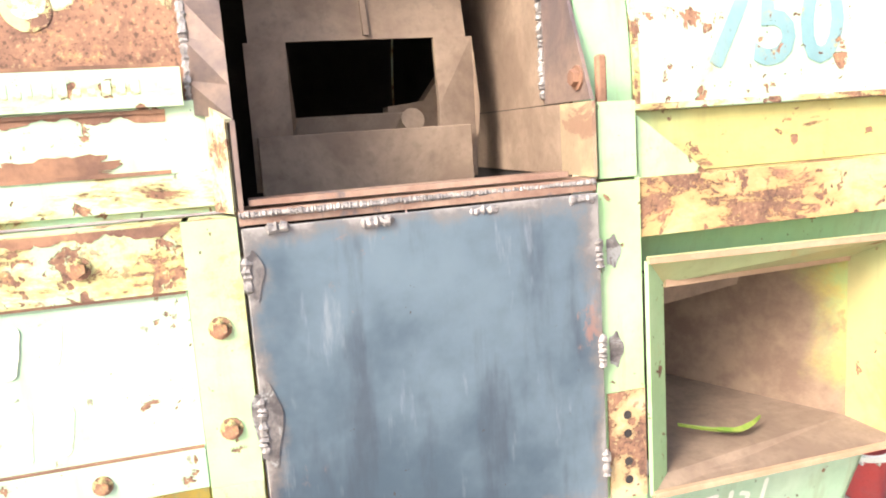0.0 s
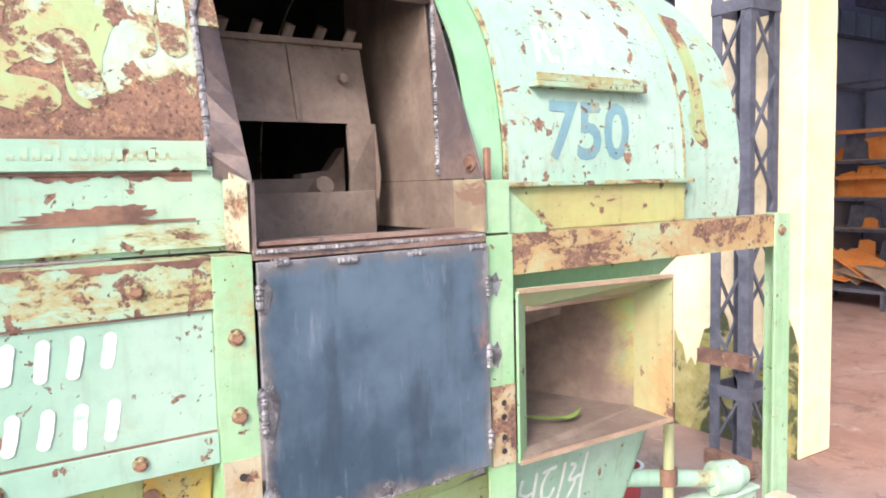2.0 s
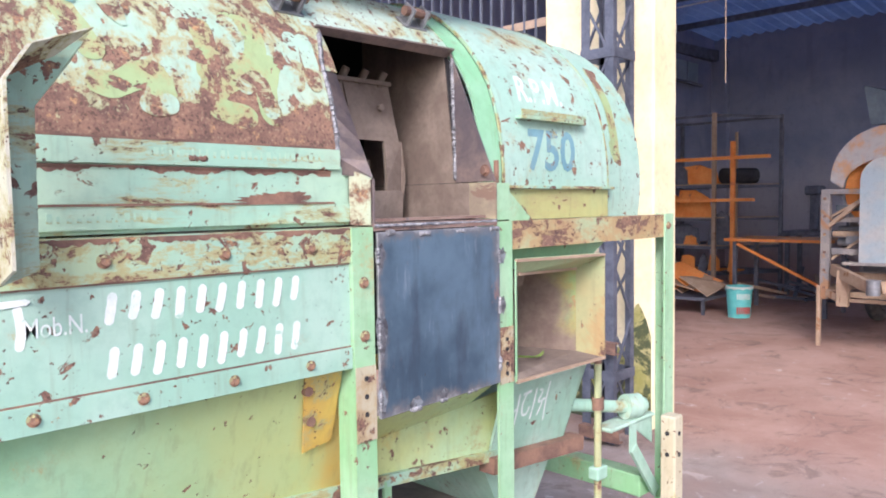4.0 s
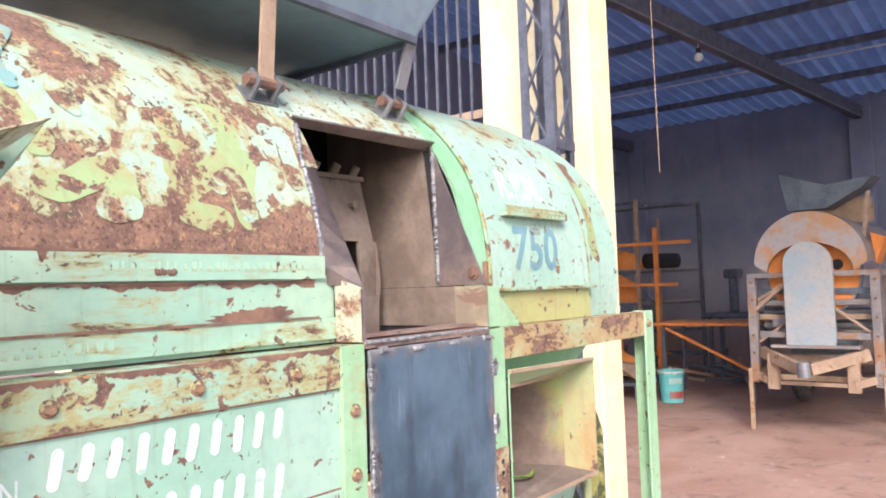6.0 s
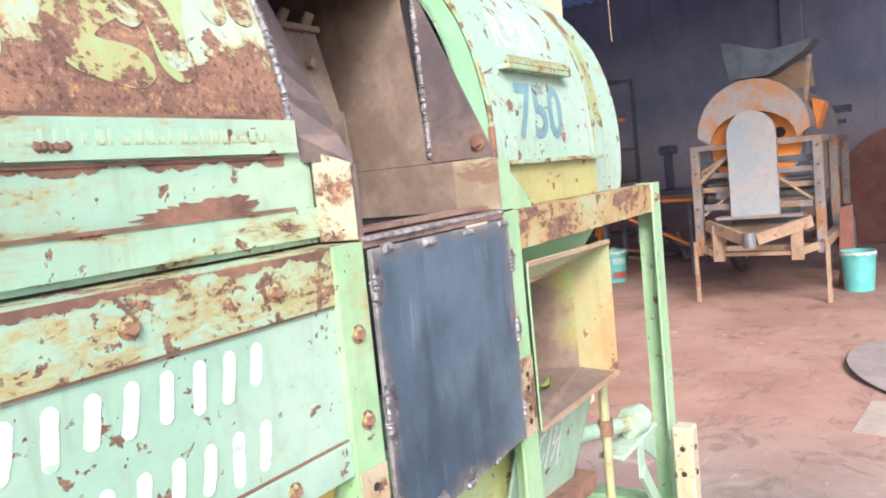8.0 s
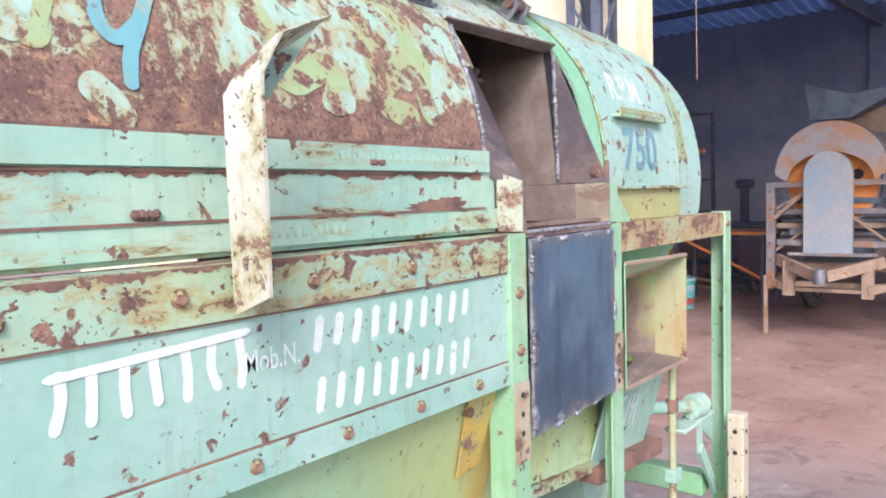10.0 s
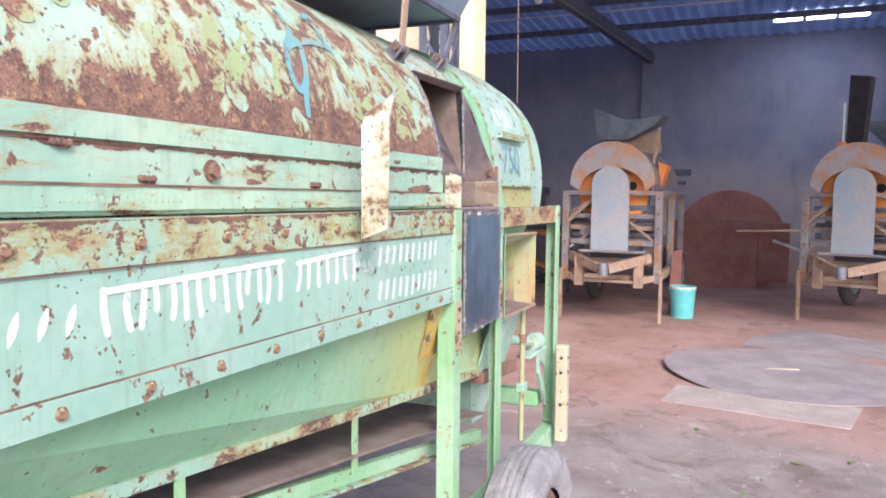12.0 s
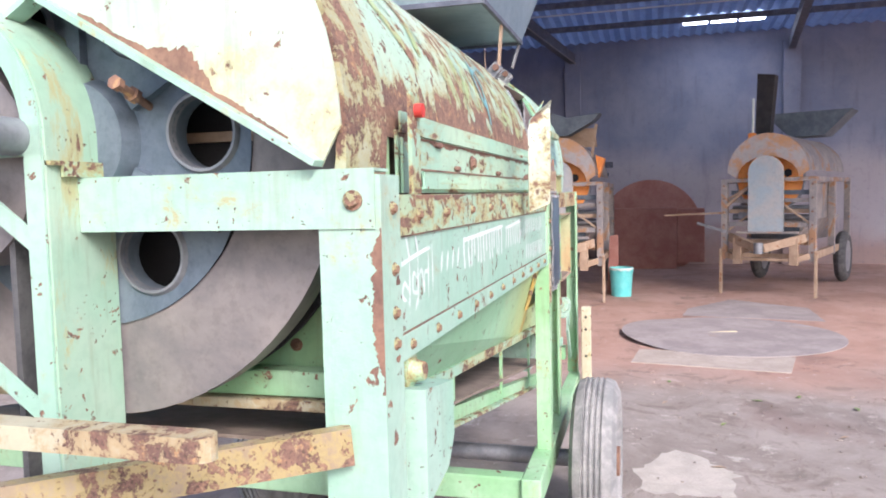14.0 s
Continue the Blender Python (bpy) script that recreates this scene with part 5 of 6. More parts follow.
# below the outlet
fn = part("outlet_funnel", prism(B(), [(0.40, 0.735, 0.882), (0.71, 0.735, 0.882), (0.675, 0.80, 0.685), (0.40, 0.80, 0.70)], (0, 0.006, 0)), m_mint, mc, "mint funnel wall with a white brush-written word")
part("funnel_side", prism(B(), [(0.71, 0.735, 0.882), (0.71, 1.3, 0.882), (0.675, 1.3, 0.685), (0.675, 0.80, 0.685)], (-0.004, 0, 0)), m_mint, fn)
def fun_place(u, v, h):
    z = 0.755 + v
    return Vector((0.425 + u, 0.735 + (0.882 - z) * 0.314 - h, z))


strokes("letter_stroke", ([(0.006, 0.074), (0.005, 0.050), (0.018, 0.042), (0.033, 0.046)], [(0.034, 0.080), (0.034, 0.040), (0.030, -0.002)], [(0.046, 0.076), (0.062, 0.079), (0.076, 0.080)],
            [(0.060, 0.078), (0.050, 0.055), (0.054, 0.030), (0.070, 0.028), (0.077, 0.044)], [(0.093, 0.084), (0.091, 0.045), (0.086, 0.010)],
            [(0.104, 0.078), (0.117, 0.072), (0.108, 0.050), (0.122, 0.044), (0.110, 0.014)], [(0.118, 0.050), (0.136, 0.052)], [(0.140, 0.092), (0.136, 0.045), (0.139, -0.004)]), 0.0062, fun_place, m_white, fn, "white brush stroke", 0.0015)
part("funnel_rail", bar(B(), (0.386, 0.79, 0.69), (0.72, 0.79, 0.664), 0.05, 0.035), m_rust, mc, "rusty bar under the funnel")
part("lower_chute", prism(B(), [(0.40, 0.82, 0.68), (0.66, 0.82, 0.66), (0.62, 0.86, 0.50), (0.52, 0.86, 0.50)], (0, 0.3, 0)), m_mint, mc)
m_lever = paint("lever_paint", (0.40, 0.44, 0.24), (0.38, 0.36, 0.20), 0.57, 0.62, scale=9)
part("lever", rod(B(), (0.775, 0.76, 0.385), (0.777, 0.76, 0.85), 0.011, 12), m_lever, mc, "green lever rod with rusty tip", True)
part("lever_tip", rod(B(), (0.777, 0.76, 0.85), (0.779, 0.76, 0.885), 0.012, 12), m_rust, mc, "", True)
part("lever_collar", rod(B(), (0.7765, 0.76, 0.735), (0.777, 0.76, 0.765), 0.018, 14), m_rust, mc, "rusty collar", True)
part("lever_block", box(B(), 0.755, 0.80, 0.742, 0.778, 0.56, 0.592, 0.003), m_mint, mc)
bm = rod(B(), (0.66, 0.80, 0.765), (0.91, 0.758, 0.714), 0.016, 14)
part("crank_rod", bm, m_mint, mc, "", True)
bm = rod(B(), (0.90, 0.759, 0.716), (0.955, 0.75, 0.71), 0.033, 24)
rod(bm, (0.955, 0.75, 0.71), (0.985, 0.745, 0.707), 0.028, 20, 0.018)
part("bearing", bm, m_mint, mc, "mint bearing with a pale end cap", True)
bm = box(B(), 0.80, 1.02, 0.73, 0.80, 0.672, 0.682, 0.003)
prism(bm, [(0.90, 0.735, 0.672), (1.01, 0.735, 0.672), (1.01, 0.735, 0.60)], (0, 0.005, 0))
bar(bm, (0.91, 0.735, 0.672), (0.91, 0.735, 0.60), 0.03, 0.006, (0, 1, 0))
bar(bm, (0.91, 0.735, 0.61), (1.03, 0.735, 0.46), 0.03, 0.012, (0, 1, 0))
part("bearing_stand", bm, m_mint, mc, "mint welded bracket")
m_jack = paint("jack_post_paint", (0.50, 0.44, 0.30), (0.56, 0.52, 0.38), 0.64, 0.64)
st = part("jack_post", box(B(), 0.945, 0.99, 0.63, 0.672, 0.34, 0.70, 0.004), m_jack, mc, "tan painted square post with bolt holes")
for z in (0.655, 0.60, 0.48):
    part("bolt_hole", rod(B(), (0.9435, 0.651, z), (0.946, 0.651, z), 0.006, 12), m_dark, st)
    part("bolt_hole", rod(B(), (0.967, 0.6285, z), (0.967, 0.631, z), 0.006, 12), m_dark, st)

# wheels
def wheel(y0, y1, xc=0.17, rad=0.283):
    w = node("wheel", mc, "worn wheel with a rusty rim")
    yc, hw = (y0 + y1) / 2, (y1 - y0) / 2
    bm = B()
    prof = [(-hw * 0.75, rad * 0.62), (-hw * 0.98, rad * 0.72), (-hw, rad * 0.86), (-hw * 0.8, rad * 0.965), (-hw * 0.55, rad * 0.99)]
    for g in (-0.32, -0.08, 0.16, 0.40):
        prof += [(hw * (g - 0.14), rad), (hw * (g - 0.06), rad), (hw * (g - 0.04), rad * 0.972), (hw * (g + 0.04), rad * 0.972), (hw * (g + 0.06), rad)]
    prof += [(hw * 0.55, rad * 0.99), (hw * 0.8, rad * 0.965), (hw, rad * 0.86), (hw * 0.98, rad * 0.72), (hw * 0.75, rad * 0.62)]
    n = 48
    rows = [[bm.verts.new((xc + r * math.cos(i * math.tau / n), yc + y, 0.283 + r * math.sin(i * math.tau / n))) for y, r in prof] for i in range(n)]
    for i in range(n):
        a, b = rows[i], rows[(i + 1) % n]
        for k in range(len(prof) - 1):
            bm.faces.new((a[k], b[k], b[k + 1], a[k + 1]))
    bmesh.ops.recalc_face_normals(bm, faces=bm.faces[:])
    part("tyre", bm, m_tyre, w, "worn grey ribbed tyre", True)
    bm = rod(B(), (xc, y0 + 0.03, 0.283), (xc, y1 - 0.03, 0.283), rad * 0.6, 32)
    rod(bm, (xc, y0 + 0.0, 0.283), (xc, y0 + 0.03, 0.283), 0.05, 18)
    part("rim", bm, m_rust, w, "rusty steel rim", True)
wheel(0.49, 0.64)
wheel(1.70, 1.85)
part("axle", rod(B(), (0.17, 0.63, 0.283), (0.17, 1.71, 0.283), 0.03, 16), m_steel, mc, "", True)

# bent strip on the rail
m_strip = paint("pale_strip_paint", (0.58, 0.60, 0.50), (0.54, 0.53, 0.42), 0.55, 0.62, scale=9)
bm = B()
pa = [(-0.56, 0.620, 1.185), (-0.562, 0.617, 1.30), (-0.562, 0.617, 1.385), (-0.535, 0.620, 1.425), (-0.468, 0.625, 1.452)]
pb = [(-0.56, 0.672, 1.165), (-0.562, 0.672, 1.30), (-0.562, 0.672, 1.37), (-0.548, 0.668, 1.395), (-0.502, 0.655, 1.42)]
va = [[bm.verts.new(Vector(p) + Vector((dx, 0, 0))) for dx in (0, 0.004)] for p in pa]
vb = [[bm.verts.new(Vector(p) + Vector((dx, 0, 0))) for dx in (0, 0.004)] for p in pb]
for k in range(4):
    bm.faces.new((va[k][0], va[k + 1][0], vb[k + 1][0], vb[k][0]))
    bm.faces.new((va[k + 1][1], va[k][1], vb[k][1], vb[k + 1][1]))
    bm.faces.new((va[k][1], va[k + 1][1], va[k + 1][0], va[k][0]))
    bm.faces.new((vb[k][0], vb[k + 1][0], vb[k + 1][1], vb[k][1]))
bm.faces.new((va[0][0], vb[0][0], vb[0][1], va[0][1]))
bm.faces.new((va[4][1], vb[4][1], vb[4][0], va[4][0]))
strip = part("bent_strip", bm, m_strip, mc, "bent angle-iron strip, pale with rust", True)
bm = prism(B(), [(-0.556, 0.672, 1.165), (-0.517, 0.672, 1.18), (-0.515, 0.672, 1.365), (-0.480, 0.662, 1.415), (-0.462, 0.645, 1.450), (-0.50, 0.655, 1.42), (-0.548, 0.668, 1.392)], (0, 0.004, 0))
part("strip_back", bm, m_band, strip, "green back leg of the strip")

# feed hopper on straps
hop = node("feed_hopper", mc, "blue-grey sheet-steel feed hopper")
lo = [(-0.34, 0.83, 1.752), (0.29, 0.83, 1.752), (0.29, 1.52, 1.752), (-0.34, 1.52, 1.752)]
hi = [(-0.50, 0.70, 2.15), (0.52, 0.70, 2.15), (0.52, 1.75, 2.15), (-0.50, 1.75, 2.15)]
m_hopper = plain("blue_grey_sheet", (0.22, 0.30, 0.36), (0.32, 0.40, 0.45), 0.4, 0.4, 3)
for k in range(4):
    j = (k + 1) % 4
    part("hopper_side", prism(B(), [lo[k], lo[j], hi[j], hi[k]], ((0, 0.004, 0), (-0.004, 0, 0), (0, -0.004, 0), (0.004, 0, 0))[k]), m_hopper, hop)
part("hopper_floor", box(B(), -0.338, 0.288, 0.832, 1.518, 1.754, 1.758), m_hopper, hop)
bm = B()
for k in range(4):
    bar(bm, lo[k], lo[(k + 1) % 4], 0.012, 0.014)
part("hopper_edge", bm, m_frame, hop)
for p, q, c in (((-0.046, 0.846, 1.615), (-0.046, 0.822, 1.90), m_tan), ((0.283, 0.862, 1.665), (0.287, 0.826, 1.78), m_steel)):
    hg = part("hopper_strap", bar(B(), p, q, 0.026, 0.006, (0, 1, 0)), c, mc, "flat strap carrying the hopper")
    s = Vector(p)
    foot = on_hood(s.x, math.degrees(math.atan2(s.z - ZC, YC - s.y)), R)
    n = (foot - Vector((foot.x, YC, ZC))).normalized()
    bm = B()
    for dx in (-0.02, 0.02):
        bar(bm, foot + Vector((dx, 0, 0)) - n * 0.004, foot + Vector((dx, 0, 0)) + n * 0.038, 0.005, 0.034, (0, n.z, -n.y))
    bar(bm, foot + Vector((-0.03, 0, 0)), foot + Vector((0.03, 0, 0)), 0.04, 0.006, n)
    part("strap_bracket", bm, m_steel, hg)
    part("bracket_bolt", rod(B(), foot + n * 0.026 + Vector((-0.034, 0, 0)), foot + n * 0.026 + Vector((0.034, 0, 0)), 0.010, 8), m_rust, hg)
part("hopper_leg", bar(B(), (-0.05, 1.5, 1.62), (-0.05, 1.5, 1.76), 0.026, 0.006, (0, 1, 0)), m_steel, mc)
part("hopper_leg", bar(B(), (0.287, 1.5, 1.62), (0.287, 1.5, 1.76), 0.026, 0.006, (0, 1, 0)), m_steel, mc)
# ---- shed fittings ----
m_rafter = m_frame
for y in (1.69, -1.70, 4.92):
    rf = thing("rafter", "dark steel roof rafter carrying the sheets", "beam", (XB, y, ZR), "roof rafters", "structure")
    part("beam", bar(B(), (XF - 0.1, y + 0.80, ZR - 0.17), (XB, y, ZR - 0.17), 0.10, 0.16), m_rafter, rf)
for i in range(7):
    x = XF + 0.3 + i * 1.25
    z = ZR + 0.45 - 0.45 * (x - XF + 0.6) / (XB - XF + 0.8) + 0.02
    pu = thing("purlin", "thin dark steel purlin under the roof", "beam", (x, 0, z), "roof purlins", "structure")
    part("beam", bar(B(), (x, YR, z), (x, YL, z), 0.05, 0.08), m_rafter, pu)
for y in (1.70, -1.70, 4.88):
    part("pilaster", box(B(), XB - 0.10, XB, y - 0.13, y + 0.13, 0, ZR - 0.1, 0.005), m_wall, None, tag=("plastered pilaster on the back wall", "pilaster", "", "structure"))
# bright gap between wall and roof
m_sky = bpy.data.materials.new("daylight_gap")
m_sky.use_nodes = True
em = m_sky.node_tree.nodes.new("ShaderNodeEmission")
em.inputs[0].default_value, em.inputs[1].default_value = (0.9, 0.95, 1.0, 1), 6.0
m_sky.node_tree.links.new(em.outputs[0], m_sky.node_tree.nodes["Material Output"].inputs[0])
sk = thing("roof_light", "three bright panes of a roof light", "skylight", (XB - 0.2, -0.8, ZR + 0.2), "", "structure")
for i in range(3):
    part("pane", box(B(), XB - 1.18, XB - 0.80, -0.40 - i * 0.40, -0.05 - i * 0.40, ZR + 0.09, ZR + 0.095), m_sky, sk)
# lattice column in front of the pier
lc = thing("lattice_column", "dark blue-grey steel lattice column", "column", (2.62, 1.9, 0))
LX, LY0, LY1, LD = 2.52, 1.80, 1.99, 0.20
for x, y in ((LX, LY0), (LX, LY1), (LX + LD, LY0), (LX + LD, LY1)):
    part("leg", angle_z(B(), 0, 4.0, x, y, 0.035 if x == LX else -0.035, 0.05 if y == LY0 else -0.05, 0.006), m_frame, lc)
for k in range(14):
    z = 0.10 + k * 0.27
    s = 1 if k % 2 else -1
    for x in (LX + 0.004, LX + LD - 0.004):
        ya, yb = (LY0 + 0.02, LY1 - 0.02) if s > 0 else (LY1 - 0.02, LY0 + 0.02)
        part("lacing", bar(B(), (x, ya, z), (x, yb, z + 0.27), 0.012, 0.012, (1, 0, 0)), m_frame, lc)
    for y in (LY0 + 0.004, LY1 - 0.004):
        xa, xb = (LX + 0.02, LX + LD - 0.02) if s > 0 else (LX + LD - 0.02, LX + 0.02)
        part("lacing", bar(B(), (xa, y, z), (xb, y, z + 0.27), 0.012, 0.012, (0, 1, 0)), m_frame, lc)
for z in (0.35, 2.0):
    bm = B()
    for a, b in (((LX, LY0), (LX, LY1)), ((LX + LD, LY0), (LX + LD, LY1)), ((LX, LY0), (LX + LD, LY0)), ((LX, LY1), (LX + LD, LY1))):
        bar(bm, (*a, z), (*b, z), 0.012, 0.05)
    part("tie_frame", bm, m_frame, lc)
for z, y0, y1 in ((0.48, 1.76, 2.02), (0.03, 1.74, 1.98)):
    bm = box(B(), LX - 0.05, LX - 0.045, y0, y1, z, z + 0.05)
    box(bm, LX - 0.05, LX - 0.005, y0, y1, z + 0.05, z + 0.055)
    box(bm, LX - 0.05, LX - 0.005, y0, y1, z - 0.005, z)
    part("channel_bracket", bm, m_rust, lc, "rusty channel bracket")
# moss on the pier foot
bm = B()
rnd = random.Random(5)
n = 26
top = [bm.verts.new((XF - 0.0035, 1.78 + i * 0.69 / n, 0.45 + 0.10 * rnd.random() + 0.15 * math.sin(i * 0.5))) for i in range(n + 1)]
low = [bm.verts.new((XF - 0.0035, 1.78 + i * 0.69 / n, 0.0)) for i in range(n + 1)]
for i in range(n):
    bm.faces.new((low[i + 1], low[i], top[i], top[i + 1]))
m_moss2 = plain("moss_stain", (0.28, 0.27, 0.08), (0.45, 0.40, 0.19), 0.95, 0, 5, third=(0.07, 0.085, 0.04), at=0.47)
part("moss_stain", bm, m_moss2, bpy.data.objects["pier"])


# ---- unpainted threshers ----
def grey_thresher():
    t = thing("unpainted_thresher", "unpainted grey steel thresher with rust stains and orange flywheel", "thresher", (0, 0, 0), "unpainted threshers in the shed")
    HR, HZ = 0.43, 1.40
    part("hood", arc_sheet(B(), 0, 2.2, 0, HZ, HR, 0, 180, n=28), m_bare, t, "", True)
    front = [(-0.004, -HR * math.cos(radians(a)), HZ + HR * math.sin(radians(a))) for a in range(0, 181, 9)]
    inner = [(-0.004, -0.33 * math.cos(radians(a)), 1.33 + 0.24 * math.sin(radians(a))) for a in range(180, -1, -9)]
    part("hood_front", prism(B(), front + inner, (0.004, 0, 0)), m_tan_grey, t, "rust-stained crescent front plate")
    for y in (-0.47, 0.47):
        for x in (0.0, 1.1, 2.2):
            part("post", box(B(), x, x + 0.065, y - 0.036, y + 0.036, 0.40, 1.33, 0.005), m_bare, t)
        part("rail", box(B(), 0.056, 2.2, y - 0.025, y + 0.025, 1.275, 1.33, 0.003), m_bare, t)
        part("leg", box(B(), -0.02, 0.02, y * 1.08 - 0.015, y * 1.08 + 0.015, 0.0, 0.52, 0.002), m_tan, t, "thin tan jack leg")
        part("chassis_beam", box(B(), 0.056, 2.2, y - 0.03, y + 0.03, 0.42, 0.50, 0.003), m_tan, t)
        part("side_panel", box(B(), 0.5, 1.7, y * 0.9 - 0.004, y * 0.9 + 0.004, 0.85, 1.27), m_bare, t)
    for z, x, m in ((1.285, 0.0, m_bare), (1.05, 0.06, m_bare), (0.93, 0.10, m_tan), (0.43, 0.0, m_tan)):
        part("cross_rail", box(B(), x, x + 0.045, -0.44, 0.44, z, z + 0.045, 0.003), m, t)
    part("side_brace", bar(B(), (0.02, 0.44, 1.02), (0.02, 0.16, 1.27), 0.03, 0.04, (1, 0, 0)), m_tan, t)
    fwheel = part("flywheel", rod(B(), (0.12, 0, 1.31), (0.18, 0, 1.31), 0.355, 48), m_orange, t, "orange-primed flywheel", True)
    part("flywheel_edge", arc_sheet(B(), 0.115, 0.185, 0, 1.31, 0.37, 0, 360, 0.018, n=48), m_steel, fwheel, "", True)
    part("flywheel_hole", rod(B(), (0.117, -0.19, 1.38), (0.121, -0.19, 1.38), 0.045, 20), m_dark, fwheel)
    for z, r in ((0.88, 0.035), (0.99, 0.028)):
        part("shaft", rod(B(), (0.2, -0.42, z), (0.2, 0.42, z), r, 16), m_steel, t, "", True)
    for z, x, m in ((0.80, 0.02, m_bare), (0.60, 0.08, m_tan), (1.16, 0.12, m_dull)):
        part("cross_rail", bar(B(), (x, -0.42, z), (x + 0.02, 0.42, z + 0.01), 0.05, 0.05), m, t)
    for s, z0, z1 in ((1, 0.74, 0.94), (-1, 0.82, 1.02), (1, 1.10, 1.26)):
        part("tie_bar", bar(B(), (0.05, s * 0.43, z0), (0.06, s * 0.17, z1), 0.02, 0.035, (1, 0, 0)), m_tan, t)
    part("motor", rod(B(), (0.30, -0.30, 0.70), (0.30, 0.22, 0.70), 0.12, 20), m_dull, t, "dark drive drum", True)
    for k in range(6):
        part("side_bolt", rod(B(), (-0.012, 0.47, 0.50 + k * 0.15), (0.0, 0.47, 0.50 + k * 0.15), 0.012, 8), m_rust, t)
        part("side_bolt", rod(B(), (-0.012, -0.47, 0.50 + k * 0.15), (0.0, -0.47, 0.50 + k * 0.15), 0.012, 8), m_rust, t)
    part("drive_box", box(B(), 0.1, 0.2, 0.18, 0.34, 0.86, 0.96, 0.01), m_steel, t)
    pts = [(-0.075, -0.185, 0.73)] + [(-0.075, -0.185 * math.cos(radians(a)), 1.39 + 0.185 * math.sin(radians(a))) for a in range(0, 181, 12)] + [(-0.075, 0.185, 0.73)]
    gd = part("belt_guard", prism(B(), pts, (0.05, 0, 0)), m_guard, t, "round-topped blue-grey belt guard")
    part("guard_foot", box(B(), -0.12, -0.01, -0.36, 0.30, 0.705, 0.73, 0.003), m_bare, gd)
    for s in (-1, 1):
        part("drawbar", bar(B(), (0.0, s * 0.40, 0.66), (-0.32, s * 0.04, 0.56), 0.045, 0.09), m_tan, t, "tan drawbar")
        part("drawbar_post", box(B(), -0.10, -0.04, s * 0.30 - 0.045, s * 0.30 + 0.045, 0.36, 0.66, 0.004), m_tan, t)
        part("frame_arm", bar(B(), (0.0, s * 0.44, 0.46), (-0.09, s * 0.30, 0.42), 0.04, 0.06), m_tan, t)
    part("hitch", rod(B(), (-0.36, 0, 0.50), (-0.36, 0, 0.62), 0.05, 18), m_steel, t, "", True)
    part("front_tie", box(B(), -0.085, -0.055, -0.25, 0.25, 0.40, 0.43), m_tan, t)
    for y in (-0.50, 0.50):
        w = part("wheel", rod(B(), (1.75, y - 0.06, 0.33), (1.75, y + 0.06, 0.33), 0.20, 24), m_steel, t, "dark wheel")
        bm = B()
        n, mN = 36, 10
        rows = [[bm.verts.new((1.75 + (0.25 + 0.075 * math.cos(p)) * math.cos(a), y + 0.07 * math.sin(p), 0.326 + (0.25 + 0.075 * math.cos(p)) * math.sin(a))) for p in [k * math.tau / mN for k in range(mN)]] for a in [i * math.tau / n for i in range(n)]]
        for i in range(n):
            for k in range(mN):
                bm.faces.new((rows[i][k], rows[(i + 1) % n][k], rows[(i + 1) % n][(k + 1) % mN], rows[i][(k + 1) % mN]))
        bmesh.ops.recalc_face_normals(bm, faces=bm.faces[:])
        part("tyre", bm, m_tyre_dark, w, "dark rubber tyre", True)
    part("lower_trough", prism(B(), [(0.2, -0.40, 0.85), (2.1, -0.40, 0.85), (2.1, -0.25, 0.55), (0.2, -0.25, 0.60)], (0, 0.5, 0)), m_bare, t)
    return t


m_tan_grey = plain("heat_stained_sheet", (0.40, 0.38, 0.38), (0.50, 0.28, 0.14), 0.6, 0.2, 2.2, lo=0.44, hi=0.58)
m_guard = plain("blue_grey_guard", (0.36, 0.44, 0.49), (0.47, 0.46, 0.44), 0.5, 0.2, 3, third=(0.48, 0.34, 0.22), at=0.60)
t1 = grey_thresher()
t1.location = Vector((5.98, 1.425, 0)) * K
t2 = copy_thing(t1, pose(6.72 * K, -0.84 * K, 0, 0, 0, -21))
tagged(t2, "unpainted grey steel thresher standing turned, with a tall chute")


def sub(name, bm, mat, thing_, label=""):
    """A part drawn in the thing's own plan coordinates."""
    ob = part(name, bm, mat, None, label)
    ob.parent = thing_
    return ob


# hopper tray on the first, tall discharge chute and hopper on the second
hp = sub("hopper_tray", prism(B(), [(0.25, -0.46, 2.10), (0.25, -0.10, 2.06), (0.25, 0.26, 2.19), (0.25, 0.20, 1.86), (0.25, -0.10, 1.86), (0.25, -0.38, 2.01)], (0.5, 0, 0.03)), m_dull, t1, "grey sheet hopper")
sub("hopper_frame", bar(B(), (0.3, -0.42, 1.98), (0.3, -0.36, 1.55), 0.03, 0.03, (1, 0, 0)), m_tan, t1)
sub("hopper_back", prism(B(), [(0.7, -0.40, 1.75), (0.7, 0.2, 1.75), (0.7, 0.15, 1.97), (0.7, -0.38, 1.97)], (0.01, 0, 0)), m_tan, t1, "tan back sheet")
sub("side_ear", prism(B(), [(0.4, -0.43, 1.38), (0.4, -0.50, 1.60), (0.4, -0.40, 1.64)], (0.3, 0, 0)), m_orange, t1)
sub("chute", prism(B(), [(0.35, 0.22, 1.78), (0.35, 0.06, 1.81), (0.25, -0.02, 2.50), (0.25, 0.17, 2.53)], (0.16, 0, 0)), m_dark, t2, "tall dark discharge chute")
sub("chute_rod", rod(B(), (0.33, 0.24, 1.77), (0.24, 0.21, 2.25), 0.012, 8), m_white, t2, "white rod")
sub("chute_foot", box(B(), 0.28, 0.34, 0.20, 0.28, 1.74, 1.86, 0.01), m_orange, t2, "orange foot")
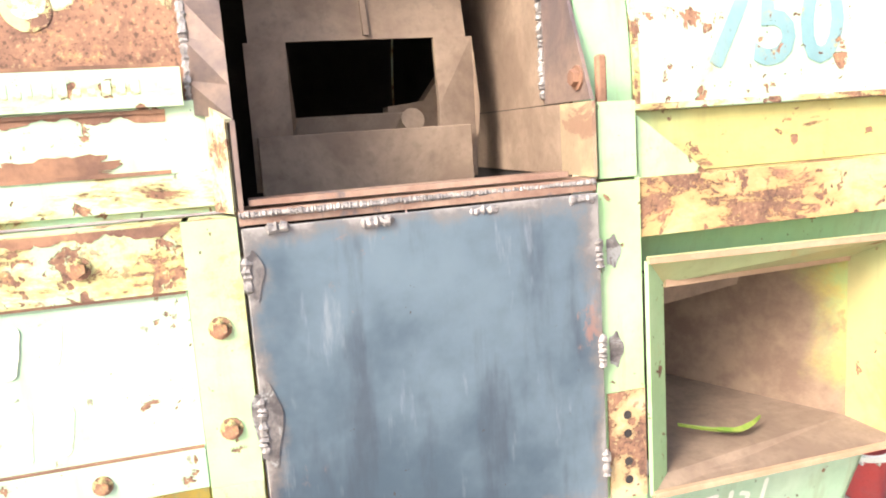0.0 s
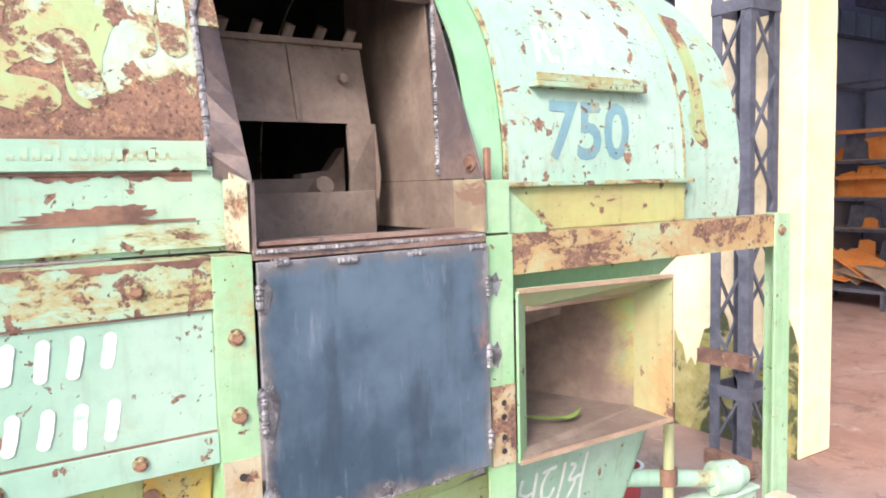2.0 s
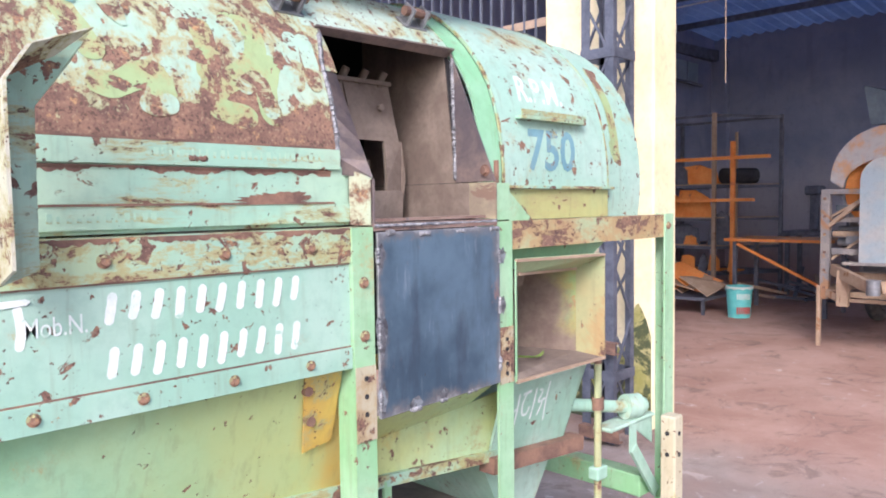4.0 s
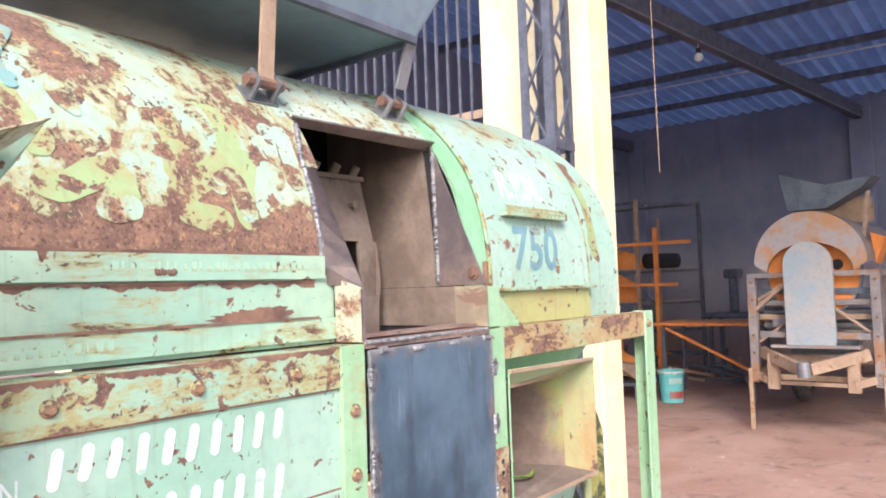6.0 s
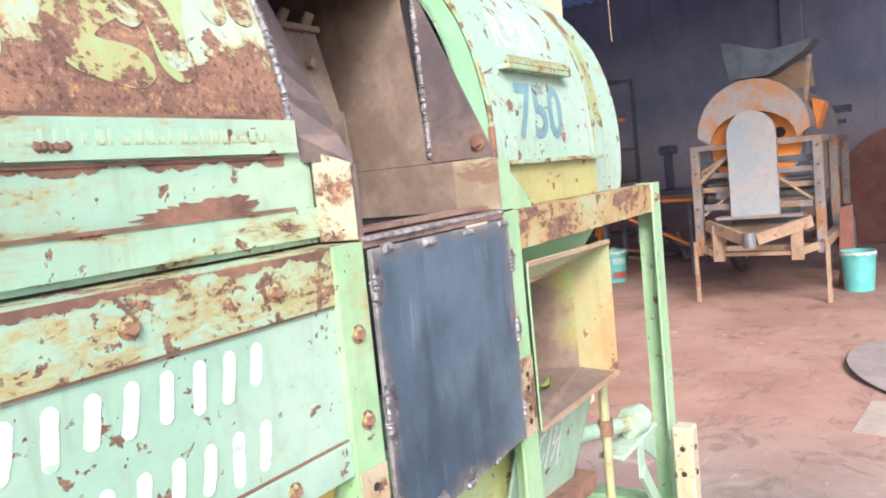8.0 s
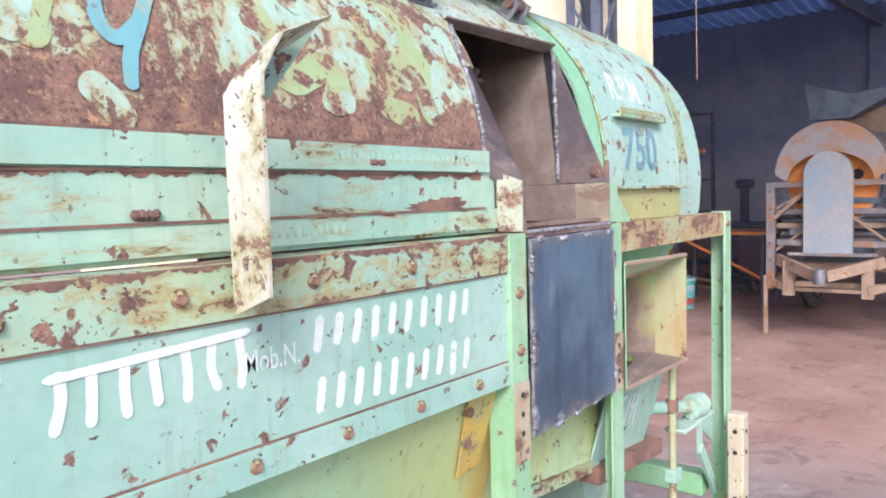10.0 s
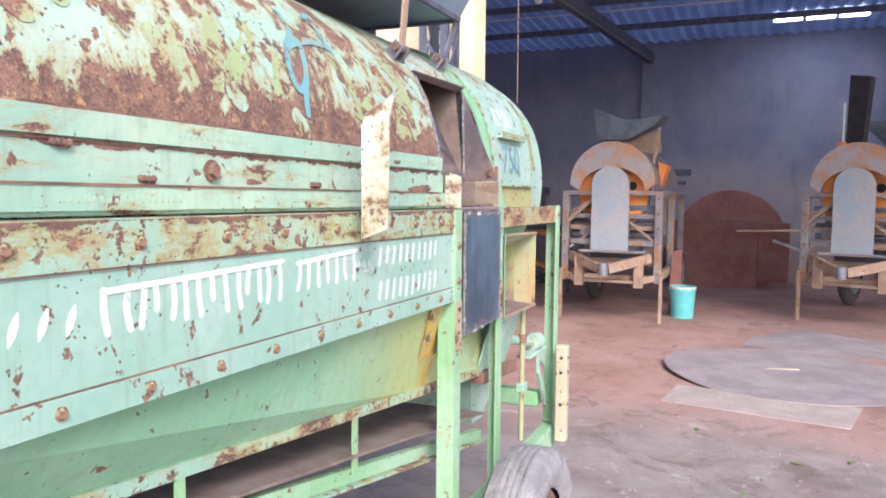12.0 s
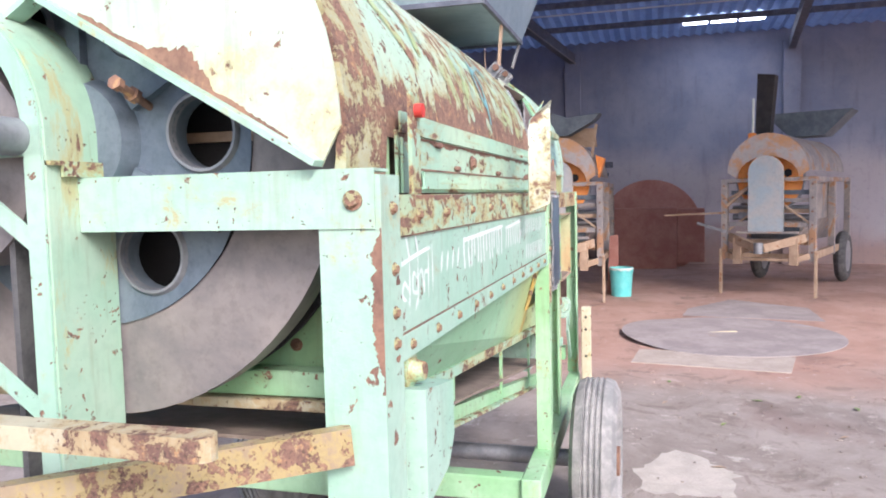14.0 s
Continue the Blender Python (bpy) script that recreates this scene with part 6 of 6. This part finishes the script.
sub("rear_hopper", prism(B(), [(1.3, -0.35, 1.85), (1.3, 0.05, 1.85), (1.3, 0.35, 2.15), (1.3, -0.65, 2.15)], (0.5, 0, 0)), m_dull, t2, "grey feed hopper")
sub("side_board", prism(B(), [(-0.05, 0.45, 0.93), (0.25, 0.45, 0.93), (0.2, 1.15, 0.90), (0.05, 1.2, 0.90)], (0, 0, 0.02)), m_tan, t2, "tan board jutting out")
sub("side_lever", bar(B(), (0.0, 0.45, 0.72), (0.0, 0.78, 0.82), 0.03, 0.03), m_steel, t2)

# ---- loose things in the shed ----
def bucket(x, y, z, r, h, mat, label):
    b = thing("paint_bucket", label, "bucket", (x, y, z), "paint buckets")
    bm = B()
    n = 28
    prof = [(0.0, 0.004), (r * 0.83, 0.0), (r * 0.84, 0.01), (r * 0.97, h * 0.86), (r * 1.04, h * 0.86), (r * 1.05, h * 0.89), (r * 0.99, h * 0.90), (r, h * 0.99), (r * 1.03, h), (r * 0.95, h), (r * 0.80, 0.02), (0.0, 0.02)]
    rows = [[bm.verts.new((x + q * math.cos(i * math.tau / n), y + q * math.sin(i * math.tau / n), z + zz)) for q, zz in prof] for i in range(n)]
    for i in range(n):
        for k in range(len(prof) - 1):
            bm.faces.new((rows[i][k], rows[(i + 1) % n][k], rows[(i + 1) % n][k + 1], rows[i][k + 1]))
    bmesh.ops.remove_doubles(bm, verts=bm.verts[:], dist=0.0005)
    bmesh.ops.recalc_face_normals(bm, faces=bm.faces[:])
    part("body", bm, mat, b, "", True)
    part("rim_drip", arc_ring(x, y, z + h * 0.98, r * 1.02, 0.03), m_white, b, "pale paint round the rim", True)
    return b


def arc_ring(x, y, z, r, hgt, n=28):
    bm = B()
    rows = [[bm.verts.new((x + q * math.cos(i * math.tau / n), y + q * math.sin(i * math.tau / n), z + zz)) for q, zz in ((r, -hgt * (0.6 + 0.4 * math.sin(i * 2.3))), (r + 0.003, -hgt * 0.5), (r + 0.003, 0.004), (r - 0.012, 0.004))] for i in range(n)]
    for i in range(n):
        for k in range(3):
            bm.faces.new((rows[i][k], rows[(i + 1) % n][k], rows[(i + 1) % n][k + 1], rows[i][k + 1]))
    return bm


bucket(6.55, 0.755, 0, 0.135, 0.335, m_teal, "turquoise plastic paint bucket with pale rim on the floor")
b2 = bucket(7.12, 3.10, 0, 0.135, 0.335, m_teal, "turquoise paint bucket with white and red print")
for k, (z0, z1) in enumerate(((0.20, 0.26), (0.05, 0.12))):
    bm = B()
    for i in range(7):
        a = radians(196 + i * 9)
        rr = 0.1365 + 0.0
        bar(bm, (7.12 + rr * math.cos(a), 3.10 + rr * math.sin(a), z0), (7.12 + rr * math.cos(a), 3.10 + rr * math.sin(a), z1), 0.012, 0.004, (math.cos(a), math.sin(a), 0))
    part("print_bar", bm, m_white if k == 0 else m_red, b2, "printed bar")
m_redheap2 = plain("scuffed_red_plastic", (0.42, 0.06, 0.06), (0.34, 0.08, 0.09), 0.55, 0, 9, third=(0.50, 0.38, 0.38), at=0.6)
bk3 = bucket(1.905, 1.93, 0, 0.075, 0.16, m_redheap2, "red and white bucket standing behind the machine")

# round sheet leaning on the wall, with red block in front of it
disc = thing("round_sheet", "large round rust-red steel sheet leaning on the wall", "steel sheet", (10.3, 0.45, 0))
bm = B()
rod(bm, (10.28, 0.45, 0.60), (10.31, 0.45, 0.60), 0.80, 56)
for v in bm.verts:
    v.co.x += (v.co.z - 0.6) * 0.18
    v.co.z = max(v.co.z, 0.0)
part("sheet", bm, m_redheap, disc)
block = thing("steel_crate", "low rust-red steel sheet block before the round sheet", "crate", (9.9, 0.4, 0))
part("body", box(B(), 9.75, 10.05, 0.05, 1.20, 0.0, 0.95, 0.01), m_redheap, block)
part("step", box(B(), 9.78, 10.05, -0.36, 0.048, 0.10, 0.93, 0.01), m_redheap, block)
plank = thing("leaning_plank", "red-brown plank leaning beside the bucket", "plank", (6.75, 0.86, 0))
part("board", prism(B(), [(6.72, 0.79, 0.0), (6.72, 0.93, 0.0), (6.86, 0.90, 0.68), (6.86, 0.80, 0.70)], (0.03, 0, 0)), m_redheap, plank)

# sheets on the floor
fs = thing("round_floor_sheet", "round grey steel sheet lying on the floor", "steel sheet", (4.55, -0.15, 0))
bm = rod(B(), (4.15, -0.22, 0.006), (4.15, -0.22, 0.011), 0.87, 64)
for v in bm.verts:
    v.co.z += max(0, (v.co.y + 0.22) - 0.5) * 0.08
part("sheet", bm, m_grey_sheet, fs, "", True)
m_board = plain("dusty_board", (0.37, 0.315, 0.27), (0.45, 0.39, 0.34), 0.9, 0, 4)
fl = thing("floor_plate", "tan rectangular steel plate lying under the round sheet", "steel sheet", (3.1, 0.0, 0))
part("plate", prism(B(), [(3.00, 0.54, 0.001), (2.83, -0.48, 0.001), (3.33, -0.59, 0.001), (3.46, 0.49, 0.001)], (0, 0, 0.006)), m_board, fl)
stk = thing("wood_chip", "pale wooden stick lying on the round sheet", "stick", (4.1, -0.1, 0.012))
part("stick", bar(B(), (4.14, -0.05, 0.020), (4.22, -0.28, 0.020), 0.03, 0.014), m_cream, stk)
f2 = thing("thin_floor_sheet", "thin dull grey sheet lying further in", "steel sheet", (5.4, -0.6, 0))
part("sheet", prism(B(), [(5.15, 0.12, 0.002), (4.95, -1.10, 0.002), (5.75, -1.10, 0.002), (6.3, -0.42, 0.002), (5.6, 0.05, 0.002)], (0, 0, 0.004)), m_grey_sheet, f2)

# shelf rack with orange-primed sheets
rack = thing("storage_rack", "dark steel storage rack loaded with orange-primed parts", "rack", (8.9, 4.2, 0))
CORNERS = [(8.52, 4.92), (8.52, 4.03), (9.42, 3.53), (9.42, 4.92)]
for k, (x, y) in enumerate(CORNERS):
    part("upright", bar(B(), (x, y, 0), (x, y, 2.36), 0.045, 0.045, (0, 1, 0)), m_tan if k == 1 else m_frame, rack)
part("upright", bar(B(), (8.50, 3.777, 0.0), (8.50, 3.777, 1.98), 0.05, 0.05, (0, 1, 0)), m_orange, rack, "orange-primed upright")
part("upright", bar(B(), (8.80, 3.86, 0.0), (8.80, 3.86, 2.12), 0.03, 0.03, (0, 1, 0)), m_tan, rack)
SHELVES = (0.30, 0.64, 1.00, 1.43, 2.33)
for z in SHELVES:
    for (p, q) in zip(CORNERS, CORNERS[1:] + CORNERS[:1]):
        part("rack_rail", bar(B(), (*p, z), (*q, z), 0.022, 0.035), m_frame, rack)
    if z < 2:
        part("shelf_board", prism(B(), [(x, y, z + 0.018) for x, y in CORNERS], (0, 0, 0.012)), m_tan if z > 0.5 else m_frame, rack)
for z, y0, y1 in ((1.775, 4.90, 3.32), (1.25, 4.90, 3.51)):
    part("edge_board", bar(B(), (8.45, y0, z), (8.47, y1, z), 0.10, 0.04), m_orange, rack, "orange-primed edge board")
rnd = random.Random(3)
for kind, z, y0, y1, h in (("o", 1.46, 4.00, 4.60, 0.26), ("o", 1.46, 4.30, 4.85, 0.16), ("d", 1.46, 4.42, 4.72, 0.30), ("o", 1.03, 4.10, 4.60, 0.36), ("o", 1.03, 4.50, 4.85, 0.30), ("o", 1.03, 4.06, 4.40, 0.16),
                           ("d", 0.67, 4.28, 4.68, 0.27), ("o", 0.67, 4.30, 4.48, 0.12), ("d", 0.67, 3.86, 4.16, 0.44), ("o", 0.33, 4.34, 4.56, 0.20), ("o", 0.33, 4.02, 4.18, 0.21), ("o", 0.33, 3.80, 3.92, 0.18), ("d", 0.33, 4.20, 4.32, 0.22)):
    x = 8.58 + rnd.uniform(0, 0.12)
    it = thing("sheet_part", "orange-primed folded sheet part on the rack" if kind == "o" else "dark steel part on the rack", "sheet part", (x, y0, z), "parts on the rack")
    w = y1 - y0
    bm = prism(B(), [(x, y0, z), (x, y1, z), (x + 0.05, y1 - w * 0.06, z + h * rnd.uniform(0.75, 1)), (x + 0.06, y0 + w * 0.5, z + h), (x + 0.04, y0 + w * 0.1, z + h * rnd.uniform(0.5, 0.9))], (0.012, 0, 0))
    prism(bm, [(x + 0.013, y0, z), (x + 0.013, y1, z), (x + 0.28, y1 - w * 0.1, z), (x + 0.28, y0 + w * 0.1, z)], (0, 0, 0.02))
    part("sheet", bm, m_orange if kind == "o" else m_frame, it)
bundle = thing("sack_bundle", "dark rolled bundle lying on the rack end", "bundle", (8.6, 3.6, 1.46))
part("roll", rod(B(), (8.66, 3.98, 1.56), (9.05, 3.72, 1.56), 0.10, 18), m_dark, bundle, "", True)
pile = thing("sheet_pile", "heap of orange and rust sheet offcuts on a low bench", "scrap heap", (7.3, 3.75, 0))
part("bench_top", box(B(), 6.95, 7.7, 3.40, 4.3, 0.16, 0.19), m_frame, pile)
for x in (6.98, 7.64):
    for y in (3.43, 4.24):
        part("bench_leg", box(B(), x, x + 0.03, y, y + 0.03, 0, 0.16), m_frame, pile)
for i in range(9):
    y, x, z = 3.42 + 0.09 * i, 7.0 + rnd.uniform(0, 0.2), 0.195 + 0.03 * (i % 4)
    part("offcut", prism(B(), [(x, y, z), (x + 0.05, y + 0.35, z + rnd.uniform(0.0, 0.2)), (x + 0.45, y + 0.3, z + rnd.uniform(0.05, 0.32)), (x + 0.4, y - 0.05, z + 0.1)], (0.0, 0, 0.012)), m_orange if i % 2 else m_tan, pile)
tb = thing("work_table", "steel work table with tan planks across it", "table", (7.8, 2.9, 0))
for i in range(5):
    part("plank", box(B(), 7.45 + i * 0.15, 7.58 + i * 0.15, 2.30, 3.42 - 0.05 * (i % 2), 0.79, 0.82), m_tan if i % 2 else m_orange, tb)
for x in (7.5, 8.1):
    for y in (2.35, 3.30):
        part("leg", box(B(), x, x + 0.04, y, y + 0.04, 0, 0.79), m_frame, tb)
part("brace", bar(B(), (7.52, 2.35, 0.3), (7.52, 3.3, 0.76), 0.03, 0.03), m_orange, tb)
rnd = random.Random(12)
for i in range(14):
    x, y = rnd.uniform(8.3, 9.9), rnd.uniform(2.2, 3.4)
    a, l = rnd.uniform(0, 3.1), rnd.uniform(0.4, 1.0)
    sc = thing("scrap_bar", "dark scrap steel bar lying in a heap", "scrap bar", (x, y, 0), "scrap bars in the heap")
    part("bar", bar(B(), (x, y, 0.02 + 0.03 * (i % 5)), (x + l * math.cos(a), y + l * math.sin(a), 0.03 + rnd.uniform(0.0, 0.45)), 0.04, 0.03), m_frame if i % 3 else m_tan, sc)
mach = thing("bench_tool", "dark bench tool standing on the far table", "tool", (9.6, 2.9, 0))
part("table_top", box(B(), 9.3, 9.9, 2.3, 3.5, 0.78, 0.84, 0.01), m_frame, mach)
for x in (9.35, 9.8):
    for y in (2.35, 3.4):
        part("table_leg", box(B(), x, x + 0.05, y, y + 0.05, 0, 0.78), m_frame, mach)
part("column", box(B(), 9.5, 9.6, 3.1, 3.2, 0.84, 1.35, 0.02), m_frame, mach)
part("head", box(B(), 9.42, 9.66, 3.05, 3.24, 1.30, 1.42, 0.02), m_frame, mach)
part("vise", box(B(), 9.45, 9.65, 2.55, 2.75, 0.84, 1.02, 0.03), m_frame, mach)
# high window strip on the side wall
win = thing("window_1", "row of small pale panes high on the side wall", "window", (9.2, YL - 0.02, 3.05), "", "structure")
for i in range(4):
    part("pane", box(B(), 8.6 + i * 0.36, 8.92 + i * 0.36, YL - 0.03, YL - 0.02, 3.0, 3.28), m_hopper, win)
part("sill", box(B(), 8.5, 10.1, YL - 0.06, YL - 0.031, 2.95, 2.99), m_frame, win)
# bulb, conduits, hanging wire
lamp = thing("light_bulb", "unlit bulb hanging from the roof conduit", "bulb", (5.80, 2.18, 3.25))
bm = B()
bmesh.ops.create_uvsphere(bm, u_segments=14, v_segments=10, radius=0.04, matrix=Matrix.Translation((5.80, 2.18, 3.25)))
part("glass", bm, m_white, lamp, "white glass", True)
part("socket", rod(B(), (5.80, 2.18, 3.28), (5.80, 2.18, 3.33), 0.022, 12), m_dark, lamp)
part("cord", rod(B(), (5.80, 2.18, 3.33), (5.80, 2.18, 3.40), 0.004, 6), m_white, lamp)
wire = thing("hanging_wire", "thin pale wire hanging from the roof", "wire", (3.55, 1.68, 1.95))
part("wire", rod(B(), (3.50, 1.66, 1.93), (3.52, 1.68, 4.09), 0.0025, 6), m_tan, wire)
m_pale_pipe = plain("pale_conduit", (0.45, 0.45, 0.48), (0.52, 0.52, 0.54), 0.5)
con = thing("conduit", "thin pale electric conduit under the roof", "conduit", (XB - 0.4, 1, 3.5), "", "structure")
part("run", rod(B(), (XF, 2.43, ZR - 0.26), (XB - 0.2, 1.64, ZR - 0.26), 0.009, 8), m_steel, con)
part("run", rod(B(), (7.6, -6, ZR - 0.1), (7.6, 4.9, ZR - 0.1), 0.010, 8), m_pale_pipe, con)
part("wall_switch", box(B(), XB - 0.02, XB, 1.05, 1.30, 1.62, 1.72), m_frame, None, tag=("dark switch box on the back wall", "switch", "", "structure"))
part("wall_switch", box(B(), XB - 0.02, XB, 1.12, 1.25, 1.48, 1.54), m_frame, None, tag=("small dark switch box on the back wall", "switch", "", "structure"))

# pale cement patches and crumbs on the yard
rnd = random.Random(21)
for cx, cy, r in ((0.85, 0.25, 0.26), (1.6, -1.2, 0.24)):
    bm = B()
    ring = [bm.verts.new((cx + r * (1 + 0.25 * math.sin(3 * a + cx * 9) + rnd.uniform(-0.12, 0.12)) * math.cos(a), cy + 0.8 * r * (1 + rnd.uniform(-0.15, 0.15)) * math.sin(a), -0.0015)) for a in [i * math.tau / 40 for i in range(40)]]
    bm.faces.new(ring)
    part("cement_patch", bm, m_patch, None, tag=("pale spilled cement patch on the yard", "cement patch", "cement patches", "structure"))
bm = B()
for i in range(320):
    x, y, q = rnd.uniform(0.4, 3.4), rnd.uniform(-2.2, 0.6), rnd.uniform(0.003, 0.010)
    bmesh.ops.create_icosphere(bm, subdivisions=1, radius=q, matrix=Matrix.LocRotScale((x, y, q * 0.3 - 0.002), Euler((rnd.random() * 3, 0, rnd.random() * 3)), (1, rnd.uniform(0.5, 1.4), 0.6)))
part("crumbs", bm, m_ground, None, tag=("small pale crumbs and chips on the ground", "debris", "", "stuff"))
for i in range(9):
    x, y, a = rnd.uniform(0.8, 3.2), rnd.uniform(-1.9, 0.5), rnd.uniform(0, 3.1)
    lf = thing("dry_leaf", "small dry leaf lying on the ground", "leaf", (x, y, 0), "dry leaves")
    part("blade", prism(B(), [(x, y, 0.002), (x + 0.03 * math.cos(a + 0.4), y + 0.03 * math.sin(a + 0.4), 0.008), (x + 0.07 * math.cos(a), y + 0.07 * math.sin(a), 0.003), (x + 0.03 * math.cos(a - 0.4), y + 0.03 * math.sin(a - 0.4), 0.006)], (0, 0, 0.001)), m_tan if i % 2 else m_leaf, lf)
